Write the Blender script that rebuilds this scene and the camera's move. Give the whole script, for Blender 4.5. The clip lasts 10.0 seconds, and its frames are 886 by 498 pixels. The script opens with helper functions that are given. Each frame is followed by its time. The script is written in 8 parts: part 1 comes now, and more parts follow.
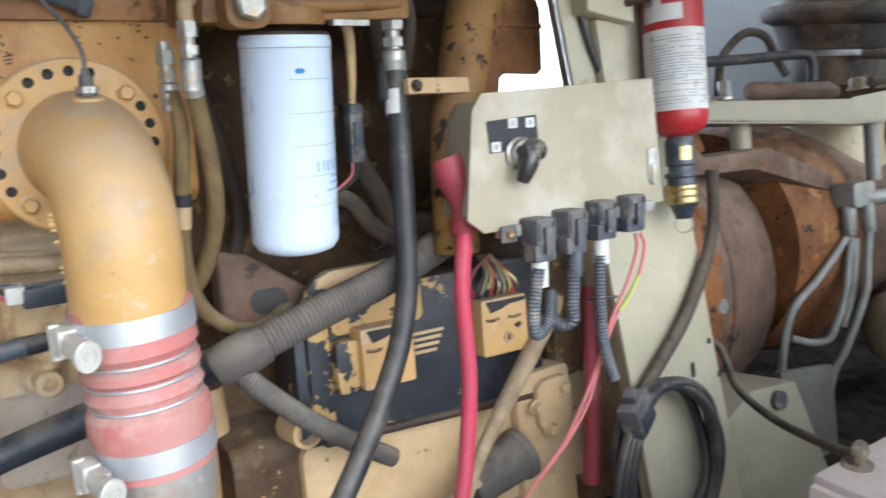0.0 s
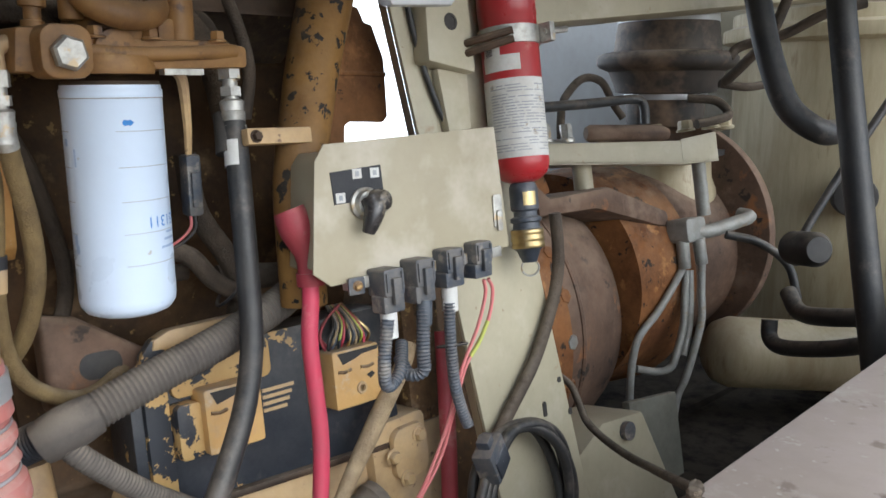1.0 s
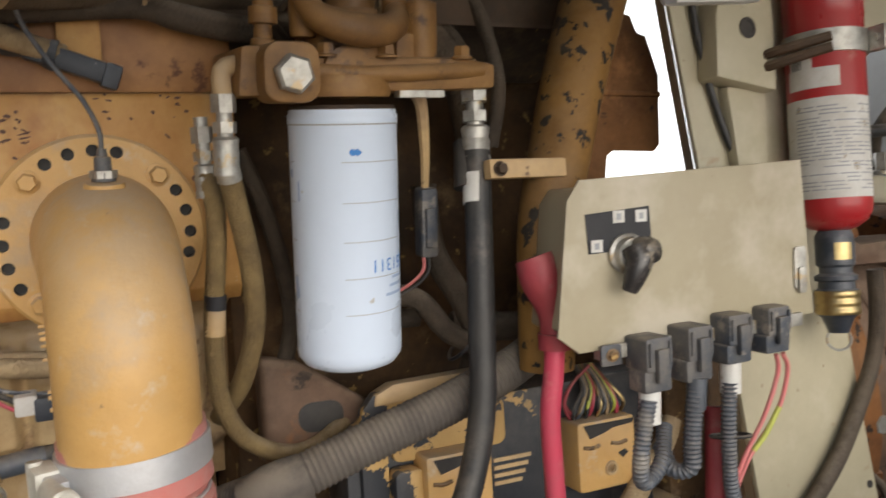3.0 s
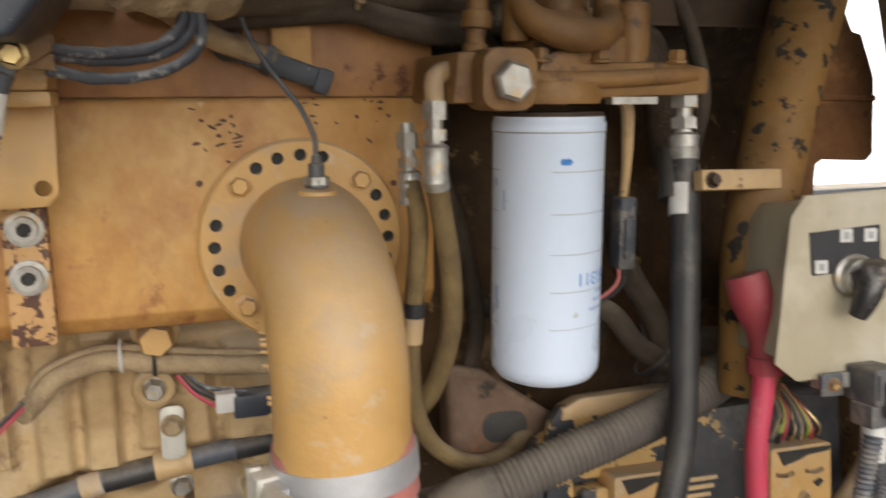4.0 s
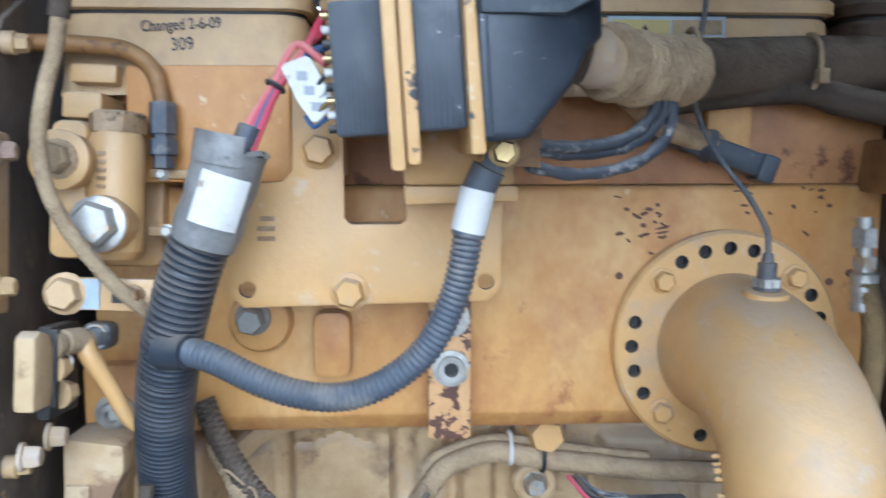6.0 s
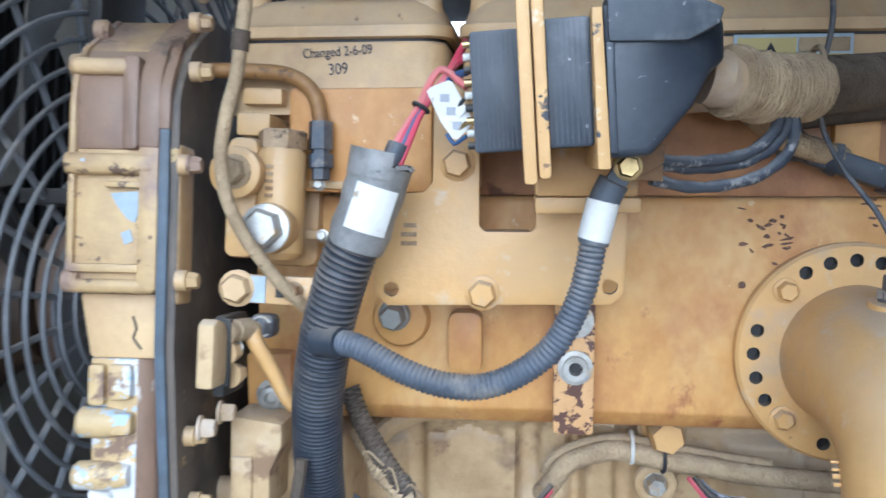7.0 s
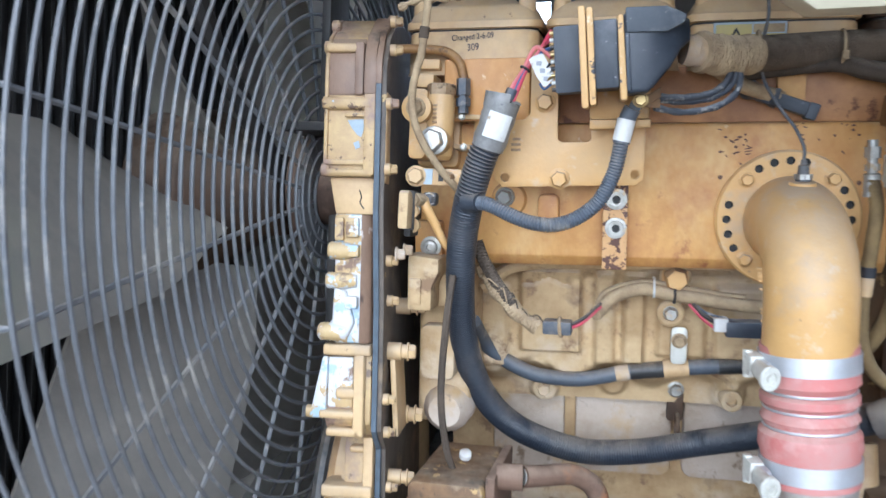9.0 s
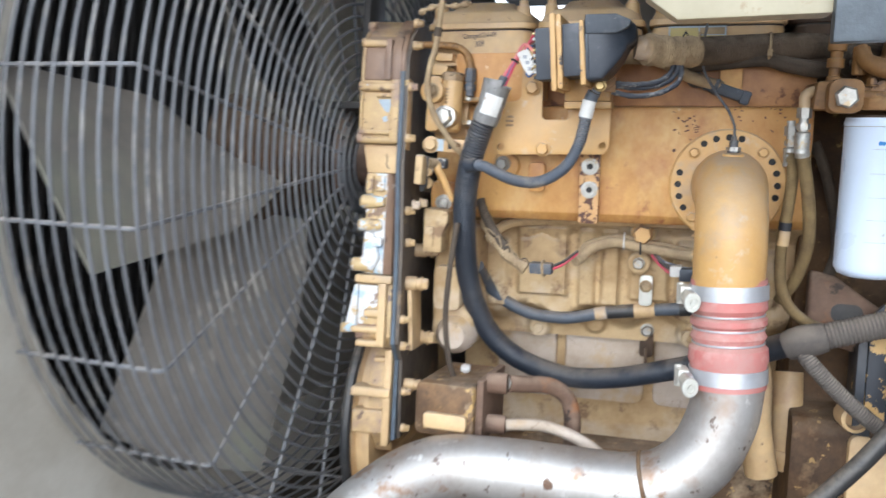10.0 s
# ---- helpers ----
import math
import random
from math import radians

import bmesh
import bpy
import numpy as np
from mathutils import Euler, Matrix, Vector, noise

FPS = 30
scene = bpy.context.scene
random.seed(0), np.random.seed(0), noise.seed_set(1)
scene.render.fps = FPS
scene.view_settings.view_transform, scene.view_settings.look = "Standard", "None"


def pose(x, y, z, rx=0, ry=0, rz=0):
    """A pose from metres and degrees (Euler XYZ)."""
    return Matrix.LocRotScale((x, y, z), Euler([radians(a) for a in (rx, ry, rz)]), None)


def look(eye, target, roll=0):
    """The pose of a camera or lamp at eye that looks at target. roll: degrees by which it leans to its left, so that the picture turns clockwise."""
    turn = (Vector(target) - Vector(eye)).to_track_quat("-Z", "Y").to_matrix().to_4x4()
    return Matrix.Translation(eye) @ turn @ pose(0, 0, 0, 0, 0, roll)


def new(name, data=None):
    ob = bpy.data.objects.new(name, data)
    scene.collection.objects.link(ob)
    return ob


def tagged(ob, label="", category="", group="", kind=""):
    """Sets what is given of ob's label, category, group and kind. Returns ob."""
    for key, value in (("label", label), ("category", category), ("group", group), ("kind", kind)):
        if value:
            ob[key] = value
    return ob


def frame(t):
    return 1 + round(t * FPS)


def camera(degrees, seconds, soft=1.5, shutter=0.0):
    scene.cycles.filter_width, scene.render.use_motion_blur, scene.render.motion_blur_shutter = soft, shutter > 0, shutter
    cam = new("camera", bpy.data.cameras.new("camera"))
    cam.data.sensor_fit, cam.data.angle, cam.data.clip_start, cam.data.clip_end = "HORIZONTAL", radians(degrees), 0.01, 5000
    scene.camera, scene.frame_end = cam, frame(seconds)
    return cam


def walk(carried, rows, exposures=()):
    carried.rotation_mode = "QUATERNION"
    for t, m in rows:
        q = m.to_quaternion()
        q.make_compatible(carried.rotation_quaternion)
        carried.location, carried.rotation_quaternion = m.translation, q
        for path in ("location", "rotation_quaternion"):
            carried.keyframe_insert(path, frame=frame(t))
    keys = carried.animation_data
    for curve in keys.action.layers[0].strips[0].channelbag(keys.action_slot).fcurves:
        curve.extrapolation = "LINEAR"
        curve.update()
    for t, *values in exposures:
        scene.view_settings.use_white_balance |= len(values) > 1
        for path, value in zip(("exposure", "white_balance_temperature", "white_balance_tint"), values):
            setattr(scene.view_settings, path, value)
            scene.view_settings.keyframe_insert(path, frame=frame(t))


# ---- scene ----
cam = camera(57.2, 10.0, shutter=0.5)
PATH = [
    (0, (-0.199, -1.024, 1.301), (0.915, 0.569, 0.833), -0.9),
    (0.5, (-0.192, -1.028, 1.31), (1.09, 0.444, 0.874), -0.6),
    (1, (-0.172, -1.021, 1.319), (1.213, 0.367, 0.929), -0.5),
    (1.5, (-0.134, -0.988, 1.332), (1.215, 0.451, 0.997), -0.3),
    (2, (-0.076, -0.931, 1.339), (1.076, 0.681, 1.07), -1.0),
    (2.2, (-0.063, -0.918, 1.338), (1.013, 0.748, 1.077), -1.1),
    (3.3, (-0.054, -0.86, 1.32), (0.751, 0.932, 0.944), -0.6),
    (3.5, (-0.071, -0.849, 1.329), (0.673, 0.965, 0.935), -0.5),
    (4, (-0.131, -0.81, 1.344), (0.508, 1.048, 0.976), -0.3),
    (4.5, (-0.169, -0.776, 1.363), (0.345, 1.132, 1.056), -0.6),
    (5, (-0.218, -0.73, 1.382), (0.125, 1.222, 1.114), -1.1),
    (5.5, (-0.257, -0.706, 1.374), (-0.059, 1.267, 1.109), -0.8),
    (6, (-0.296, -0.703, 1.379), (-0.191, 1.279, 1.127), 0.0),
    (6.2, (-0.307, -0.704, 1.381), (-0.255, 1.282, 1.151), 0.2),
    (7.3, (-0.287, -0.805, 1.385), (-0.596, 1.157, 1.152), -0.3),
    (7.5, (-0.269, -0.84, 1.373), (-0.647, 1.111, 1.149), -0.4),
    (8, (-0.258, -0.935, 1.363), (-0.72, 0.994, 1.107), -0.7),
    (8.5, (-0.272, -1.1, 1.354), (-0.729, 0.827, 1.076), -0.8),
    (9, (-0.27, -1.281, 1.345), (-0.657, 0.658, 1.041), -0.4),
    (9.5, (-0.216, -1.421, 1.33), (-0.576, 0.522, 1.026), 0.1),
    (10, (-0.103, -1.596, 1.31), (-0.632, 0.309, 1.002), 0.6),
]
walk(cam, [(t, look(eye, target, roll)) for t, eye, target, roll in PATH],
     exposures=[(0, 0.76, 5350, 6), (0.5, 0.65, 5450, 6), (1, 0.44, 5600, 7), (2.2, 0.13, 6300, 9), (3.4, 0.17, 6450, 10), (4.5, 0.22, 6200, 9), (5.2, 0.45, 5650, 7), (6, 0.72, 4650, 5), (7.4, 0.82, 4800, 6), (9, 0.77, 4950, 7), (9.5, 0.76, 5150, 7), (10, 0.74, 5400, 8)])

# ---- daylight ----
world = bpy.data.worlds.new("sky")
scene.world = world
world.use_nodes = True
_n = world.node_tree.nodes
_bg = _n["Background"]
_sky = _n.new("ShaderNodeTexSky")
_sky.sky_type, _sky.sun_disc = "NISHITA", False
_sky.sun_elevation, _sky.sun_rotation = radians(27), radians(179)
_sky.air_density, _sky.dust_density, _sky.ozone_density = 1.0, 3.0, 1.0
_pale = _n.new("ShaderNodeHueSaturation")
_pale.inputs["Saturation"].default_value = 0.6
world.node_tree.links.new(_sky.outputs[0], _pale.inputs["Color"])
world.node_tree.links.new(_pale.outputs[0], _bg.inputs[0])
_bg.inputs[1].default_value = 0.09
_sun = bpy.data.lights.new("sun", "SUN")
_sun.energy, _sun.angle, _sun.color = 2.7, radians(85), (1.0, 0.985, 0.95)
sun = new("sun", _sun)
sun.matrix_world = look((0.1, -4.2, 2.1), (0, 0, 0))

# ---- materials ----
def material(name, base, dark=None, rough=0.6, metal=0.0, scale=18.0, amount=0.5, spots=(), bump=0.15, grain=160.0,
             random_tint=0.0, gloss_var=0.15, stretch=(1, 1, 1), spec=0.5, drips=None, dust=0.35, dust_col=(0.44, 0.36, 0.27)):
    """A surface whose colour drifts between base and dark at two scales; spots: (colour, scale, threshold, softness, roughness)."""
    m = bpy.data.materials.new(name)
    m.use_nodes = True
    nt = m.node_tree
    N, L = nt.nodes, nt.links
    bsdf = N["Principled BSDF"]
    tex = N.new("ShaderNodeTexCoord")
    mp = N.new("ShaderNodeMapping")
    mp.inputs["Scale"].default_value = stretch
    L.new(tex.outputs["Object"], mp.inputs[0])

    def noise_at(sc, detail=5.0, rough_=0.6, off=0.0):
        t = N.new("ShaderNodeTexNoise")
        t.noise_dimensions = "4D"
        t.inputs["W"].default_value = off
        t.inputs["Scale"].default_value, t.inputs["Detail"].default_value, t.inputs["Roughness"].default_value = sc, detail, rough_
        L.new(mp.outputs[0], t.inputs["Vector"])
        wide = N.new("ShaderNodeMath")
        wide.operation = "MULTIPLY_ADD"
        L.new(t.outputs["Fac"], wide.inputs[0])
        wide.inputs[1].default_value, wide.inputs[2].default_value = 1.7, -0.35
        return wide.outputs[0]

    def ramp(fac, a, b):
        r = N.new("ShaderNodeMapRange")
        r.inputs["From Min"].default_value, r.inputs["From Max"].default_value = a, b
        L.new(fac, r.inputs["Value"])
        return r.outputs[0]

    def mix(fac, a, b):
        x = N.new("ShaderNodeMix")
        x.data_type = "RGBA"
        L.new(fac, x.inputs["Factor"])
        for sock, v in ((x.inputs[6], a), (x.inputs[7], b)):
            if isinstance(v, tuple):
                sock.default_value = (*v, 1)
            else:
                L.new(v, sock)
        return x.outputs[2]

    dark = dark or tuple(c * 0.6 for c in base)
    seed = sum(map(ord, name)) % 97
    low = ramp(noise_at(scale, 6, 0.62, seed), 0.35, 0.72)
    fine = ramp(noise_at(scale * 7, 4, 0.7, seed + 3), 0.3, 0.75)
    k = N.new("ShaderNodeMath")
    k.operation = "MULTIPLY_ADD"
    L.new(fine, k.inputs[0])
    k.inputs[1].default_value = 0.35
    L.new(low, k.inputs[2])
    k2 = N.new("ShaderNodeMath")
    k2.operation = "MULTIPLY"
    k2.use_clamp = True
    L.new(k.outputs[0], k2.inputs[0])
    k2.inputs[1].default_value = amount
    col = mix(k2.outputs[0], base, dark)
    rough_out = ramp(noise_at(scale * 2.3, 4, 0.6, seed + 7), 0.0, 1.0)
    rr = N.new("ShaderNodeMath")
    rr.operation = "MULTIPLY_ADD"
    L.new(rough_out, rr.inputs[0])
    rr.inputs[1].default_value, rr.inputs[2].default_value = gloss_var, rough - gloss_var / 2
    height = noise_at(grain, 3, 0.6, seed + 11)
    for i, (c, sc, th, soft, *_r) in enumerate(spots):
        f = ramp(noise_at(sc, 5, 0.65, seed + 20 + 5 * i), th, th + soft)
        col = mix(f, col, c)
        if soft < 0.05:
            h = N.new("ShaderNodeMath")
            h.operation = "MULTIPLY_ADD"
            L.new(f, h.inputs[0])
            h.inputs[1].default_value = -0.5
            L.new(height, h.inputs[2])
            height = h.outputs[0]
    if drips:
        edge, reach, rust = drips
        zs = N.new("ShaderNodeSeparateXYZ")
        L.new(tex.outputs["Object"], zs.inputs[0])
        run = N.new("ShaderNodeMapping")
        run.inputs["Scale"].default_value = (1.0, 1.0, 0.06)
        L.new(tex.outputs["Object"], run.inputs[0])
        streak = N.new("ShaderNodeTexNoise")
        streak.inputs["Scale"].default_value, streak.inputs["Detail"].default_value, streak.inputs["Roughness"].default_value = 55.0, 4.0, 0.6
        L.new(run.outputs[0], streak.inputs["Vector"])
        far = N.new("ShaderNodeMath")
        far.operation = "MULTIPLY_ADD"
        L.new(streak.outputs["Fac"], far.inputs[0])
        far.inputs[1].default_value, far.inputs[2].default_value = reach * 3.0, edge - reach * 1.1
        gap = N.new("ShaderNodeMath")
        gap.operation = "SUBTRACT"
        L.new(far.outputs[0], gap.inputs[0])
        L.new(zs.outputs["Z"], gap.inputs[1])
        f = ramp(gap.outputs[0], -reach * 0.2, reach)
        half = N.new("ShaderNodeMath")
        half.operation = "MULTIPLY"
        L.new(f, half.inputs[0])
        half.inputs[1].default_value = 0.8
        col = mix(half.outputs[0], col, rust)
    if dust:
        geom = N.new("ShaderNodeNewGeometry")
        sep = N.new("ShaderNodeSeparateXYZ")
        L.new(geom.outputs["Normal"], sep.inputs[0])
        up_ = ramp(sep.outputs["Z"], 0.1, 0.95)
        clump = ramp(noise_at(scale * 1.7, 5, 0.7, seed + 51), 0.25, 0.6)
        dm = N.new("ShaderNodeMath")
        dm.operation = "MULTIPLY"
        L.new(up_, dm.inputs[0])
        L.new(clump, dm.inputs[1])
        dk = N.new("ShaderNodeMath")
        dk.operation, dk.use_clamp = "MULTIPLY", True
        L.new(dm.outputs[0], dk.inputs[0])
        dk.inputs[1].default_value = dust
        col = mix(dk.outputs[0], col, dust_col)
    if random_tint:
        oi = N.new("ShaderNodeObjectInfo")
        hsv = N.new("ShaderNodeHueSaturation")
        r = N.new("ShaderNodeMapRange")
        r.inputs["To Min"].default_value, r.inputs["To Max"].default_value = 1 - random_tint, 1 + random_tint
        L.new(oi.outputs["Random"], r.inputs["Value"])
        L.new(r.outputs[0], hsv.inputs["Value"])
        L.new(col, hsv.inputs["Color"])
        col = hsv.outputs[0]
    L.new(col, bsdf.inputs["Base Color"])
    L.new(rr.outputs[0], bsdf.inputs["Roughness"])
    bsdf.inputs["Metallic"].default_value = metal
    bsdf.inputs["Specular IOR Level"].default_value = spec
    b = N.new("ShaderNodeBump")
    b.inputs["Strength"].default_value, b.inputs["Distance"].default_value = bump, 0.002
    L.new(height, b.inputs["Height"])
    L.new(b.outputs[0], bsdf.inputs["Normal"])
    return m


DUST = (0.42, 0.31, 0.19)
YELLOW = material("aged_yellow_paint", (0.60, 0.42, 0.21), (0.44, 0.29, 0.14), 0.55, scale=9, amount=0.75, dust=0.6,
                  spots=((DUST, 6, 0.48, 0.3), ((0.17, 0.10, 0.055), 40, 0.75, 0.06), ((0.30, 0.18, 0.10), 5, 0.66, 0.2)))
YELLOW_CLEAN = material("yellow_paint", (0.61, 0.375, 0.138), (0.51, 0.295, 0.095), 0.45, scale=7, amount=0.7, dust=0.75, gloss_var=0.25,
                        spots=((DUST, 9, 0.56, 0.25), ((0.48, 0.31, 0.13), 3.5, 0.52, 0.2), ((0.30, 0.19, 0.09), 70, 0.80, 0.06), ((0.55, 0.45, 0.33), 30, 0.64, 0.25), ((0.40, 0.27, 0.13), 5, 0.66, 0.2)), bump=0.2)
ORANGE = material("heat_stained_orange_paint", (0.59, 0.335, 0.10), (0.42, 0.20, 0.05), 0.5, scale=8, amount=0.8, stretch=(1, 1, 0.75), gloss_var=0.25, drips=(1.118, 0.035, (0.34, 0.14, 0.045)),
                  spots=(((0.61, 0.40, 0.165), 5, 0.50, 0.2), ((0.36, 0.15, 0.05), 9, 0.50, 0.3), ((0.27, 0.10, 0.04), 30, 0.70, 0.2), ((0.60, 0.42, 0.22), 60, 0.76, 0.06)))
BROWNED = material("heat_browned_orange_paint", (0.46, 0.235, 0.085), (0.29, 0.135, 0.055), 0.5, scale=9, amount=0.8, gloss_var=0.25,
                   spots=(((0.48, 0.28, 0.12), 7, 0.6, 0.2), ((0.14, 0.06, 0.03), 22, 0.66, 0.1)))
BROWN = material("oil_stained_brown_casting", (0.215, 0.122, 0.052), (0.085, 0.048, 0.024), 0.65, scale=9, amount=0.9, spec=0.35,
                 spots=((DUST, 10, 0.56, 0.25), ((0.035, 0.024, 0.016), 30, 0.64, 0.1), ((0.42, 0.27, 0.10), 26, 0.66, 0.04)))
DUSTY = material("dust_covered_yellow_casting", (0.53, 0.385, 0.205), (0.37, 0.245, 0.115), 0.8, scale=8, amount=0.85, dust=0.7, dust_col=(0.52, 0.43, 0.32),
                 spots=(((0.58, 0.475, 0.34), 5, 0.50, 0.25), ((0.24, 0.15, 0.08), 18, 0.62, 0.14), ((0.19, 0.12, 0.07), 6, 0.66, 0.15)), bump=0.35)
PALE = material("pale_dusty_casting", (0.54, 0.455, 0.37), (0.39, 0.30, 0.21), 0.85, scale=8, amount=0.7,
                spots=(((0.46, 0.31, 0.14), 6, 0.55, 0.2), ((0.24, 0.17, 0.11), 20, 0.66, 0.1)), bump=0.35)
PEELED = material("peeling_yellow_paint_on_alloy", (0.60, 0.44, 0.21), (0.40, 0.27, 0.13), 0.5, scale=12, amount=0.7,
                  spots=(((0.62, 0.615, 0.60), 13, 0.47, 0.02), ((0.40, 0.50, 0.58), 34, 0.60, 0.02), ((0.22, 0.14, 0.09), 24, 0.62, 0.1)))
CHIPPED = material("chipped_yellow_paint", (0.54, 0.38, 0.17), (0.34, 0.22, 0.11), 0.5, scale=12, amount=0.75,
                   spots=(((0.27, 0.18, 0.13), 8, 0.51, 0.15), ((0.40, 0.45, 0.49), 26, 0.78, 0.015), ((0.55, 0.54, 0.51), 15, 0.82, 0.015), ((0.13, 0.08, 0.05), 45, 0.66, 0.06)))
# grime colour that also holds the shadow beside the timing cover
GRIME_SHADE = material("black_brown_grime_on_casting", (0.115, 0.092, 0.07), (0.055, 0.045, 0.038), 0.6, scale=11, amount=0.8, spots=(((0.20, 0.145, 0.09), 9, 0.62, 0.2), ((0.40, 0.28, 0.12), 30, 0.74, 0.04)))
# oil-stained brown, darkened further to carry the shade at the rear
OILY_SHADE = material("oil_blackened_brown_casting", (0.115, 0.062, 0.026), (0.045, 0.025, 0.012), 0.7, scale=9, amount=0.9, spec=0.3, dust=0.2,
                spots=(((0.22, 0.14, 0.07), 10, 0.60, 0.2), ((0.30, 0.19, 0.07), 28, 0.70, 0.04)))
GREASED = material("yellow_paint_under_brown_grease", (0.24, 0.15, 0.095), (0.14, 0.085, 0.055), 0.5, scale=10, amount=0.8, stretch=(1, 1, 0.5),
                   spots=(((0.50, 0.35, 0.17), 6, 0.66, 0.15), ((0.60, 0.52, 0.46), 13, 0.74, 0.08), ((0.08, 0.05, 0.035), 22, 0.64, 0.1)))
FLAKED = material("flaking_orange_paint_on_brown_primer", (0.60, 0.36, 0.15), (0.42, 0.23, 0.09), 0.6, scale=12,
                  spots=(((0.10, 0.045, 0.03), 70, 0.52, 0.02),))
GASKET = material("blue_grey_gasket", (0.095, 0.12, 0.15), (0.06, 0.065, 0.07), 0.7, scale=40)
RUST = material("rusty_brown_casting", (0.155, 0.092, 0.058), (0.065, 0.039, 0.026), 0.8, scale=6, amount=0.8, dust=0.7, dust_col=(0.34, 0.245, 0.175),
                spots=(((0.24, 0.165, 0.115), 5, 0.54, 0.25), ((0.26, 0.11, 0.04), 9, 0.64, 0.15), ((0.03, 0.02, 0.015), 14, 0.68, 0.06)), bump=0.3)
CREAM = material("cream_enamel", (0.45, 0.405, 0.285), (0.35, 0.31, 0.21), 0.45, scale=6, amount=0.6,
                 spots=(((0.34, 0.26, 0.16), 14, 0.70, 0.1), ((0.52, 0.48, 0.37), 4, 0.55, 0.2), ((0.25, 0.18, 0.11), 60, 0.80, 0.05)), bump=0.06)
CREAM_PANEL = material("beige_powder_coat", (0.40, 0.35, 0.24), (0.335, 0.285, 0.19), 0.5, scale=8, amount=0.5, spots=(((0.50, 0.45, 0.35), 5, 0.52, 0.2), ((0.24, 0.19, 0.13), 70, 0.82, 0.05)), bump=0.05, grain=400)
SILL = material("dusty_pinkish_beige_sheet", (0.50, 0.415, 0.37), (0.39, 0.31, 0.265), 0.7, scale=5, amount=0.6,
                spots=(((0.56, 0.51, 0.45), 7, 0.62, 0.12), ((0.24, 0.18, 0.15), 18, 0.66, 0.1), ((0.60, 0.56, 0.50), 40, 0.70, 0.06)), bump=0.08)
SHROUD = material("dusty_olive_beige_sheet", (0.60, 0.565, 0.485), (0.47, 0.43, 0.35), 0.75, scale=6, amount=0.7)
BLACK_PAINT = material("flaking_black_paint_over_yellow", (0.018, 0.022, 0.030), (0.04, 0.042, 0.048), 0.45, scale=25, amount=0.6,
                       spots=(((0.50, 0.31, 0.11), 17, 0.70, 0.015), ((0.1, 0.09, 0.08), 9, 0.6, 0.2)))
WORN_PLATE = material("yellow_plate_worn_to_black", (0.62, 0.40, 0.16), (0.50, 0.30, 0.11), 0.5, scale=9, amount=0.7, dust=0.5,
                      spots=(((0.035, 0.04, 0.05), 17, 0.66, 0.03), ((0.66, 0.55, 0.36), 40, 0.66, 0.1), ((0.20, 0.12, 0.06), 60, 0.74, 0.05)))
BLACK_PLASTIC = material("dusty_black_plastic", (0.020, 0.027, 0.040), (0.045, 0.052, 0.066), 0.42, scale=20, amount=0.7, dust=0.9, dust_col=(0.24, 0.24, 0.25), bump=0.05,
                         spots=(((0.13, 0.135, 0.15), 9, 0.6, 0.35), ((0.26, 0.27, 0.28), 120, 0.78, 0.03), ((0.3, 0.2, 0.08), 16, 0.84, 0.02)))
GREY_PLASTIC = material("dirty_grey_connector_plastic", (0.042, 0.054, 0.076), (0.13, 0.12, 0.11), 0.55, scale=25, amount=0.8,
                        spots=(((0.24, 0.21, 0.18), 30, 0.6, 0.15),))
CONDUIT = material("black_corrugated_conduit", (0.016, 0.021, 0.032), (0.035, 0.042, 0.055), 0.45, scale=12, amount=0.7,
                   spots=(((0.10, 0.095, 0.09), 6, 0.62, 0.4),))
GREY_TAPE = material("wrinkled_grey_tape", (0.27, 0.26, 0.245), (0.14, 0.135, 0.13), 0.4, scale=22, amount=0.8, bump=0.6, grain=60, spots=(((0.05, 0.055, 0.06), 20, 0.62, 0.1),))
GREY_CONDUIT = material("grey_dusty_corrugated_conduit", (0.085, 0.10, 0.125), (0.06, 0.065, 0.075), 0.5, scale=16, amount=0.6,
                        spots=(((0.25, 0.23, 0.2), 12, 0.6, 0.2),))
DUSTY_CONDUIT = material("mud_dusted_conduit", (0.11, 0.095, 0.08), (0.06, 0.05, 0.045), 0.85, scale=12, amount=0.7,
                         spots=(((0.25, 0.19, 0.14), 7, 0.55, 0.25),))
RUBBER = material("black_rubber_hose", (0.018, 0.019, 0.021), (0.04, 0.038, 0.036), 0.5, scale=15, amount=0.6,
                  spots=(((0.12, 0.10, 0.085), 12, 0.62, 0.25),))
BRAID = material("olive_braided_hose", (0.22, 0.15, 0.06), (0.12, 0.08, 0.035), 0.8, scale=20, amount=0.7, bump=0.8, grain=420)
LOOM = material("dusty_braided_loom", (0.135, 0.098, 0.064), (0.05, 0.037, 0.026), 0.9, scale=18, amount=0.7, bump=0.9, grain=330)
LOOM_DARK = material("dark_dusty_loom", (0.085, 0.062, 0.042), (0.035, 0.027, 0.02), 0.85, scale=14, amount=0.7, bump=0.7, grain=260)
SILICONE = material("dusty_red_silicone", (0.50, 0.155, 0.135), (0.45, 0.24, 0.21), 0.65, scale=11, amount=0.8,
                    spots=(((0.62, 0.38, 0.33), 7, 0.55, 0.2),), bump=0.1)
STEEL = material("brushed_steel", (0.62, 0.63, 0.65), (0.48, 0.48, 0.49), 0.42, 0.6, scale=20, amount=0.5)
GALVANISED = material("dull_blue_grey_galvanised_sheet", (0.13, 0.15, 0.17), (0.08, 0.09, 0.10), 0.4, 0.5, scale=12, amount=0.7)
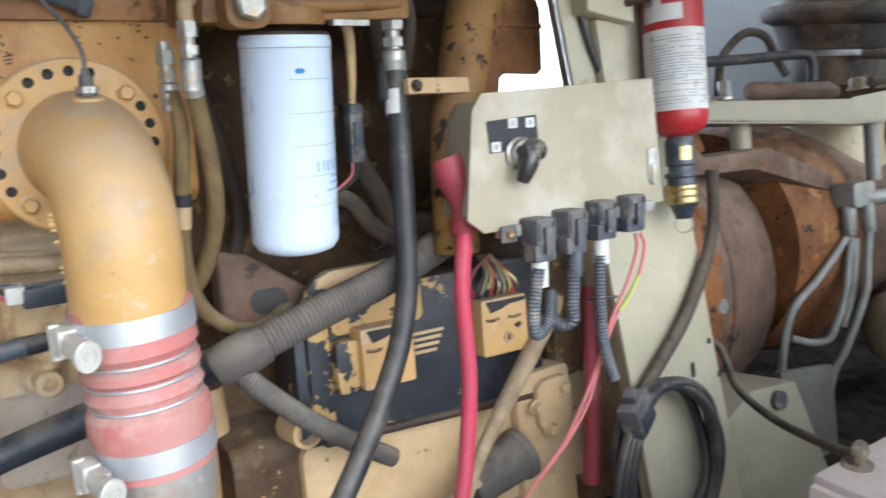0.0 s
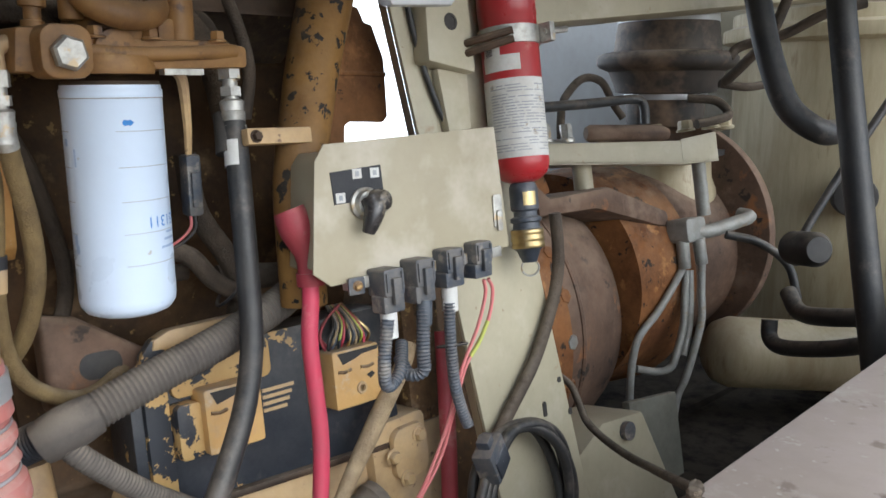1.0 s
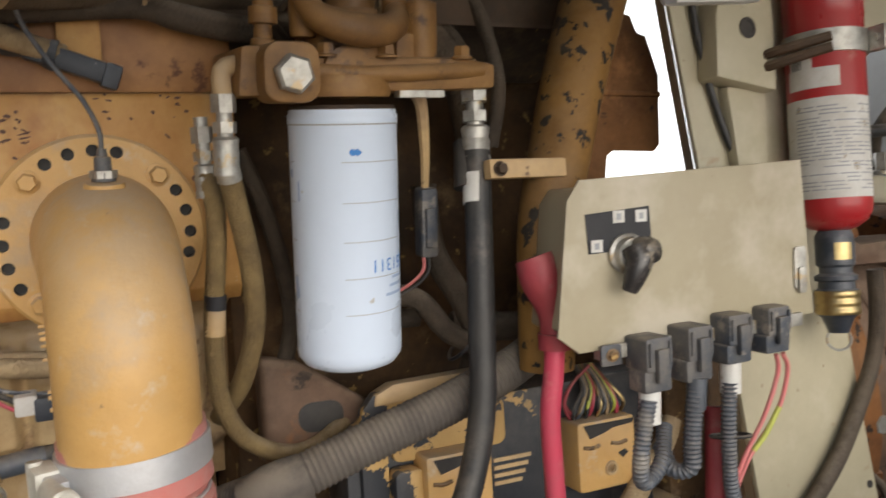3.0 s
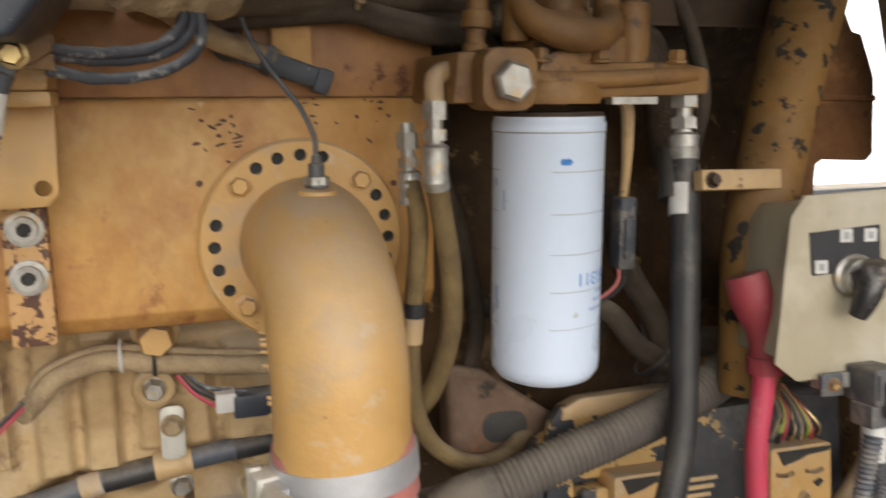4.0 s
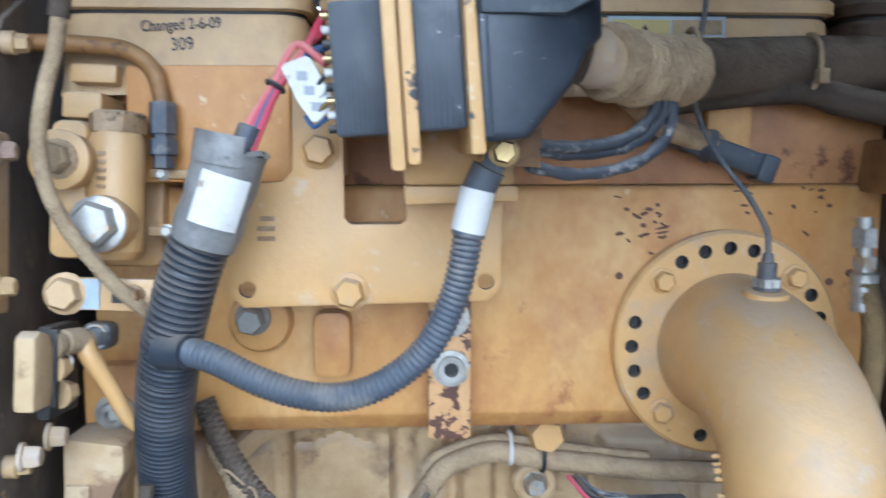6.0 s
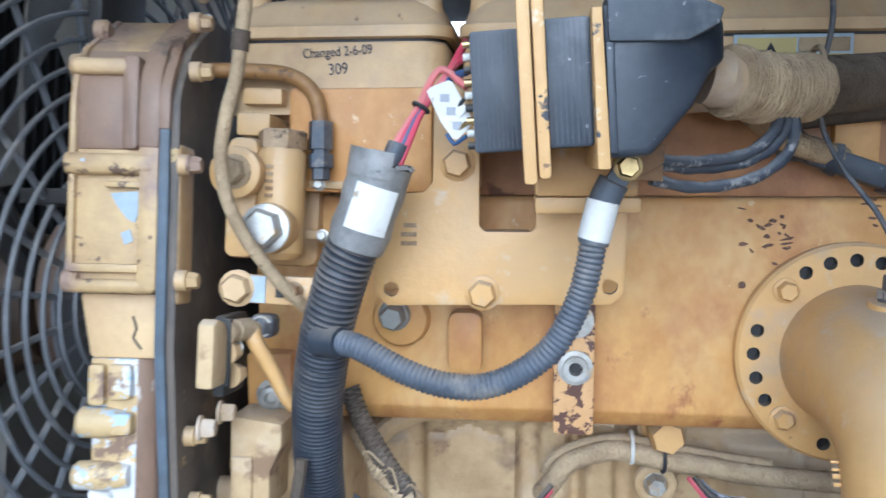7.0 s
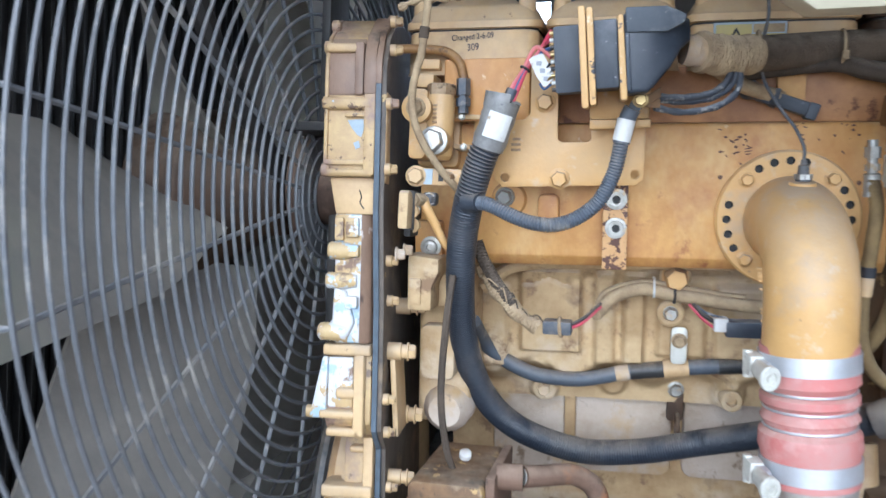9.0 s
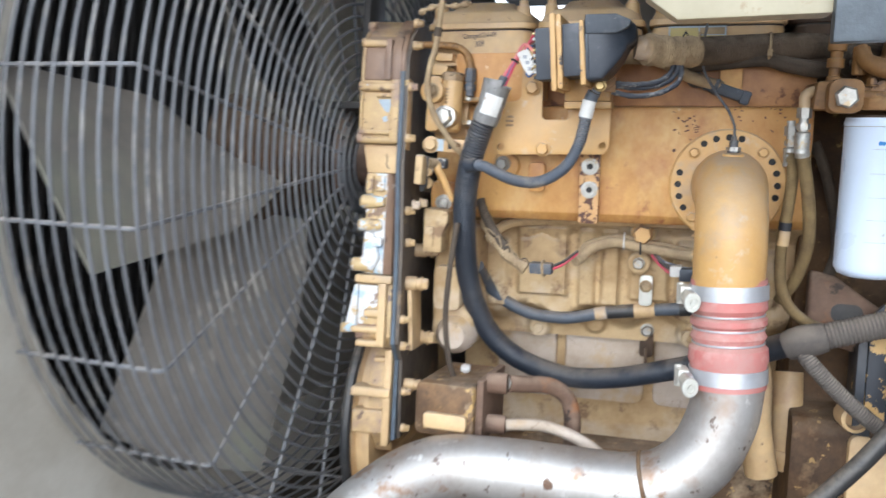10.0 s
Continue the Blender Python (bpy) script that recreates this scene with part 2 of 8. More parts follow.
ZINC = material("zinc_plated_steel", (0.50, 0.49, 0.45), (0.26, 0.24, 0.21), 0.42, 0.6, scale=60, amount=0.6,
                spots=(((0.45, 0.35, 0.22), 40, 0.62, 0.1),))
PALE_ZINC = material("pale_zinc_plating", (0.66, 0.65, 0.58), (0.46, 0.44, 0.38), 0.45, 0.35, scale=40, amount=0.6, spots=(((0.36, 0.30, 0.22), 30, 0.66, 0.15),))
ALLOY = material("dull_grime_stained_alloy_pipe", (0.53, 0.515, 0.49), (0.37, 0.335, 0.30), 0.5, 0.7, scale=6, amount=0.8, dust=0.4, dust_col=(0.55, 0.50, 0.44),
                 spots=(((0.34, 0.26, 0.20), 5, 0.55, 0.2), ((0.30, 0.19, 0.12), 11, 0.62, 0.12), ((0.70, 0.68, 0.65), 17, 0.68, 0.1), ((0.16, 0.12, 0.10), 30, 0.70, 0.05)))
# white paint tinted blue to carry the reflected sky
WHITE = material("white_enamel", (0.66, 0.76, 0.91), (0.61, 0.70, 0.84), 0.3, scale=6, amount=0.5, bump=0.02,
                 spots=(((0.50, 0.49, 0.46), 5, 0.62, 0.2), ((0.46, 0.45, 0.43), 35, 0.78, 0.08)), dust=0.2)
BLUE_INK = material("blue_print", (0.03, 0.22, 0.62), (0.04, 0.18, 0.5), 0.5)
PALE_INK = material("faint_blue_print", (0.35, 0.48, 0.70), (0.4, 0.5, 0.7), 0.5)
INK = material("black_ink", (0.015, 0.015, 0.02), (0.03, 0.03, 0.03), 0.6)
MARKER = material("faded_marker_ink", (0.03, 0.033, 0.05), (0.11, 0.10, 0.105), 0.6, scale=60)
DUSTED_PLASTIC = material("black_plastic_under_pale_dust", (0.075, 0.085, 0.10), (0.035, 0.042, 0.055), 0.6, scale=14, amount=0.8, dust=0.9, dust_col=(0.30, 0.31, 0.32), spots=(((0.20, 0.21, 0.225), 9, 0.52, 0.3), ((0.30, 0.30, 0.30), 60, 0.72, 0.06)))
LEAD = material("dusty_blue_black_lead", (0.035, 0.042, 0.060), (0.07, 0.075, 0.085), 0.55, scale=20, amount=0.7, dust=0.9, dust_col=(0.30, 0.30, 0.31), bump=0.3,
                spots=(((0.30, 0.29, 0.28), 45, 0.60, 0.12),))
GREY_INK = material("grey_print", (0.30, 0.31, 0.33), (0.42, 0.42, 0.43), 0.6)
RED_PAINT = material("glossy_red_enamel", (0.40, 0.02, 0.025), (0.30, 0.03, 0.03), 0.3, scale=8, amount=0.5,
                     spots=(((0.42, 0.18, 0.14), 10, 0.68, 0.2),), bump=0.03)
PAPER = material("dusty_white_label", (0.66, 0.65, 0.62), (0.52, 0.49, 0.44), 0.7, scale=30, amount=0.6, spots=(((0.35, 0.28, 0.2), 50, 0.68, 0.1),))
BRASS = material("worn_brass", (0.52, 0.40, 0.19), (0.33, 0.24, 0.11), 0.4, 1.0, scale=50)
RED_CABLE = material("red_cable_sheath", (0.52, 0.05, 0.095), (0.42, 0.07, 0.10), 0.45, scale=20, amount=0.6, spots=(((0.55, 0.22, 0.2), 14, 0.64, 0.2),), bump=0.05)
MAROON = material("faded_red_boot", (0.33, 0.04, 0.055), (0.22, 0.035, 0.035), 0.6, scale=20, spots=(((0.33, 0.15, 0.13), 18, 0.6, 0.2),))
PINK_WIRE = material("faded_pink_wire", (0.62, 0.16, 0.16), (0.5, 0.2, 0.18), 0.5, scale=40)
LIME = material("lime_splice", (0.50, 0.55, 0.08), None, 0.5)
BLUE_WIRE = material("blue_wire", (0.05, 0.10, 0.22), None, 0.5)
GUARD = material("grey_coated_wire", (0.165, 0.17, 0.18), (0.11, 0.11, 0.115), 0.5, scale=14, amount=0.7, spots=(((0.30, 0.28, 0.25), 12, 0.58, 0.2),), random_tint=0.15)
FAN = material("dusty_grey_brown_blade", (0.22, 0.20, 0.173), (0.15, 0.135, 0.117), 0.75, scale=5, amount=0.6, spots=(((0.22, 0.215, 0.165), 2.2, 0.56, 0.2),))
DARK = material("grimy_black_metal", (0.018, 0.017, 0.017), (0.04, 0.035, 0.03), 0.6, scale=14, amount=0.6)
# near-black that puts deep shade into the colour of floor, roof and frame
SHADE_BLACK = material("oily_black_soot", (0.012, 0.011, 0.010), (0.022, 0.019, 0.017), 0.85, scale=9, amount=0.6, dust=0.12, spec=0.2)
# grimy metal brown; on the rear valve covers it stands for shade
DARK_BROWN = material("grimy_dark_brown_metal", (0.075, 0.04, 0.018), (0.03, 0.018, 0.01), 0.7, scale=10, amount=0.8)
BOOT = material("dusty_black_rubber_boot", (0.055, 0.043, 0.034), (0.02, 0.018, 0.017), 0.65, scale=9, amount=0.6, spots=(((0.25, 0.165, 0.105), 4, 0.5, 0.25),), dust=0.7)
TANK = material("stained_cream_tank", (0.50, 0.44, 0.29), (0.36, 0.29, 0.17), 0.5, scale=4, amount=0.8, stretch=(3, 3, 0.5), spots=(((0.25, 0.17, 0.09), 6, 0.66, 0.15),))
BACK_SHEET = material("grey_weathered_sheet", (0.36, 0.38, 0.40), (0.28, 0.28, 0.28), 0.6, scale=3, amount=0.6)
# earth kept pale so the unseen ground reflects more light from below
EARTH = material("dry_earth", (0.42, 0.345, 0.27), (0.33, 0.26, 0.195), 0.95, scale=1.2, amount=0.8, grain=30, bump=0.5)
HEADER = material("grimy_orange_brown_paint", (0.29, 0.152, 0.046), (0.14, 0.07, 0.024), 0.55, scale=10, amount=0.8, dust=0.22,
                  spots=(((0.45, 0.27, 0.095), 8, 0.60, 0.2), ((0.09, 0.045, 0.02), 20, 0.64, 0.1)))
RUST_ORANGE = material("orange_rusted_flange", (0.25, 0.108, 0.036), (0.12, 0.048, 0.018), 0.85, scale=8, amount=0.85, spec=0.25, dust=0.25,
                       spots=(((0.34, 0.16, 0.055), 12, 0.62, 0.1), ((0.03, 0.02, 0.015), 22, 0.68, 0.04), ((0.27, 0.18, 0.11), 6, 0.62, 0.2)), bump=0.4)
DULL_STEEL = material("dull_grey_painted_pipe", (0.30, 0.30, 0.28), (0.19, 0.18, 0.16), 0.55, 0.2, scale=20, amount=0.7, spots=(((0.25, 0.18, 0.11), 18, 0.62, 0.15),))
OLIVE = material("dark_olive_painted_steel", (0.20, 0.20, 0.165), (0.12, 0.115, 0.09), 0.7, scale=8, amount=0.7)
LABEL_YELLOW = material("yellow_warning_print", (0.52, 0.42, 0.14), (0.45, 0.36, 0.18), 0.6, scale=40)
BLUE_BORDER = material("pale_blue_grey_metal", (0.42, 0.49, 0.545), None, 0.6)
PRIMER = material("dark_brown_primer", (0.13, 0.06, 0.035), (0.07, 0.035, 0.02), 0.6, scale=60)
STRAW = material("dusty_plaited_sleeve", (0.44, 0.33, 0.19), (0.25, 0.175, 0.10), 0.9, scale=30, amount=0.7, bump=0.8, grain=300)
GLOSS_BLACK = material("worn_black_knob", (0.02, 0.02, 0.022), (0.06, 0.05, 0.045), 0.25, scale=30, spots=(((0.2, 0.17, 0.13), 25, 0.66, 0.12),))
# emissive white for the added sheet that stands in for overexposed sky
SKY_GLOW = bpy.data.materials.new("glowing_sky_sheet")
SKY_GLOW.use_nodes = True
_hz = SKY_GLOW.node_tree.nodes["Principled BSDF"]
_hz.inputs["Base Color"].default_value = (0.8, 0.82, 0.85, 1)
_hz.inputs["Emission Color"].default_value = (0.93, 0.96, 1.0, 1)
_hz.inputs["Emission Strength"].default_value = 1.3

# ---- mesh helpers ----
V = Vector


class Geo:
    """Vertices and faces of one mesh."""

    def __init__(self):
        self.v, self.f = [], []

    def add(self, vs, fs):
        o = len(self.v)
        self.v += [tuple(p) for p in vs]
        self.f += [tuple(i + o for i in q) for q in fs]
        return self

    def box(self, a, b, m=None):
        (x0, y0, z0), (x1, y1, z1) = a, b
        vs = [V(p) for p in ((x0, y0, z0), (x1, y0, z0), (x1, y1, z0), (x0, y1, z0), (x0, y0, z1), (x1, y0, z1), (x1, y1, z1), (x0, y1, z1))]
        if m:
            vs = [m @ p for p in vs]
        return self.add(vs, [(0, 3, 2, 1), (4, 5, 6, 7), (0, 1, 5, 4), (1, 2, 6, 5), (2, 3, 7, 6), (3, 0, 4, 7)])

    def prism(self, poly, d0, d1, axis="y"):
        """poly: a closed outline in the two other axes in order; extruded from d0 to d1."""
        def put(p, d):
            return {"x": (d, p[0], p[1]), "y": (p[0], d, p[1]), "z": (p[0], p[1], d)}[axis]
        n = len(poly)
        vs = [put(p, d0) for p in poly] + [put(p, d1) for p in poly]
        fs = [tuple(range(n)), tuple(range(2 * n - 1, n - 1, -1))]
        fs += [(i, i + n, (i + 1) % n + n, (i + 1) % n) for i in range(n)]
        return self.add(vs, fs)

    def lathe(self, origin, axis, profile, n=28, a0=0.0, a1=360.0, caps=True):
        """profile: (distance along the axis, radius)."""
        w = V(axis).normalized()
        u = w.orthogonal().normalized() if abs(w.z) < 0.9 else V((1, 0, 0))
        u = (u - w * u.dot(w)).normalized()
        s = w.cross(u)
        full = abs(a1 - a0) > 359.9
        k = n if full else n + 1
        vs = []
        for d, r in profile:
            for i in range(k):
                a = radians(a0 + (a1 - a0) * i / n)
                vs.append(V(origin) + w * d + (u * math.cos(a) + s * math.sin(a)) * r)
        fs = []
        for j in range(len(profile) - 1):
            for i in range(n):
                i2 = (i + 1) % k
                fs.append((j * k + i, j * k + i2, (j + 1) * k + i2, (j + 1) * k + i))
        if caps and full:
            fs.append(tuple(range(k - 1, -1, -1)))
            fs.append(tuple(range((len(profile) - 1) * k, len(profile) * k)))
        return self.add(vs, fs)

    def cyl(self, p0, p1, r0, r1=None, n=20):
        d = V(p1) - V(p0)
        return self.lathe(p0, d, [(0, r0), (d.length, r0 if r1 is None else r1)], n)

    def tube(self, pts, r, n=12, step=None, corr=0.0, pitch=0.006, smooth=True, weave=0.0, lay=0.008, strands=5):
        """A round section swept along a smooth line through pts; corr: depth of the corrugations; weave: depth of a braid's strands."""
        P = spline(pts, step or max(0.004, (r(0.5) if callable(r) else r) * 0.5)) if smooth else [V(p) for p in pts]
        if corr:
            P = resample(P, pitch / 4)
        if weave:
            P = resample(P, lay / 5)
        rs = []
        for i in range(len(P)):
            rr = r(i / (len(P) - 1)) if callable(r) else r
            if corr:
                rr -= corr * (0, 0.15, 1, 0.85)[i % 4]
            rs.append(rr)
        t = [(P[min(i + 1, len(P) - 1)] - P[max(i - 1, 0)]).normalized() for i in range(len(P))]
        u = t[0].orthogonal().normalized()
        vs, fs = [], []
        for i, p in enumerate(P):
            u = (u - t[i] * u.dot(t[i])).normalized()
            w = t[i].cross(u)
            for k in range(n):
                a = 2 * math.pi * k / n
                rr = rs[i]
                if weave:
                    q = 2 * math.pi * i / 5
                    rr += weave * max(math.sin(strands * a + q), math.sin(strands * a - q)) * (0.7 + 0.3 * math.sin(i * 1.7 + k))
                vs.append(p + (u * math.cos(a) + w * math.sin(a)) * rr)
        for i in range(len(P) - 1):
            for k in range(n):
                k2 = (k + 1) % n
                fs.append((i * n + k, i * n + k2, (i + 1) * n + k2, (i + 1) * n + k))
        fs.append(tuple(range(n - 1, -1, -1)))
        fs.append(tuple(range((len(P) - 1) * n, len(P) * n)))
        return self.add(vs, fs)

    def wrap(self, p0, p1, r, facing, half):
        """A thin sheet wrapped round the line p0 p1, its middle towards facing, half degrees to each side."""
        w = (V(p1) - V(p0)).normalized()
        u = (V(facing) - w * V(facing).dot(w)).normalized()
        s, k = w.cross(u), 14
        vs = []
        for p in (V(p0), V(p1)):
            for i in range(k + 1):
                a = radians(half * (2 * i / k - 1))
                vs.append(p + (u * math.cos(a) + s * math.sin(a)) * r)
        return self.add(vs, [(i, i + 1, k + 2 + i, k + 1 + i) for i in range(k)])

    def ring(self, c, axis, R, r, n=64, k=6, a0=0.0, a1=360.0):
        w = V(axis).normalized()
        u = V((0, 1, 0)) if abs(w.x) > 0.9 else (w.orthogonal().normalized())
        s = w.cross(u)
        full = abs(a1 - a0) > 359.9
        m = n if full else n + 1
        vs, fs = [], []
        for i in range(m):
            a = radians(a0 + (a1 - a0) * i / n)
            d = u * math.cos(a) + s * math.sin(a)
            for j in range(k):
                b = 2 * math.pi * j / k
                vs.append(V(c) + d * (R + r * math.cos(b)) + w * (r * math.sin(b)))
        for i in range(n):
            i2 = (i + 1) % m
            for j in range(k):
                j2 = (j + 1) % k
                fs.append((i * k + j, i2 * k + j, i2 * k + j2, i * k + j2))
        return self.add(vs, fs)

    def bolt(self, p, axis, r=0.01, h=0.008, washer=True):
        w = V(axis).normalized()
        q = V(p)
        if washer:
            self.lathe(q, w, [(0, r * 1.25), (h * 0.2, r * 1.25), (h * 0.28, r * 1.1)], 16)
        return self.lathe(q + w * (h * 0.2), w, [(0, r), (h * 0.75, r), (h, r * 0.82)], 6)


def spline(pts, step):
    P = [V(p) for p in pts]
    if len(P) == 2:
        k = max(2, int((P[1] - P[0]).length / step))
        return [P[0].lerp(P[1], i / k) for i in range(k + 1)]
    P = [P[0] * 2 - P[1]] + P + [P[-1] * 2 - P[-2]]
    out = []
    for i in range(1, len(P) - 2):
        a, b, c, d = P[i - 1:i + 3]
        k = max(2, int((c - b).length / step))
        for j in range(k):
            t = j / k
            out.append(0.5 * ((2 * b) + (c - a) * t + (2 * a - 5 * b + 4 * c - d) * t * t + (3 * b - a - 3 * c + d) * t ** 3))
    return out + [P[-2]]


def resample(P, step):
    out, left = [P[0]], step
    for a, b in zip(P, P[1:]):
        d = (b - a).length
        while d >= left:
            a = a + (b - a) * (left / d)
            out.append(a)
            d, left = (b - a).length, step
        left -= d
    return out


def rounded(x0, x1, z0, z1, r=0.008, k=4):
    """A rectangle's outline with round corners."""
    out = []
    for cx, cz, a in ((x1 - r, z1 - r, 0), (x0 + r, z1 - r, 90), (x0 + r, z0 + r, 180), (x1 - r, z0 + r, 270)):
        for i in range(k + 1):
            b = radians(a + 90 * i / k)
            out.append((cx + r * math.cos(b), cz + r * math.sin(b)))
    return out


SEAT = Matrix()


def seat(pivot=(0, 0, 0), shift=(0, 0, 0), size=1.0, turn=(0, 0, 0), hub=(0, 0, 0), grow=1.0):
    """Where the assemblies that follow sit: moved by shift, sized and turned (degrees) about pivot, then grown about hub."""
    global SEAT
    p, h = V(pivot), V(hub)
    SEAT = Matrix.Translation(h) @ Matrix.Scale(grow, 4) @ Matrix.Translation(-h) @ Matrix.Translation(p + V(shift)) @ Euler([radians(a) for a in turn]).to_matrix().to_4x4() @ Matrix.Diagonal((*size, 1) if isinstance(size, tuple) else (size, size, size, 1)) @ Matrix.Translation(-p)


def thing(name, label, category, base=(0, 0, 0), group="", kind=""):
    ob = new(name)
    ob.location = SEAT @ V(base)
    ob.empty_display_size = 0.05
    return tagged(ob, label, category, group, kind)


def part(name, geo, mat, parent=None, label="", bevel=0.0, smooth=38, seg=2):
    """Links one mesh, in world coordinates, under its thing or part."""
    me = bpy.data.meshes.new(name)
    if isinstance(geo, Geo):
        me.from_pydata(geo.v, [], geo.f)
        if bevel:
            bm = bmesh.new()
            bm.from_mesh(me)
            bmesh.ops.recalc_face_normals(bm, faces=bm.faces)
            es = [e for e in bm.edges if len(e.link_faces) == 2 and e.calc_face_angle(0) > 0.6]
            bmesh.ops.bevel(bm, geom=es, offset=bevel, segments=seg, profile=0.6, affect="EDGES", clamp_overlap=True)
            bm.to_mesh(me)
            bm.free()
    else:
        geo.to_mesh(me)
        geo.free()
    me.transform(SEAT)
    me.materials.append(mat)
    me.polygons.foreach_set("use_smooth", [True] * len(me.polygons))
    me.set_sharp_from_angle(angle=radians(smooth))
    me.update()
    ob = new(name, me)
    if parent:
        ob.parent = parent
        ob.matrix_parent_inverse = Matrix.Translation(-parent.location)
    return tagged(ob, label)


def solo(name, geo, mat, label, category, group="", kind="", **kw):
    """A thing of one mesh."""
    return tagged(part(name, geo, mat, None, **kw), label, category, group, kind)


def writing(name, body, mat, parent, m, size, depth=0.0003, label=""):
    """Letters as a mesh, lying in the xy plane of the pose m."""
    cu = bpy.data.curves.new(name, "FONT")
    cu.body, cu.size, cu.align_x, cu.align_y, cu.extrude = body, size, "CENTER", "CENTER", depth
    tmp = bpy.data.objects.new(name, cu)
    me = bpy.data.meshes.new_from_object(tmp)
    bpy.data.objects.remove(tmp)
    bpy.data.curves.remove(cu)
    me.transform(SEAT @ m)
    me.materials.clear()
    me.materials.append(mat)
    ob = new(name, me)
    if parent:
        ob.parent = parent
        ob.matrix_parent_inverse = Matrix.Translation(-parent.location)
    return tagged(ob, label)


def drill(ob, places, axis, depth, lining):
    """Cuts round holes of (place, radius) into a part, and gives them a dark bottom."""
    g = Geo()
    w = V(axis).normalized()
    for c, r in places:
        g.cyl(c + w * 0.004, c - w * depth, r, n=18)
    me = bpy.data.meshes.new("cutter")
    me.from_pydata(g.v, [], g.f)
    me.transform(SEAT)
    me.materials.append(lining)
    cutter = new("cutter", me)
    mod = ob.modifiers.new("drill", "BOOLEAN")
    mod.object, mod.operation, mod.solver, mod.material_mode = cutter, "DIFFERENCE", "EXACT", "TRANSFER"
    bpy.context.view_layer.update()
    made = bpy.data.meshes.new_from_object(ob.evaluated_get(bpy.context.evaluated_depsgraph_get()))
    ob.modifiers.clear()
    ob.data = made
    made.set_sharp_from_angle(angle=radians(30))
    bpy.data.objects.remove(cutter)

# ---- ground and enclosure ----
g = Geo().box((-400, -400, -0.3), (400, 400, 0.0))
tagged(part("ground", g, EARTH), "unseen dry earth under the trailer, pale to bounce light up", "ground", kind="structure")
# floor pan coloured black in place of the shade low in the bay
g = Geo().box((-1.7, -0.42, 0.30), (3.3, 1.45, 0.36))
tagged(part("floor", g, SHADE_BLACK), "steel floor pan of the engine bay, blackened for the deep shade", "floor", kind="structure")
# unseen roof, stepped to block light from above; black to cut bounce
g = Geo().box((-1.75, -0.50, 2.02), (-0.70, 1.5, 2.06)).box((-0.70, -0.42, 1.74), (0.24, 1.5, 1.78)).box((-0.70, -0.42, 1.78), (-0.68, 1.5, 2.04)).box((0.24, -0.80, 1.74), (0.35, 1.5, 1.78)).box((0.35, -1.15, 1.74), (2.2, 0.35, 1.78)).box((0.35, 0.35, 1.74), (0.75, 1.5, 1.78))
tagged(part("ceiling", g, SHADE_BLACK), "unseen black roof added to shade the top of the engine bay", "roof", kind="structure")

# added sheet that glows, so the far opening reads white
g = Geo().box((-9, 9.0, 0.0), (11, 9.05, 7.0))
tagged(part("backdrop", g, SKY_GLOW), "added glowing white sheet standing in for bright sky beyond the far side", "backdrop", kind="structure")

# far side: sheets with an opening between them
back = thing("wall_back", "weathered grey sheet wall with a bright opening behind the engine", "wall", (1, 1.4, 0.36), kind="structure")
# sheets from x 0.2 to 1.4 above the base are added to block backlight
for x0, x1, z0, z1 in ((-1.7, 0.95, 0.36, 1.30), (-1.7, -0.75, 1.30, 2.02), (-0.45, 0.2, 1.62, 2.02), (2.5, 3.3, 0.36, 1.74), (0.95, 2.5, 0.36, 1.02), (0.2, 0.95, 1.30, 1.75), (0.95, 1.4, 1.02, 1.75), (0.2, 0.9, 1.75, 2.02)):
    part("sheet", Geo().box((x0, 1.4, z0), (x1, 1.43, z1)), BACK_SHEET, back, bevel=0.003)
end = thing("wall_end", "dusty beige bulkhead beyond the compressor tank", "wall", (3.3, 0.5, 0.36), kind="structure")
part("sheet", Geo().box((3.3, -0.42, 0.36), (3.33, 1.45, 2.02)), CREAM_PANEL, end)
g = Geo().box((2.25, 0.95, 0.36), (3.3, 0.97, 1.74))
part("sheet", g, BACK_SHEET, end, "pale blue-grey inner sheet")

seat((0.7, -0.15, 1.1), (0.0045, -0.0148, 0.0092), 1.0, (-10.6, 1.1, -1.5))
# corner post that carries the box and the extinguisher
post = thing("post", "cream painted folded steel post standing beside the engine", "post", (0.8, -0.1, 0.36), kind="structure")
pl = [(0.775, 0.36), (0.985, 0.36), (0.815, 1.50), (0.81, 2.02), (0.62, 2.02), (0.625, 1.45)]
part("web", Geo().prism(pl, -0.150, -0.142), CREAM, post, bevel=0.002)
g = Geo().add([(0.775, -0.142, 0.36), (0.625, -0.142, 1.45), (0.62, -0.142, 2.02), (0.785, -0.115, 0.36), (0.635, -0.115, 1.45), (0.63, -0.115, 2.02)], [(0, 1, 4, 3), (1, 2, 5, 4)])
part("flange", g, CREAM, post)
g = Geo().prism([(0.66, 1.345), (0.755, 1.33), (0.76, 1.52), (0.70, 1.52), (0.665, 1.42)], -0.185, -0.150)
bracket = part("bracket", g, CREAM, post, "cream bracket with a drilled hole", bevel=0.006)
part("hole", Geo().lathe((0.712, -0.1855, 1.405), (0, -1, 0), [(0, 0.013), (0.001, 0.013), (0.001, 0.009), (-0.01, 0.008)], 18), DARK, bracket)
g = Geo().prism([(0.70, 1.24), (0.75, 1.24), (0.755, 1.335), (0.69, 1.34)], -0.168, -0.149)
part("rib", g, CREAM, post, bevel=0.008)
for x, z, w, h in ((0.86, 0.775, 0.009, 0.026), (0.905, 0.815, 0.009, 0.01), (0.925, 0.755, 0.008, 0.012)):
    part("slot", Geo().prism(rounded(x - w / 2, x + w / 2, z - h / 2, z + h / 2, w * 0.45), -0.1515, -0.1495), DARK, post)
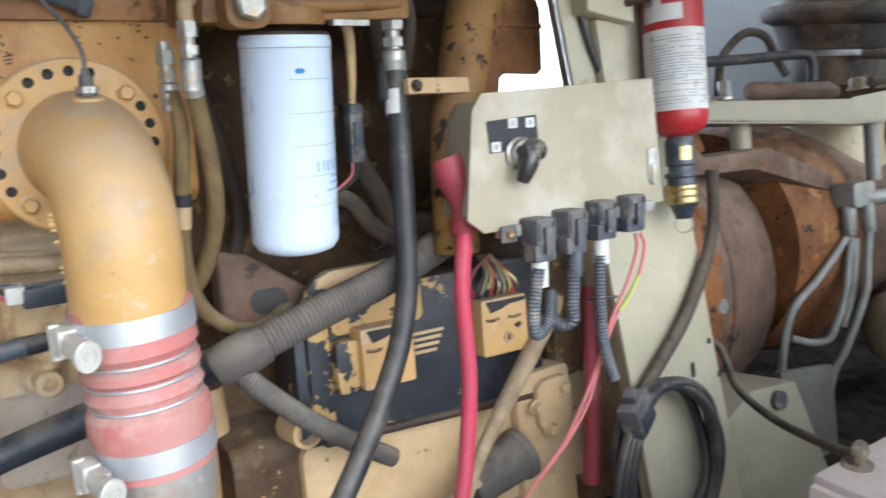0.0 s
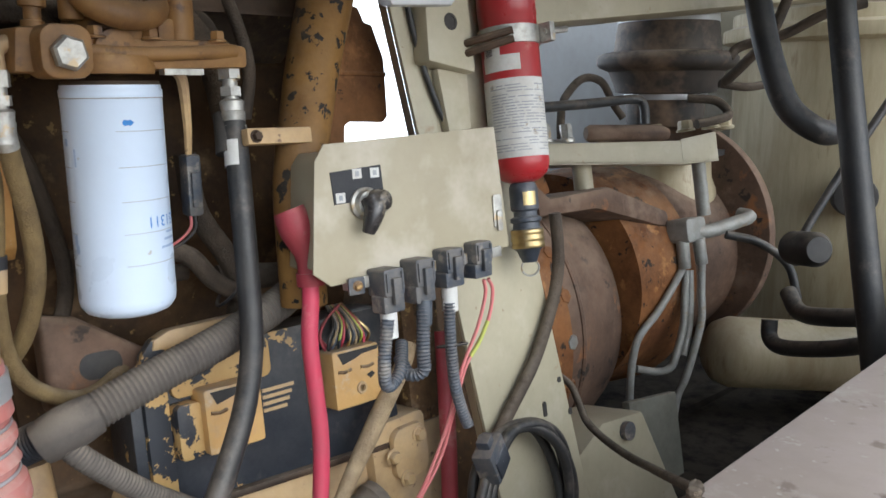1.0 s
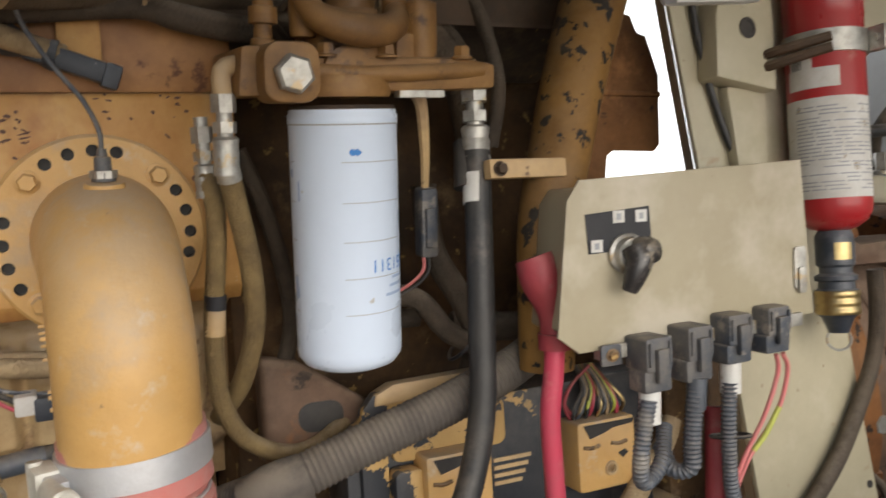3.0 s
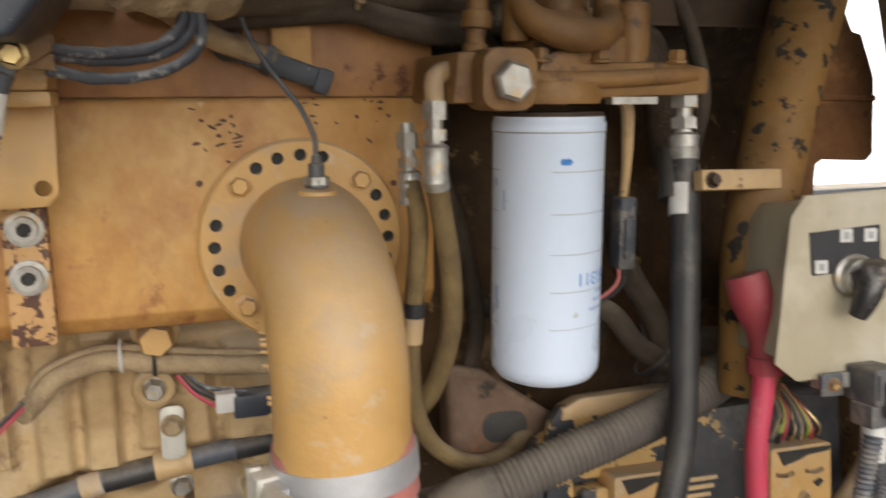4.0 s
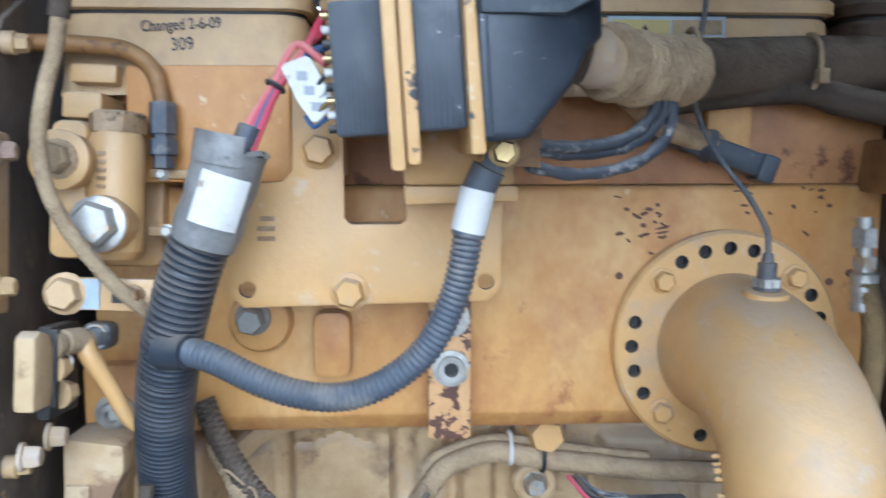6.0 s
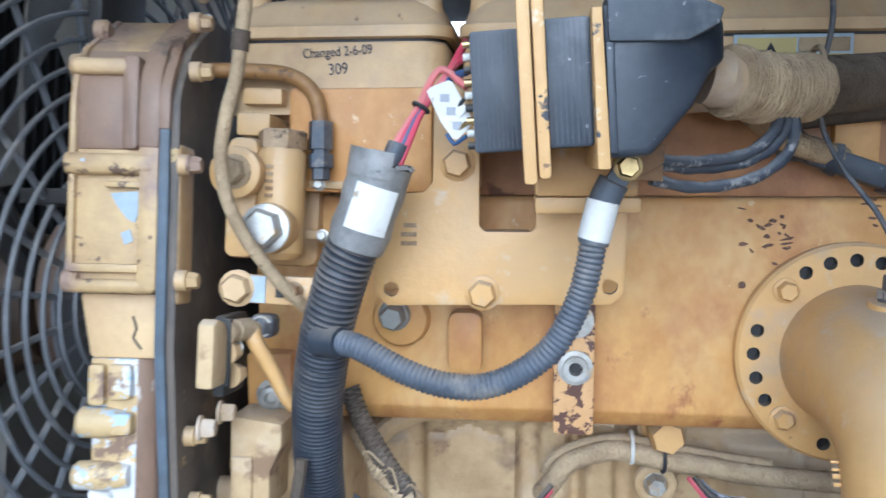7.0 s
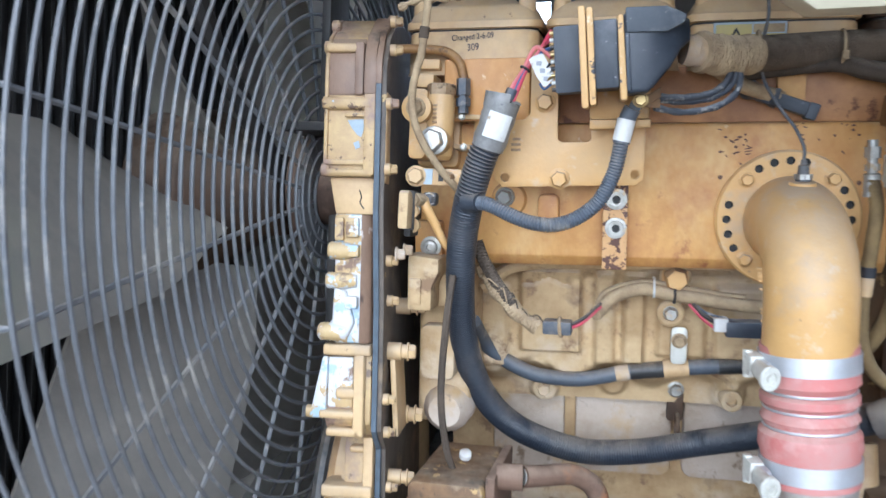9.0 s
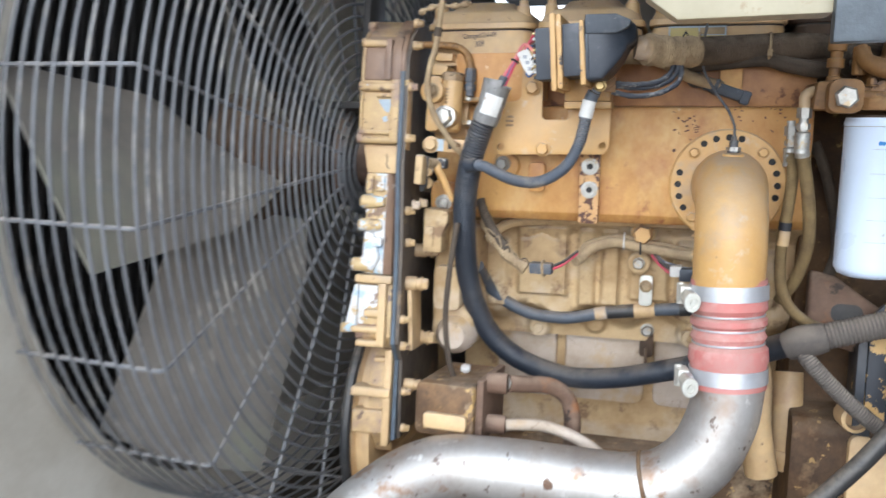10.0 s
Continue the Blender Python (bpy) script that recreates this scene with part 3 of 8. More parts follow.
g = Geo().prism([(0.93, 1.43), (3.3, 1.72), (3.3, 2.02), (0.80, 2.02), (0.80, 1.415)], -0.11, -0.04)
tagged(part("beam", g, CREAM, bevel=0.004), "wide cream painted steel beam above the compressor", "beam", kind="structure")

seat(shift=(-0.07, -0.09, 0.133))
# sill of the side opening
sill = thing("sill", "dusty pinkish beige sheet steel sill along the open side", "sill", (1.4, -0.7, 0.0), kind="structure")
part("top", Geo().box((0.512, -0.86, 0.785), (3.3, -0.585, 0.80)), SILL, sill, bevel=0.004)
part("front", Geo().box((0.512, -0.86, 0.30), (3.3, -0.845, 0.786)), SILL, sill)
part("inner", Geo().box((0.512, -0.60, 0.30), (3.3, -0.587, 0.786)), OLIVE, sill)
part("end_cap", Geo().box((0.504, -0.858, 0.30), (0.513, -0.588, 0.792)), SILL, sill)

seat(shift=(-0.029, -0.002, 0.062))
# rail, hinge plate and stay that hang in the side opening
g = Geo().prism([(-0.075, 1.372), (0.098, 1.376), (0.098, 1.75), (-0.16, 1.75), (-0.115, 1.40)], -0.55, -0.50)
tagged(part("door_rail", g, CREAM, bevel=0.006), "cream painted rail hanging in the open side", "rail", kind="structure")
seat(shift=(-0.039, -0.026, 0.061))
g = Geo().prism([(0.106, 1.343), (0.20, 1.345), (0.215, 1.36), (0.215, 1.75), (0.106, 1.75)], -0.54, -0.515)
tagged(part("door_hinge", g, GALVANISED, bevel=0.004), "grey bare metal hinge plate beside the cream rail", "hinge", kind="structure")
seat(shift=(-0.003, 0.033, 0.055))
g = Geo().prism([(0.386, 1.362), (0.395, 1.345), (0.482, 1.350), (0.496, 1.366), (0.51, 1.75), (0.375, 1.75)], -0.42, -0.40)
tagged(part("door_stay", g, STEEL, bevel=0.004), "grey bare sheet metal stay with rounded lower corners", "stay", kind="structure")

seat()

# ---- the engine ----
engine = thing("diesel_engine", "large yellow diesel engine, dusty and heat stained, paint peeling", "engine", (0.1, 0.5, 0.36))
# crankcase, stepped like the casting
g = Geo()
g.prism([(0.025, 1.36), (0.025, 1.13), (0.13, 1.115), (0.18, 1.09), (0.20, 0.95), (0.22, 0.90), (0.255, 0.86), (0.255, 0.62), (0.17, 0.56), (0.17, 0.42), (0.9, 0.42), (0.9, 1.36)], -0.56, 0.143, "x")
block = part("cylinder_block", g, DUSTY, engine, "dust covered yellow crankcase casting", bevel=0.008)


def ease(a, b, x):
    t = min(1.0, max(0.0, (x - a) / (b - a)))
    return t * t * (3 - 2 * t)


def swell(x, z, x0, x1, z0, z1, soft):
    """1 inside a rectangle, falling softly to 0 round it."""
    return ease(x0 - soft, x0 + soft, x) * (1 - ease(x1 - soft, x1 + soft, x)) * ease(z0 - soft, z0 + soft, z) * (1 - ease(z1 - soft, z1 + soft, z))


def wall_height(x, z):
    """How far the cast side wall of the crankcase stands forward at (x, z)."""
    brow = 0.912 + 0.014 * math.sin(x * 2 * math.pi / 0.135 + 0.6)
    y = 0.165 - 0.055 * ease(brow - 0.03, brow + 0.016, z) - 0.035 * ease(1.075, 1.112, z)
    for x0, x1, z0, z1, d in ((-0.402, -0.300, 0.95, 1.092, 0.013), (-0.278, -0.246, 0.93, 1.09, 0.010), (-0.231, -0.197, 0.935, 1.09, 0.012), (-0.176, -0.10, 0.95, 1.06, 0.010),
                              (-0.085, 0.0, 0.95, 1.07, 0.012), (0.02, 0.10, 0.95, 1.06, 0.010), (-0.47, -0.425, 0.92, 1.06, 0.012)):
        y -= 1.5 * d * swell(x, z, x0, x1, z0, z1, 0.0045)
    for cx, cz, r, d in ((-0.364, 0.868, 0.030, 0.022), (-0.245, 0.885, 0.028, 0.018), (-0.051, 0.873, 0.034, 0.020), (-0.375, 0.915, 0.02, 0.010)):
        y -= d * (1 - ease(r * 0.6, r, math.hypot(x - cx, z - cz)))
    crease = 1.069 + 0.010 * math.exp(-((x + 0.355) / 0.016) ** 2)
    if -0.40 < x < -0.318:
        y += 0.007 * math.exp(-((z - crease) / 0.0032) ** 2)
    return y + 0.0015 * math.sin(31 * x + 17 * z) * math.sin(23 * z - 40 * x)


nx, nz = 170, 74
vs = [(-0.53 + 0.673 * i / nx, wall_height(-0.53 + 0.673 * i / nx, 0.85 + 0.265 * k / nz) - 0.006, 0.85 + 0.265 * k / nz) for i in range(nx + 1) for k in range(nz + 1)]
fs = [(i * (nz + 1) + k, (i + 1) * (nz + 1) + k, (i + 1) * (nz + 1) + k + 1, i * (nz + 1) + k + 1) for i in range(nx) for k in range(nz)]
seat((-0.2, 0.1, 1.11), (0.0, 0.045, 0.0), 1.05)
part("side_wall", Geo().add(vs, fs), DUSTY, block, "cast side wall with raised panels and lobes", smooth=60)
part("bolt", Geo().bolt((-0.364, 0.141, 0.867), (0, -1, 0), 0.012, 0.009), DUSTY, block)
part("spacer", Geo().lathe((-0.051, 0.15, 0.873), (0, -1, 0), [(0, 0.02), (0.04, 0.018), (0.042, 0.016), (0.042, 0.009), (0.03, 0.008)], 18), DUSTY, block)
for x0, x1, z0, z1 in ((-0.46, -0.33, 0.70, 0.88), (-0.31, -0.14, 0.70, 0.885), (-0.12, 0.05, 0.70, 0.88)):
    part("side_cover", Geo().prism(rounded(x0, x1, z0, z1, 0.02), 0.185, 0.22), PALE, block, "pale dusty side cover", bevel=0.007)
for x0, x1 in ((-0.53, -0.47),):
    part("rib", Geo().prism(rounded(x0, x1, 0.93, 1.10, 0.012), 0.07, 0.13), DUSTY, block, bevel=0.01)
g = Geo().tube([(-0.46, 0.045, 1.065), (-0.40, 0.05, 1.105), (-0.25, 0.055, 1.112), (0.10, 0.055, 1.115)], 0.011, 8)
part("ledge", g, DUSTY, block)

seat()

# side of the intake manifold
g = Geo().prism([(0.10, 1.115), (0.03, 1.118), (0.017, 1.135), (0.015, 1.340), (0.018, 1.344), (0.10, 1.344)], -0.565, 0.143, "x")
manifold = part("intake_manifold", g, ORANGE, engine, "flat orange painted manifold wall, rust stained", bevel=0.004)
part("upper_wall", Geo().box((-0.565, 0.019, 1.3445), (0.143, 0.10, 1.428)), BROWNED, manifold, "darker brown upper wall", bevel=0.003)
part("pad", Geo().prism(rounded(-0.024, 0.016, 1.366, 1.425, 0.004), 0.010, 0.05), ORANGE, manifold, bevel=0.003)
for x0, x1, z0 in ((-0.373, -0.340, 1.176), ):
    part("pad", Geo().prism(rounded(x0, x1, z0, 1.235, 0.010), -0.004, 0.03), ORANGE, manifold, bevel=0.004)
part("boss", Geo().cyl((-0.42, 0.018, 1.225), (-0.42, 0.004, 1.225), 0.030, 0.026), ORANGE, manifold, bevel=0.004)
part("plug", Geo().bolt((-0.425, 0.004, 1.230), (0, -1, 0), 0.0125, 0.020), DULL_STEEL, manifold)
random.seed(4)
for i in range(36):
    x = random.uniform(-0.102, -0.056) if i < 20 else random.uniform(0.005, 0.095)
    z = (1.312 - 0.35 * (x + 0.08) if i < 20 else 1.322) + random.uniform(-0.026, 0.022)
    w, h, a = random.uniform(0.001, 0.0066 if i < 20 else 0.004), random.uniform(0.0007, 0.0024), random.uniform(-0.9, 0.4)
    c, s = math.cos(a), math.sin(a)
    poly = [(x + (c * u * w - s * v * h) * random.uniform(0.6, 1.2), z + (s * u * w + c * v * h) * random.uniform(0.6, 1.2))
            for u, v in ((1, 0), (0.6, 0.8), (-0.2, 1), (-1, 0.3), (-0.7, -0.8), (0.4, -1))]
    part("paint_chip", Geo().prism(poly, 0.0134, 0.0155), PRIMER, manifold)
for x, z, r in ((-0.075, 1.23, 0.0), (-0.098, 1.262, 0.0035), (0.098, 1.255, 0.0035), (0.117, 1.263, 0.004)):
    if r:
        part("paint_chip", Geo().lathe((x, 0.0155, z), (0, -1, 0), [(0, r), (0.0018, r * 0.9)], 9), PRIMER, manifold)

# flaking bracket strip with two socket bolts
g = Geo().prism(rounded(-0.272, -0.234, 1.118, 1.255, 0.004), -0.003, 0.016)
strip = part("bracket_strip", g, FLAKED, engine, "flaking orange bracket strip", bevel=0.002)
for z in (1.229, 1.184):
    bm = Geo().lathe((-0.252, -0.003, z), (0, -1, 0), [(0, 0.0165), (0.004, 0.0165), (0.0045, 0.012), (0.009, 0.0115), (0.009, 0.0065), (0.002, 0.006)], 20)
    sb = part("socket_bolt", bm, ZINC, strip, "zinc socket bolt with washer")
    part("socket", Geo().lathe((-0.252, -0.0065, z), (0, -1, 0), [(0, 0.0062), (0.001, 0.0062)], 6), DARK, sb)

# cylinder head line and valve covers
g = Geo().prism([(0.03, 1.425), (0.03, 1.435), (0.9, 1.435), (0.9, 1.36), (0.12, 1.36)], -0.58, 0.143, "x")
part("cylinder_head", g, YELLOW, engine, bevel=0.003)
# rear copy of the head, darkened for the shade there
part("cylinder_head", Geo().prism([(0.03, 1.425), (0.03, 1.435), (0.9, 1.435), (0.9, 1.36), (0.12, 1.36)], 0.143, 0.60, "x"), GRIME_SHADE, engine, bevel=0.003)


seat(shift=(0.0, -0.022, -0.009))

def valve_cover(x0, x1, paint=None):
    def ring(d, r):
        return rounded(x0 - d, x1 + d, 0.019 - d, 0.55, r, 6)
    g = Geo()
    rows = [(0.002, 0.024, 1.430), (0.0, 0.024, 1.436), (-0.003, 0.024, 1.494), (-0.006, 0.024, 1.498)]
    rings = [[(x, y, z) for x, y in ring(d, r)] for d, r, z in rows]
    n = len(rings[0])
    g.add([p for q in rings for p in q], [(k * n + i, k * n + (i + 1) % n, (k + 1) * n + (i + 1) % n, (k + 1) * n + i) for k in range(3) for i in range(n)] + [tuple(range(3 * n, 4 * n))])
    c = part("valve_cover", g, paint or YELLOW, engine, "dusty yellow valve cover")
    rows = [(-0.004, 0.024, 1.4995), (0.002, 0.026, 1.501), (0.002, 0.026, 1.511), (-0.003, 0.026, 1.516), (-0.008, 0.028, 1.530), (-0.016, 0.030, 1.537), (-0.035, 0.03, 1.541), (-0.05, 0.03, 1.556), (-0.06, 0.03, 1.558)]
    rings = [[(x, y, z) for x, y in rounded(x0 - d, x1 + d, 0.019 - d, 0.55 + d, r, 6)] for d, r, z in rows]
    g = Geo().add([p for q in rings for p in q], [(k * n + i, k * n + (i + 1) % n, (k + 1) * n + (i + 1) % n, (k + 1) * n + i) for k in range(len(rows) - 1) for i in range(n)] + [tuple(range((len(rows) - 1) * n, len(rows) * n))])
    part("cover_lid", g, paint or YELLOW, c)
    part("seal", Geo().prism(rounded(x0 + 0.005, x1 - 0.005, 0.0235, 0.54, 0.024, 6), 1.497, 1.5005, "z"), DARK, c)
    for x in (x0 + 0.022, x1 - 0.022):
        part("boss", Geo().cyl((x, 0.046, 1.515), (x, 0.046, 1.545), 0.015, 0.013), paint or YELLOW, c, bevel=0.003)
        part("bolt", Geo().bolt((x, 0.046, 1.545), (0, 0, 1), 0.0085, 0.009), paint or YELLOW, c)
    return c


cover_a = valve_cover(-0.582, -0.372)
cover_b = valve_cover(-0.362, -0.165)
cover_c = valve_cover(-0.152, 0.085)
# two rear covers in dark brown: shade put into the colour
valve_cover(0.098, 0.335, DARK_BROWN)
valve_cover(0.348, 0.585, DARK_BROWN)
up = Matrix(((1, 0, 0, 0), (0, 0, -1, 0), (0, 1, 0, 0), (0, 0, 0, 1)))
writing("marker_writing", "Changed 2-6-09", MARKER, cover_a, Matrix.Translation((-0.476, 0.0195, 1.4875)) @ up @ pose(0, 0, 0, 0, 0, 3) @ Matrix.Shear("XY", 4, (0.3, 0)) @ Matrix.Diagonal((0.8, 1, 1, 1)), 0.0128)
writing("marker_writing", "309", MARKER, cover_a, Matrix.Translation((-0.4755, 0.0195, 1.4715)) @ up @ pose(0, 0, 0, 0, 0, 4) @ Matrix.Shear("XY", 4, (0.3, 0)) @ Matrix.Diagonal((0.85, 1, 1, 1)), 0.0150)
sign = part("warning_label", Geo().box((-0.119, 0.0165, 1.465), (-0.018, 0.019, 1.497)), BLUE_BORDER, cover_c, "small yellow and white warning label with a pale blue border")
part("field", Geo().box((-0.116, 0.0155, 1.468), (-0.066, 0.017, 1.494)), LABEL_YELLOW, sign)
part("field", Geo().box((-0.064, 0.0155, 1.482), (-0.021, 0.017, 1.494)), STRAW, sign)
part("field", Geo().box((-0.064, 0.0155, 1.468), (-0.021, 0.017, 1.48)), LABEL_YELLOW, sign)
g = Geo().prism([(-0.098, 1.472), (-0.078, 1.472), (-0.088, 1.49)], 0.0145, 0.016)
part("triangle", g, INK, sign)
part("triangle", Geo().prism([(-0.093, 1.475), (-0.083, 1.475), (-0.088, 1.484)], 0.0135, 0.015), LABEL_YELLOW, sign)

seat((-0.645, -0.25, 1.115), (-0.0406, 0.1112, 0.0275), (0.874, 1.025, 1.074), (-7.7, 1.2, 5.2))

# ---- timing cover at the front of the engine ----
def face(y):
    """The cover's outline in y and z, its front at y."""
    return [(y + 0.085, 1.470), (y + 0.02, 1.43), (y + 0.004, 1.405), (y, 1.385), (y, 1.236), (0.7, 1.236), (0.7, 1.470)]


timing = part("timing_cover", Geo().prism(face(-0.252), -0.640, -0.572, "x"), CHIPPED, engine, "yellow timing cover with chipped paint, greased brown above", bevel=0.006, seg=3)
part("rim", Geo().prism(face(-0.257), -0.643, -0.636, "x"), CHIPPED, timing, bevel=0.003)
part("flange", Geo().prism(face(-0.261), -0.5735, -0.554, "x"), CHIPPED, timing, bevel=0.004)
part("gasket", Geo().prism([(-0.165, 1.477), (-0.233, 1.434), (-0.253, 1.405), (-0.2605, 1.39), (-0.2605, 1.19), (-0.236, 1.05), (-0.231, 0.96), (-0.231, 0.875), (-0.187, 0.84), (-0.187, 0.69), (0.7, 0.69), (0.7, 1.477)], -0.554, -0.5445, "x"), GASKET, timing, bevel=0.001)
# back plate is coloured dark for its shadowed side
part("back_plate", Geo().prism([(-0.16, 1.474), (-0.23, 1.430), (-0.250, 1.40), (-0.2575, 1.385), (-0.2575, 1.19), (-0.233, 1.05), (-0.228, 0.96), (-0.228, 0.875), (-0.184, 0.84), (-0.17, 0.69), (0.7, 0.69), (0.7, 1.474)], -0.5445, -0.536, "x"), GRIME_SHADE, timing, bevel=0.002)
part("grease", Geo().prism([(-0.1665, 1.4785), (-0.2345, 1.4355), (-0.2545, 1.406), (-0.2618, 1.391), (-0.2618, 1.362), (-0.22, 1.362), (-0.15, 1.46)], -0.5545, -0.5440, "x"), GREASED, timing, "brown grease over the joint", bevel=0.001)
part("edge_strip", Geo().prism(rounded(-0.5435, -0.5345, 1.225, 1.352, 0.004), -0.256, -0.22), YELLOW, timing, bevel=0.003)
# greased upper field, sloping back
part("upper_field", Geo().prism([(-0.170, 1.468), (-0.2335, 1.428), (-0.2515, 1.404), (-0.2545, 1.384), (-0.2545, 1.346), (-0.22, 1.346), (-0.15, 1.468)], -0.6385, -0.5745, "x"), GREASED, timing, "cover face under brown grease", bevel=0.004)
for z0, z1, y, x0, x1 in ((1.405, 1.418, -0.2585, -0.642, -0.585), (1.326, 1.343, -0.2615, -0.643, -0.556), (1.234, 1.245, -0.2610, -0.643, -0.556)):
    part("rib", Geo().box((x0, y, z0), (x1, -0.22, z1)), CHIPPED if z0 < 1.4 else YELLOW, timing, bevel=0.006, seg=3)
part("rib", Geo().prism(rounded(-0.592, -0.576, 1.346, 1.42, 0.004), -0.2585, -0.235), GREASED, timing, bevel=0.004)
part("upper_flange", Geo().prism([(-0.1768, 1.4715), (-0.2425, 1.4305), (-0.2585, 1.4055), (-0.2625, 1.385), (-0.2625, 1.347), (-0.2, 1.347), (-0.15, 1.47)], -0.5742, -0.5535, "x"), GREASED, timing, bevel=0.003)
# stepped frame of the panel below
g = Geo()
for x0, z0, x1, z1 in ((-0.606, 1.316, -0.566, 1.321), (-0.640, 1.250, -0.572, 1.257), (-0.5725, 1.25, -0.5665, 1.321)):
    g.box((x0, -0.2605, z0), (x1, -0.25, z1))
part("frame", g, CHIPPED, timing, bevel=0.0025)
part("bare_patch", Geo().prism([(-0.603, 1.312), (-0.576, 1.314), (-0.574, 1.300), (-0.579, 1.289), (-0.586, 1.292), (-0.596, 1.302)], -0.2532, -0.2522), BLUE_BORDER, timing, "patch of bare blue-grey metal")
part("bare_patch", Geo().prism([(-0.592, 1.281), (-0.583, 1.284), (-0.580, 1.275), (-0.588, 1.272)], -0.2532, -0.2522), BLUE_BORDER, timing)
for z, y in ((1.452, -0.205), (1.413, -0.247), (1.335, -0.252), (1.243, -0.252)):
    part("lug", Geo().lathe((-0.647, y, z), (1, 0, 0), [(0, 0.006), (0.002, 0.009), (0.012, 0.0095), (0.016, 0.007)], 14), CHIPPED, timing)
# narrow waist below the cover
waist = part("waist", Geo().prism([(-0.634, 1.234), (-0.622, 1.182), (-0.55, 1.182), (-0.546, 1.234)], -0.246, 0.6), YELLOW, engine, "plain yellow waist of the front housing", bevel=0.005)
part("crack", Geo().tube([(-0.581, -0.2465, 1.216), (-0.577, -0.2465, 1.206), (-0.580, -0.2465, 1.199), (-0.572, -0.2465, 1.19)], 0.0011, 5), DARK, waist)
# middle section, paint worn to the alloy
mid = part("front_housing", Geo().prism([(-0.244, 1.184), (-0.240, 1.15), (-0.235, 1.0), (0.7, 1.0), (0.7, 1.184)], -0.624, -0.574, "x"), PEELED, engine,
           "front housing with paint peeled to pale alloy", bevel=0.007, seg=3)
part("edge_wall", Geo().prism([(-0.577, -0.243), (-0.560, -0.232), (-0.552, -0.20), (-0.552, 0.3), (-0.577, 0.3)], 1.0, 1.185, "z"), GREASED, mid, "greasy brown side of the housing", bevel=0.004)
for z, r, x0, x1 in ((1.131, 0.0125, -0.634, -0.588), (1.089, 0.0115, -0.637, -0.583), (1.017, 0.0125, -0.648, -0.598)):
    part("lobe", Geo().lathe((x0, -0.240, z), (1, 0, 0), [(0, r * 0.72), (0.004, r), (abs(x1 - x0) * 0.6, r * 1.02), (abs(x1 - x0), r * 0.75)], 16), PEELED, mid)
for x0, x1, z0, z1 in ((-0.600, -0.579, 1.122, 1.140), (-0.603, -0.580, 1.050, 1.068), (-0.622, -0.606, 1.145, 1.178), (-0.603, -0.580, 1.15, 1.178)):
    part("pad", Geo().prism(rounded(x0, x1, z0, z1, 0.004), -0.250, -0.23), PEELED, mid, bevel=0.004)
part("gusset", Geo().prism([(-0.642, 1.008), (-0.60, 1.004), (-0.585, 1.03), (-0.600, 1.075), (-0.622, 1.08), (-0.624, 1.035)], -0.246, -0.22), PEELED, mid, bevel=0.006, seg=3)
low = part("lower_housing", Geo().prism([(-0.215, 0.998), (-0.226, 0.97), (-0.226, 0.885), (-0.20, 0.862), (0.5, 0.862), (0.5, 0.998)], -0.638, -0.556, "x"), CHIPPED, engine, "lower front housing, chipped yellow", bevel=0.005)
g = Geo()
for a, b in (((-0.640, 0.983), (-0.556, 0.999)), ((-0.586, 0.868), (-0.566, 0.985)), ((-0.616, 0.922), (-0.58, 0.937)), ((-0.645, 0.893), (-0.58, 0.905)), ((-0.632, 0.868), (-0.57, 0.880))):
    g.box((a[0], -0.240, a[1]), (b[0], -0.20, b[1]))
part("rib", g, YELLOW, low, bevel=0.005, seg=3)
part("panel", Geo().prism(rounded(-0.632, -0.588, 0.908, 0.98, 0.004), -0.2295, -0.215), PEELED, low, bevel=0.002)
part("ear", Geo().prism([(-0.664, 0.892), (-0.634, 0.892), (-0.632, 0.982), (-0.642, 0.98)], -0.235, -0.18), PEELED, low, bevel=0.006)
part("stud", Geo().cyl((-0.675, -0.21, 0.897), (-0.655, -0.21, 0.897), 0.0095), PEELED, low, bevel=0.003)
foot = part("bottom_housing", Geo().prism([(-0.17, 0.86), (-0.182, 0.84), (-0.182, 0.70), (-0.15, 0.66), (0.5, 0.66), (0.5, 0.86)], -0.612, -0.556, "x"), CHIPPED, engine, "lowest front housing around the oil pump drive", bevel=0.005)
for z0, z1, x0, y, m in ((0.770, 0.788, -0.648, -0.205, YELLOW), (0.70, 0.745, -0.645, -0.196, CHIPPED), (0.835, 0.845, -0.60, -0.196, YELLOW)):
    part("rib", Geo().box((x0, y, z0), (-0.556, -0.15, z1)), m, foot, bevel=0.005, seg=3)
part("rib", Geo().box((-0.574, -0.20, 0.68), (-0.556, -0.15, 0.86)), YELLOW, foot, bevel=0.004)
for y, z in ((-0.235, 1.452), (-0.232, 1.413), (-0.255, 1.335), (-0.255, 1.245), (-0.222, 1.118), (-0.205, 1.06), (-0.218, 0.92), (-0.205, 0.87), (-0.17, 0.78), (-0.165, 0.71)):
    b = part("bolt", Geo().cyl((-0.536, y, z), (-0.526, y, z), 0.0082, n=14), YELLOW, timing)
    part("head", Geo().bolt((-0.528, y, z), (1, 0, 0), 0.0068, 0.011), CHIPPED, b)
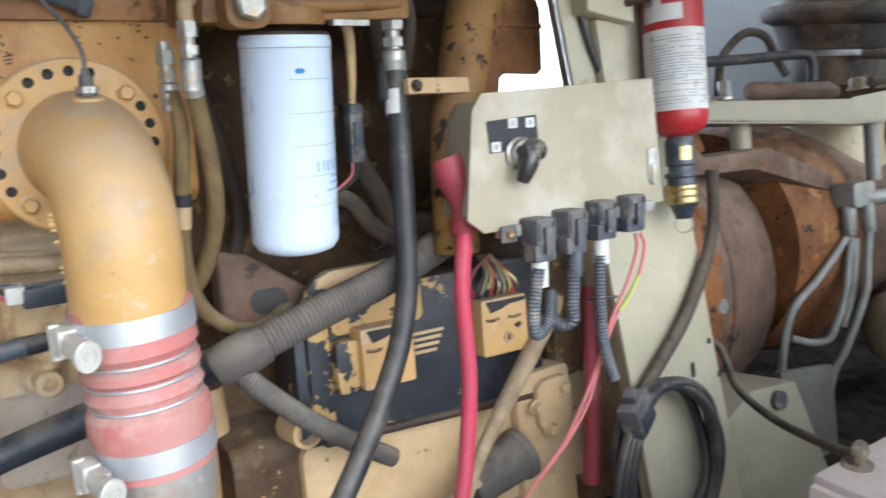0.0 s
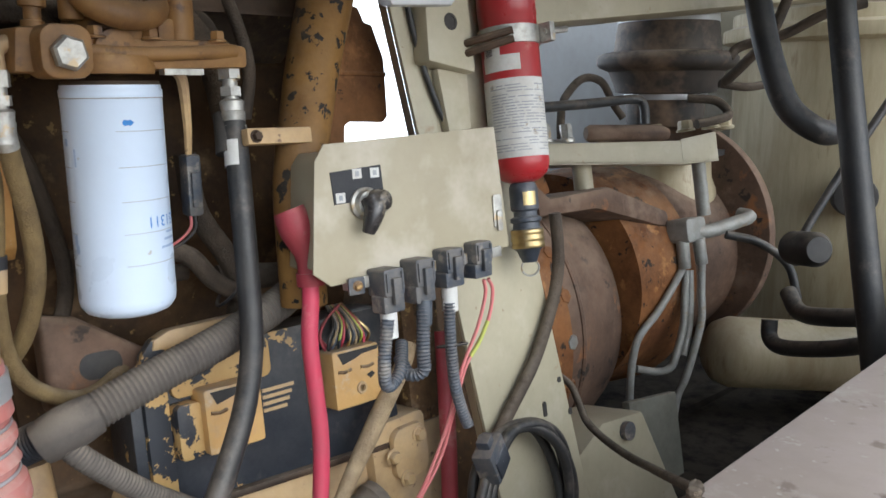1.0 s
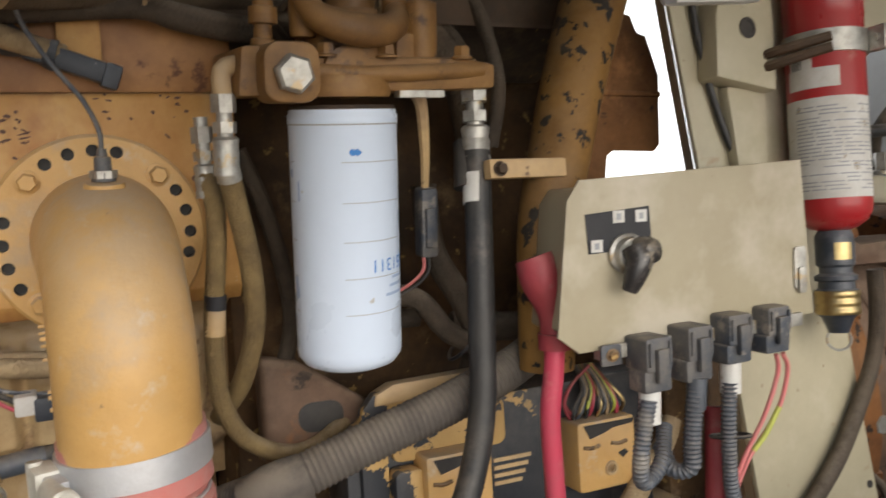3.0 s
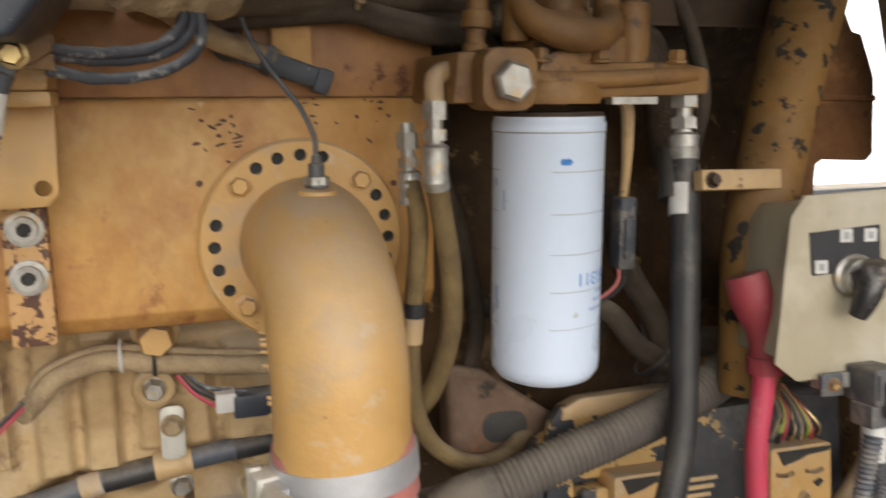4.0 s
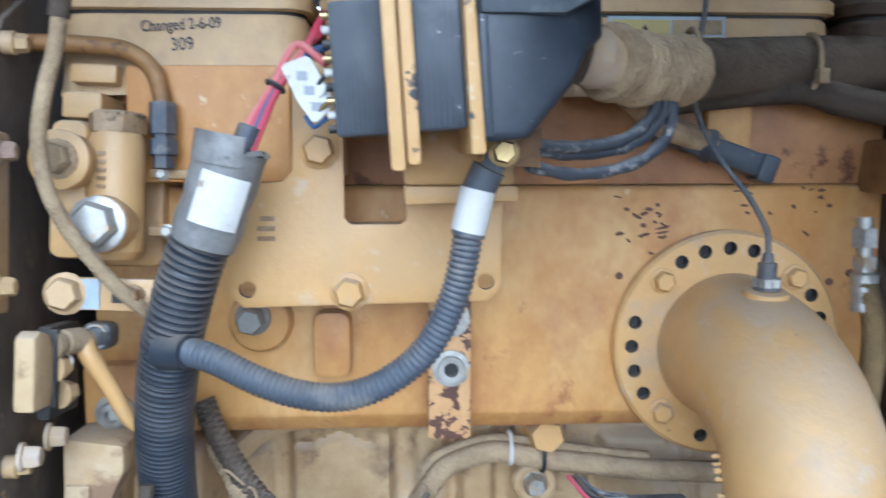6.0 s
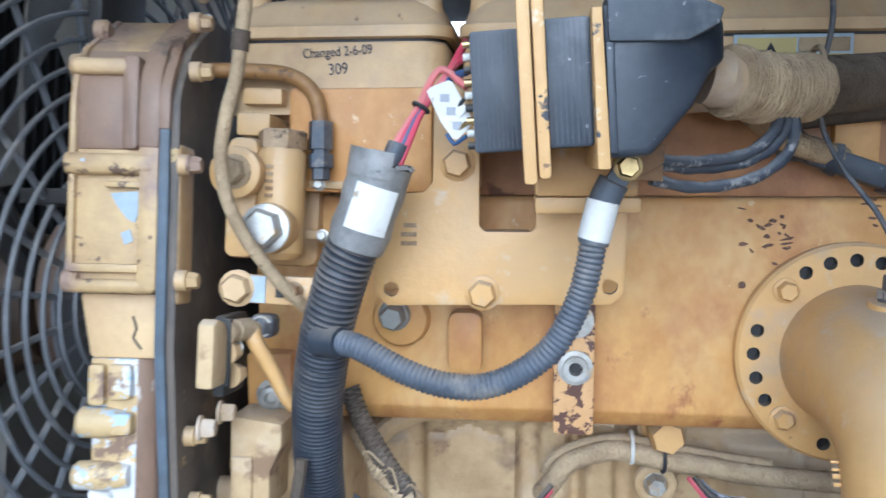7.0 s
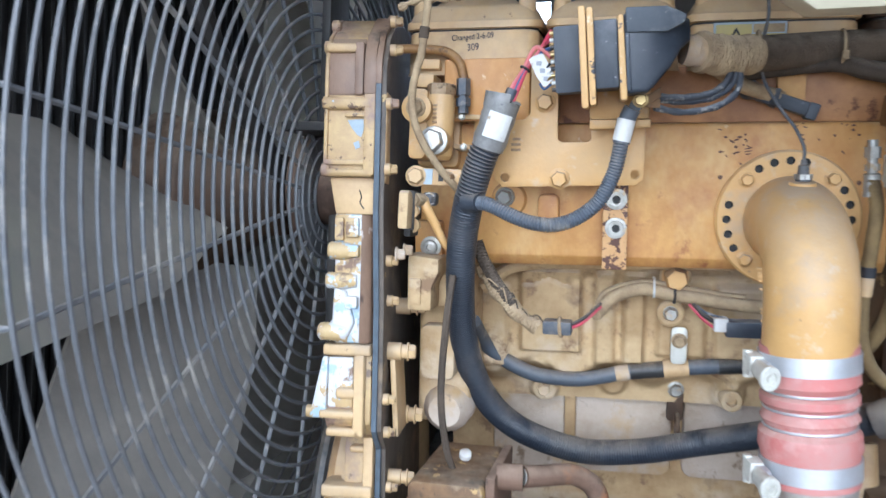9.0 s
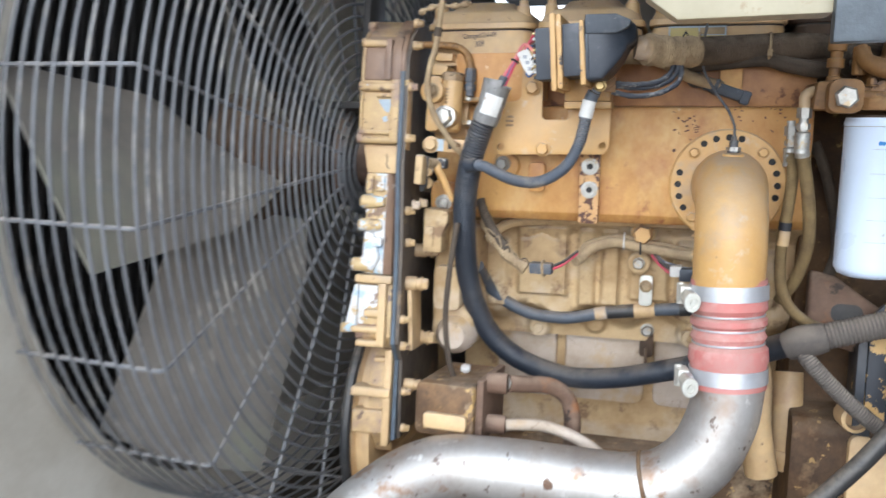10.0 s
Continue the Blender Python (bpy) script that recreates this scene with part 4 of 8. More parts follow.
for y, z, L, r in ((-0.185, 0.985, 0.052, 0.013), (-0.11, 1.045, 0.056, 0.013), (-0.15, 0.79, 0.05, 0.012), (-0.10, 0.875, 0.055, 0.014)):
    b = part("stud", Geo().lathe((-0.54, y, z), (1, 0, 0), [(0, r), (L * 0.55, r), (L * 0.57, r * 0.8), (L * 0.75, r * 0.8)], 16), YELLOW, timing, "spacer with nut")
    part("nut", Geo().bolt((-0.54 + L * 0.75, y, z), (1, 0, 0), r * 0.85, L * 0.25), YELLOW, b)
part("side_rib", Geo().prism([(-0.533, 0.985), (-0.523, 0.985), (-0.512, 0.86), (-0.522, 0.86)], -0.19, -0.10), YELLOW, timing, bevel=0.003)
seat((-0.505, -0.093, 1.05), (-0.032, 0.117, -0.002), 1.085, (-3.0, 1.0, -2.0))
# castings behind the plate
g = Geo().box((-0.538, -0.09, 0.86), (-0.455, 0.10, 1.098))
part("front_boss", g, DUSTY, block, bevel=0.012, seg=3)
part("front_boss", Geo().prism(rounded(-0.53, -0.475, 0.935, 1.02, 0.012), -0.115, -0.08), DUSTY, block, bevel=0.006)
part("front_boss", Geo().prism(rounded(-0.535, -0.47, 1.05, 1.10, 0.01), -0.12, -0.07), DUSTY, block, bevel=0.006)
part("front_boss", Geo().lathe((-0.49, -0.06, 0.885), (0, -1, 0), [(0, 0.04), (0.03, 0.038), (0.05, 0.025)], 16), PALE, block)
# dark colour here stands for the shadow behind the sensor
part("front_plate", Geo().box((-0.538, -0.06, 1.16), (-0.515, 0.02, 1.44)), GRIME_SHADE, timing, bevel=0.003)
seat((-0.445, -0.039, 0.737), (-0.008, -0.034, 0.015), 0.996, (-5.1, 0.3, -2.6))
# crank pulley and belt behind the guard
pulley = part("crank_pulley", Geo().lathe((-0.72, 0.16, 0.66), (1, 0, 0), [(0, 0.24), (0.01, 0.262), (0.03, 0.262), (0.034, 0.245), (0.05, 0.245), (0.054, 0.262), (0.07, 0.262), (0.074, 0.20), (0.06, 0.09), (0.08, 0.06)], 48), YELLOW, engine, "dusty yellow crank pulley")
part("belt", Geo().ring((-0.70, 0.16, 0.66), (1, 0, 0), 0.268, 0.011, 64, 8), RUBBER, pulley)
part("shaft", Geo().lathe((-0.80, 0.09, 1.225), (1, 0, 0), [(0, 0.10), (0.03, 0.10), (0.035, 0.06), (0.16, 0.058), (0.16, 0.0)], 32), RUST, engine, "rusty fan drive shaft")
# oil pump by the front foot
pump = part("oil_pump", Geo().prism(rounded(-0.535, -0.42, 0.70, 0.80, 0.012), -0.155, 0.05), BROWN, engine, "grimy gear pump", bevel=0.006)
part("pad", Geo().prism(rounded(-0.515, -0.43, 0.715, 0.745, 0.008), -0.166, -0.15), YELLOW, pump, bevel=0.004)
part("plate", Geo().box((-0.42, -0.14, 0.69), (-0.405, 0.03, 0.81)), RUST, pump, bevel=0.004)
part("port", Geo().cyl((-0.41, -0.10, 0.80), (-0.37, -0.095, 0.80), 0.02), RUST, pump, bevel=0.003)
part("port", Geo().cyl((-0.41, -0.10, 0.72), (-0.37, -0.095, 0.72), 0.018), RUST, pump, bevel=0.003)
seat()
# oil pan
part("oil_pan", Geo().box((-0.55, 0.16, 0.36), (0.9, 0.85, 0.60)), BROWN, engine, "oily brown sump", bevel=0.02)

seat((-0.797, 0.032, 1.222), (-0.006, 0.074, 0.004), 1.02, (-7.3, 0.7, -3.4))

# ---- fan and its wire guard ----
FC = V((0.0, 0.03, 1.215))
GX, GR, GS = -0.75, 0.735, -1.02
guard = thing("fan_guard", "grey welded wire guard round the cooling fan", "fan guard", (-0.9, 0.03, 0.45))
for i in range(28):
    R = 0.055 + i * (GR - 0.055) / 27
    part("ring_wire", Geo().ring((GX, FC.y, FC.z), (1, 0, 0), R, 0.0030, 120, 6), GUARD, guard)
for i in range(9):
    part("rim_wire", Geo().ring((GX - 0.028 * (i + 1), FC.y, FC.z), (1, 0, 0), GR + 0.003, 0.0030, 120, 6), GUARD, guard)
for i in range(21):
    a = radians(185.4 + i * 360 / 21)
    d = V((0, math.cos(a), -math.sin(a)))
    c = V((GX - 0.004, FC.y, FC.z))
    part("spoke", Geo().tube([c + d * 0.05, c + d * (GR - 0.006), c + d * GR + V((-0.006, 0, 0)), c + d * GR + V((GS - GX, 0, 0))], 0.0036, 6, smooth=False), GUARD, guard)
part("hub_plate", Geo().lathe((GX - 0.006, FC.y, FC.z), (1, 0, 0), [(0, 0.11), (0.004, 0.11), (0.004, 0.06), (0, 0.06)], 40, caps=False), GUARD, guard)

shroud = thing("fan_shroud", "dusty olive beige sheet metal shroud with a round opening", "shroud", (-1.05, 0.03, 0.36), kind="structure")
n, g = 72, Geo()
rim, vs, fs = 0.695, [], []
for i in range(n):
    a = 2 * math.pi * i / n
    c, s = math.cos(a), math.sin(a)
    k = 1 / max(abs(c), abs(s))
    vs += [(-1.03, FC.y + rim * c, FC.z + rim * s), (-1.03, FC.y + 0.93 * min(k, 1.25) * c, FC.z + 0.93 * min(k, 1.25) * s), (-1.20, FC.y + (rim - 0.02) * c, FC.z + (rim - 0.02) * s)]
for i in range(n):
    j = (i + 1) % n
    fs += [(3 * i, 3 * j, 3 * j + 1, 3 * i + 1), (3 * i, 3 * i + 2, 3 * j + 2, 3 * j)]
part("plate", g.add(vs, fs), SHROUD, shroud)
part("post", Geo().box((-1.16, -0.98, 0.2), (-1.02, -0.90, 2.02)), CREAM, shroud, "cream corner post", bevel=0.008)
core = thing("radiator", "dark finned radiator core behind the fan", "radiator", (-1.3, 0.03, 0.36))
part("core", Geo().box((-1.40, -0.85, 0.42), (-1.33, 1.0, 2.0)), DARK, core)
for i in range(60):
    y = -0.84 + i * 0.0305
    part("fin", Geo().box((-1.33, y, 0.44), (-1.315, y + 0.008, 1.98)), DARK, core)

fan = thing("cooling_fan", "dusty grey-brown cooling fan with broad pitched blades, at rest", "fan", (-0.95, 0.03, 1.215))
part("hub", Geo().lathe((-1.06, FC.y, FC.z), (1, 0, 0), [(0, 0.15), (0.10, 0.15), (0.13, 0.12), (0.20, 0.075), (0.24, 0.07)], 40), DARK_BROWN, fan, bevel=0.004)


def blade(a0):
    """One broad twisted blade of the fan; a0: degrees."""
    g, rows, cols = Geo(), 8, 9
    vs = []
    for side in (0.0, 0.006):
        for i in range(rows + 1):
            r = 0.13 + i * 0.548 / rows
            w = 0.30 + 0.06 * i / rows
            pitch = radians(42 - 14 * i / rows)
            for j in range(cols + 1):
                s = (j / cols - 0.5) * w
                a = radians(a0) + s * math.cos(pitch) / max(r, 0.3)
                x = -0.97 + s * math.sin(pitch) + side - 0.05 * (s / w) ** 2
                vs.append((x, FC.y + r * math.cos(a), FC.z + r * math.sin(a)))
    n = (rows + 1) * (cols + 1)
    fs = []
    for i in range(rows):
        for j in range(cols):
            q = i * (cols + 1) + j
            fs += [(q, q + 1, q + cols + 2, q + cols + 1), (q + n, q + cols + 1 + n, q + cols + 2 + n, q + 1 + n)]
    edge = [j for j in range(cols + 1)] + [i * (cols + 1) + cols for i in range(1, rows + 1)] + [rows * (cols + 1) + j for j in range(cols - 1, -1, -1)] + [i * (cols + 1) for i in range(rows - 1, 0, -1)]
    for a, b in zip(edge, edge[1:] + edge[:1]):
        fs.append((a, a + n, b + n, b))
    part("blade", g.add(vs, fs), FAN, fan)


for i in range(6):
    blade(186 + i * 60)
strut = thing("fan_bracket", "grey steel stays that carry the fan drive behind the guard", "bracket", (-0.85, 0.0, 0.36))
part("stay", Geo().tube([(-0.86, -0.52, 1.80), (-0.84, -0.20, 1.42), (-0.82, -0.02, 1.25)], 0.018, 8, smooth=False), DARK, strut)
part("stay", Geo().box((-0.715, -0.10, 1.33), (-0.70, -0.02, 1.75)), DARK, strut, bevel=0.003)
part("foot", Geo().box((-0.78, -0.10, 1.315), (-0.70, 0.10, 1.33)), DARK, strut, bevel=0.003)
part("bolt", Geo().bolt((-0.70, -0.075, 1.455), (1, 0, 0), 0.012, 0.012), ZINC, strut)
part("stay", Geo().box((-0.735, 0.0, 0.70), (-0.72, 0.10, 1.20)), DARK, strut, bevel=0.003)

seat()

# ---- intake elbow, hose coupler and alloy pipe ----
elbow = thing("intake_elbow", "smooth yellow painted intake elbow bolted to a drilled round flange", "pipe", (0.0, 0.0, 1.02))
holes = [46 + 90 * i - k for i in range(4) for k in (15.5, 30.5, 45.5, 60)]
flange = part("flange", Geo().lathe((0, 0.017, 1.20), (0, -1, 0), [(0, 0.104), (0.010, 0.104), (0.013, 0.101), (0.013, 0.05)], 64), YELLOW_CLEAN, elbow, "round flange with drilled holes")
drill(flange, [(V((0.088 * math.cos(radians(a)), 0.0042, 1.20 + 0.088 * math.sin(radians(a)))), 0.0062) for a in holes], (0, -1, 0), 0.009, DARK)
for a in (46, 136, 226, 316):
    c = V((0.0855 * math.cos(radians(a)), 0.004, 1.20 + 0.0855 * math.sin(radians(a))))
    part("bolt", Geo().bolt(c, (0, -1, 0), 0.0095, 0.009), YELLOW_CLEAN, flange)
PA = -0.135
pts = [(0.003, 0.01, 1.198), (0.003, -0.03, 1.198), (0.002, -0.082, 1.19), (0.002, -0.126, 1.165), (0.002, -0.149, 1.12), (0.002, -0.154, 1.07), (0.002, -0.154, 1.03)]
g = Geo().tube(pts, lambda t: 0.0595 if t > 0.45 else 0.068 - (t / 0.45) * 0.0085, 40, step=0.008)
part("bend", g, YELLOW_CLEAN, elbow)
random.seed(12)
g = Geo()
for i in range(15):
    a = 1.078 + i * 0.0052
    q = ease(1.06, 1.165, a)
    w = random.uniform(0.0006, 0.0014)
    if random.random() < 0.25:
        continue
    g.box((-0.0592 - 0.004 * q, -0.148 + 0.026 * q * q - w, a), (-0.054, -0.148 + 0.026 * q * q + w, a + random.uniform(0.002, 0.004)))
tagged(part("raised_marks", g, YELLOW_CLEAN, elbow, bevel=0.0005), "column of small raised casting marks", kind="stuff")
boss = part("boss", Geo().cyl((0.003, -0.058, 1.236), (0.003, -0.062, 1.262), 0.02, 0.018), YELLOW_CLEAN, elbow, bevel=0.003)

sensor = thing("temperature_sensor", "grey sensor with a thin lead on the intake elbow", "sensor", (0.003, -0.062, 1.26))
part("body", Geo().lathe((0.003, -0.062, 1.262), (0, 0, 1), [(0, 0.011), (0.008, 0.011), (0.009, 0.008), (0.022, 0.0075), (0.023, 0.005), (0.03, 0.004)], 12), GREY_PLASTIC, sensor)
part("nut", Geo().lathe((0.003, -0.062, 1.265), (0, 0, 1), [(0, 0.0125), (0.007, 0.0125)], 6), ZINC, sensor)
part("lead", Geo().tube([(0.003, -0.062, 1.292), (0.002, -0.060, 1.31), (-0.008, -0.05, 1.335), (-0.02, -0.045, 1.352), (-0.036, -0.04, 1.375), (-0.055, -0.045, 1.41), (-0.058, -0.05, 1.45), (-0.052, -0.05, 1.50), (-0.06, -0.04, 1.56)], 0.0024, 6), GREY_PLASTIC, sensor)

seat((0.012, -0.135, 1.035), (-0.009, -0.014, 0.014), (0.935, 0.935, 1.145), (-9.0, -1.5, -1.0))
coupler = thing("hose_coupler", "faded red ribbed silicone hose coupler with two band clamps", "hose", (0.012, PA, 0.88))
low_c = V((0.016, PA + 0.012, 0.875))
top_c = V((0.012, PA, 1.035))
ax = (top_c - low_c).normalized()
prof = [(d, r * 1.02) for d, r in ((0, 0.060), (0.001, 0.066), (0.035, 0.066), (0.043, 0.0695), (0.060, 0.068), (0.066, 0.0605), (0.070, 0.0605), (0.077, 0.066), (0.083, 0.0625), (0.087, 0.0605), (0.092, 0.0605), (0.096, 0.066), (0.104, 0.066), (0.108, 0.0605), (0.112, 0.0605), (0.119, 0.067), (0.13, 0.066), (0.163, 0.0655), (0.164, 0.060))]
part("sleeve", Geo().lathe(low_c, ax, prof, 48), SILICONE, coupler, "ribbed red silicone sleeve")
for d in (0.068, 0.0895, 0.110):
    part("wire_ring", Geo().ring(low_c + ax * d, ax, 0.0632, 0.0016, 64, 6), STEEL, coupler)


def band_clamp(d):
    c = low_c + ax * d
    b = part("band_clamp", Geo().lathe(c, ax, [(-0.011, 0.0675), (-0.011, 0.0695), (0.011, 0.0695), (0.011, 0.0675)], 56), STEEL, coupler, "bright steel band clamp")
    tr, cap = V((-0.066, -0.150, c.z - 0.006)), V((-0.046, -0.216, c.z - 0.021))
    d = (cap - tr).normalized()
    part("trunnion", Geo().box((-0.011, -0.013, -0.013), (0.010, 0.012, 0.013), Matrix.Translation(tr) @ d.to_track_quat("Y", "Z").to_matrix().to_4x4()), PALE_ZINC, b, bevel=0.003)
    part("pivot", Geo().cyl(tr + V((-0.006, 0.006, 0.016)), tr + V((-0.006, 0.006, -0.016)), 0.007), PALE_ZINC, b)
    part("strap_end", Geo().box((-0.013, 0.01, -0.010), (0.004, 0.03, 0.010), Matrix.Translation(tr) @ d.to_track_quat("Y", "Z").to_matrix().to_4x4()), STEEL, b, bevel=0.002)
    part("screw", Geo().lathe(tr + d * 0.010, d, [(0, 0.0075), (0.006, 0.0075), (0.007, 0.0105), (0.036, 0.0115), (0.037, 0.0145), (0.044, 0.0150), (0.046, 0.0135), (0.046, 0.0085), (0.043, 0.008), (0.043, 0.0045), (0.046, 0.004)], 20), PALE_ZINC, b, "pale zinc screw with a round head")


band_clamp(0.020)
band_clamp(0.144)

seat((-0.27, -0.203, 0.638), (-0.011, -0.043, 0.032), 0.989, (-2.4, 2.1, -1.9))
alloy = thing("charge_air_pipe", "grime stained alloy pipe bending from the red coupler", "pipe", (-0.2, PA, 0.66))
pts = [(0.016, PA + 0.012, 0.856), (0.015, PA + 0.011, 0.83), (0.010, PA + 0.008, 0.79), (-0.015, PA, 0.725), (-0.065, PA - 0.01, 0.675), (-0.13, PA - 0.015, 0.652), (-0.22, PA - 0.02, 0.648),
       (-0.36, PA - 0.035, 0.648), (-0.48, PA - 0.06, 0.64), (-0.56, PA - 0.12, 0.60), (-0.62, PA - 0.20, 0.54), (-0.66, PA - 0.30, 0.46), (-0.68, PA - 0.36, 0.36)]
part("pipe", Geo().tube(pts, 0.0600, 40, step=0.012), ALLOY, alloy)
part("weld_seam", Geo().ring((-0.105, PA - 0.014, 0.657), (0.94, 0.1, 0.3), 0.0595, 0.0042, 40, 8), BROWN, alloy, "grimy weld seam")
part("drain_plug", Geo().bolt((-0.27, PA - 0.083, 0.655), (0, -1, 0), 0.008, 0.004), RUST, alloy)

seat()

# ---- fuel filter, its header and the hoses beside it ----
FX, FY = 0.233, -0.075
filt = thing("fuel_filter", "white spin-on fuel filter canister with pale blue print", "filter", (FX, FY, 1.055))
tilt = V((0.0, 0.0, 1)).normalized()
prof = [(0, 0.028), (0.0, 0.040), (0.004, 0.049), (0.012, 0.0545), (0.02, 0.0555), (0.252, 0.0555), (0.254, 0.0563), (0.262, 0.0563), (0.264, 0.0548), (0.268, 0.0545)]
can = part("canister", Geo().lathe((FX, FY, 1.057), tilt, prof, 56), WHITE, filt)
part("seam", Geo().ring((FX, FY, 1.057 + 0.2535), tilt, 0.0560, 0.0007, 56, 6), GREY_INK, can)
part("gasket", Geo().lathe((FX, FY, 1.325), tilt, [(0, 0.0535), (0.004, 0.0535)], 40), DARK_BROWN, filt, "thin dark gasket")


def on_can(z, a0, a1, h, mat, name, r=0.0557):
    """A strip of print wrapped round the canister, from angle a0 to a1 in degrees."""
    n = max(3, int(abs(a1 - a0) / 5))
    vs = []
    for i in range(n + 1):
        a = radians(a0 + (a1 - a0) * i / n)
        for dz in (-h / 2, h / 2):
            vs.append((FX + r * math.cos(a), FY + r * math.sin(a), z + dz))
    part(name, Geo().add(vs, [(2 * i, 2 * i + 2, 2 * i + 3, 2 * i + 1) for i in range(n)]), mat, can)


for z in (1.274, 1.234, 1.195, 1.158, 1.121):
    on_can(z, -112, -40, 0.0007, GREY_INK, "print_line")
    on_can(z, -200, -172, 0.0007, GREY_INK, "print_line")
g = Geo()
vs = []
for u, w in ((0.007, 0), (0.002, 0.004), (0.001, 0.0025), (-0.004, 0.0035), (-0.006, 0.001), (-0.006, -0.001), (-0.004, -0.0035), (0.001, -0.0025), (0.002, -0.004)):
    a = radians(-98) + u / 0.0557
    vs.append((FX + 0.0558 * math.cos(a), FY + 0.0558 * math.sin(a), 1.2835 + w))
part("arrow_mark", g.add(vs, [tuple(range(len(vs)))]), BLUE_INK, can)


def can_text(text, a_mid, z, size, mat):
    """Upside-down lettering wrapped round the canister."""
    cu = bpy.data.curves.new("print", "FONT")
    cu.body, cu.size, cu.align_x, cu.align_y = text, size, "CENTER", "CENTER"
    tmp = bpy.data.objects.new("print", cu)
    me = bpy.data.meshes.new_from_object(tmp)
    bpy.data.objects.remove(tmp)
    bm = bmesh.new()
    bm.from_mesh(me)
    bmesh.ops.subdivide_edges(bm, edges=bm.edges, cuts=1)
    for v in bm.verts:
        a = radians(a_mid) - v.co.x / 0.0558
        v.co = V((FX + 0.0559 * math.cos(a), FY + 0.0559 * math.sin(a), z - v.co.y))
    part("print", bm, mat, can)


can_text("551311", -56, 1.170, 0.0185, BLUE_INK)
for z, a0, a1 in ((1.155, -55, -35), (1.147, -60, -35), (1.138, -66, -35)):
    on_can(z, a0, a1, 0.003, PALE_INK, "print_bar")
for z, a0, a1, h in ((1.262, -184, -177, 0.008), (1.15, -182, -174, 0.014), (1.14, -180, -172, 0.010), (1.245, -166, -163, 0.02)):
    on_can(z, a0, a1, h, PALE_INK, "print_bar")

seat(shift=(-0.005, -0.004, 0.009))
header = thing("filter_header", "grimy orange-brown cast filter head with bolts and fittings", "filter head", (0.25, -0.06, 1.33))
g = Geo().prism([(0.125, 1.328), (0.40, 1.336), (0.40, 1.362), (0.36, 1.368), (0.20, 1.366), (0.19, 1.378), (0.13, 1.375)], -0.105, 0.03)
body = part("casting", g, HEADER, header, bevel=0.006)
part("face", Geo().prism(rounded(0.143, 0.197, 1.322, 1.378, 0.016), -0.133, -0.08), HEADER, body, bevel=0.005)
part("plug", Geo().bolt((0.169, -0.133, 1.348), (0, -1, 0), 0.0185, 0.012, False), ZINC, header, "zinc plated hex plug")
part("neck", Geo().lathe((FX, FY, 1.328), (0, 0, 1), [(0, 0.052), (0.008, 0.054), (0.02, 0.05)], 36), HEADER, body)
part("lug", Geo().cyl((FX, -0.11, 1.352), (FX, -0.09, 1.352), 0.026), HEADER, body, bevel=0.004)
part("post", Geo().cyl((0.325, -0.075, 1.34), (0.325, -0.075, 1.425), 0.0185), HEADER, header, bevel=0.003)
part("nipple", Geo().lathe((0.325, -0.075, 1.425), (0, 0, 1), [(0, 0.010), (0.006, 0.010), (0.007, 0.007), (0.02, 0.0075), (0.034, 0.005)], 12), HEADER, header)
part("key", Geo().box((0.292, -0.09, 1.365), (0.312, -0.06, 1.392)), HEADER, body, bevel=0.003)
part("tag", Geo().box((0.285, -0.112, 1.327), (0.335, -0.098, 1.334)), ZINC, header)
part("yoke", Geo().tube([(0.195, -0.085, 1.428), (0.202, -0.105, 1.405), (0.232, -0.118, 1.392), (0.268, -0.112, 1.392), (0.29, -0.095, 1.402), (0.297, -0.075, 1.418)], lambda t: 0.011 + 0.005 * math.sin(math.pi * t), 14), HEADER, header, "curved clamp yoke")
for x, y in ((0.196, -0.084), (0.297, -0.074)):
    part("yoke_lug", Geo().cyl((x, y, 1.385), (x, y, 1.432), 0.013), HEADER, header, bevel=0.003)
part("seat", Geo().lathe((0.25, -0.055, 1.366), (0, 0, 1), [(0, 0.05), (0.02, 0.052), (0.035, 0.045), (0.05, 0.034)], 32), HEADER, header)
part("rib", Geo().tube([(0.195, -0.106, 1.352), (0.26, -0.107, 1.350), (0.33, -0.107, 1.353), (0.385, -0.10, 1.356)], 0.0085, 10), HEADER, body)
for x in (0.212, 0.275, 0.36):
    part("cap_screw", Geo().bolt((x, -0.104, 1.366), (0, 0, 1), 0.009, 0.011), HEADER, body)
part("riser", Geo().tube([(0.256, -0.045, 1.39), (0.262, -0.042, 1.43), (0.285, -0.035, 1.52), (0.31, -0.03, 1.62)], 0.026, 20), HEADER, header, "grimy orange-brown riser pipe")
part("elbow_fitting", Geo().lathe((0.158, -0.075, 1.375), (0.05, 0, 1), [(0, 0.012), (0.008, 0.012), (0.009, 0.009), (0.022, 0.009), (0.023, 0.014), (0.038, 0.014), (0.039, 0.010), (0.05, 0.010), (0.051, 0.015), (0.075, 0.015), (0.08, 0.011)], 14), HEADER, header)
part("coil_tube", Geo().tube([(0.20, -0.02, 1.38), (0.182, -0.02, 1.405), (0.19, -0.02, 1.43), (0.22, -0.01, 1.438), (0.26, 0.0, 1.43)], 0.008, 8), LOOM_DARK, header)


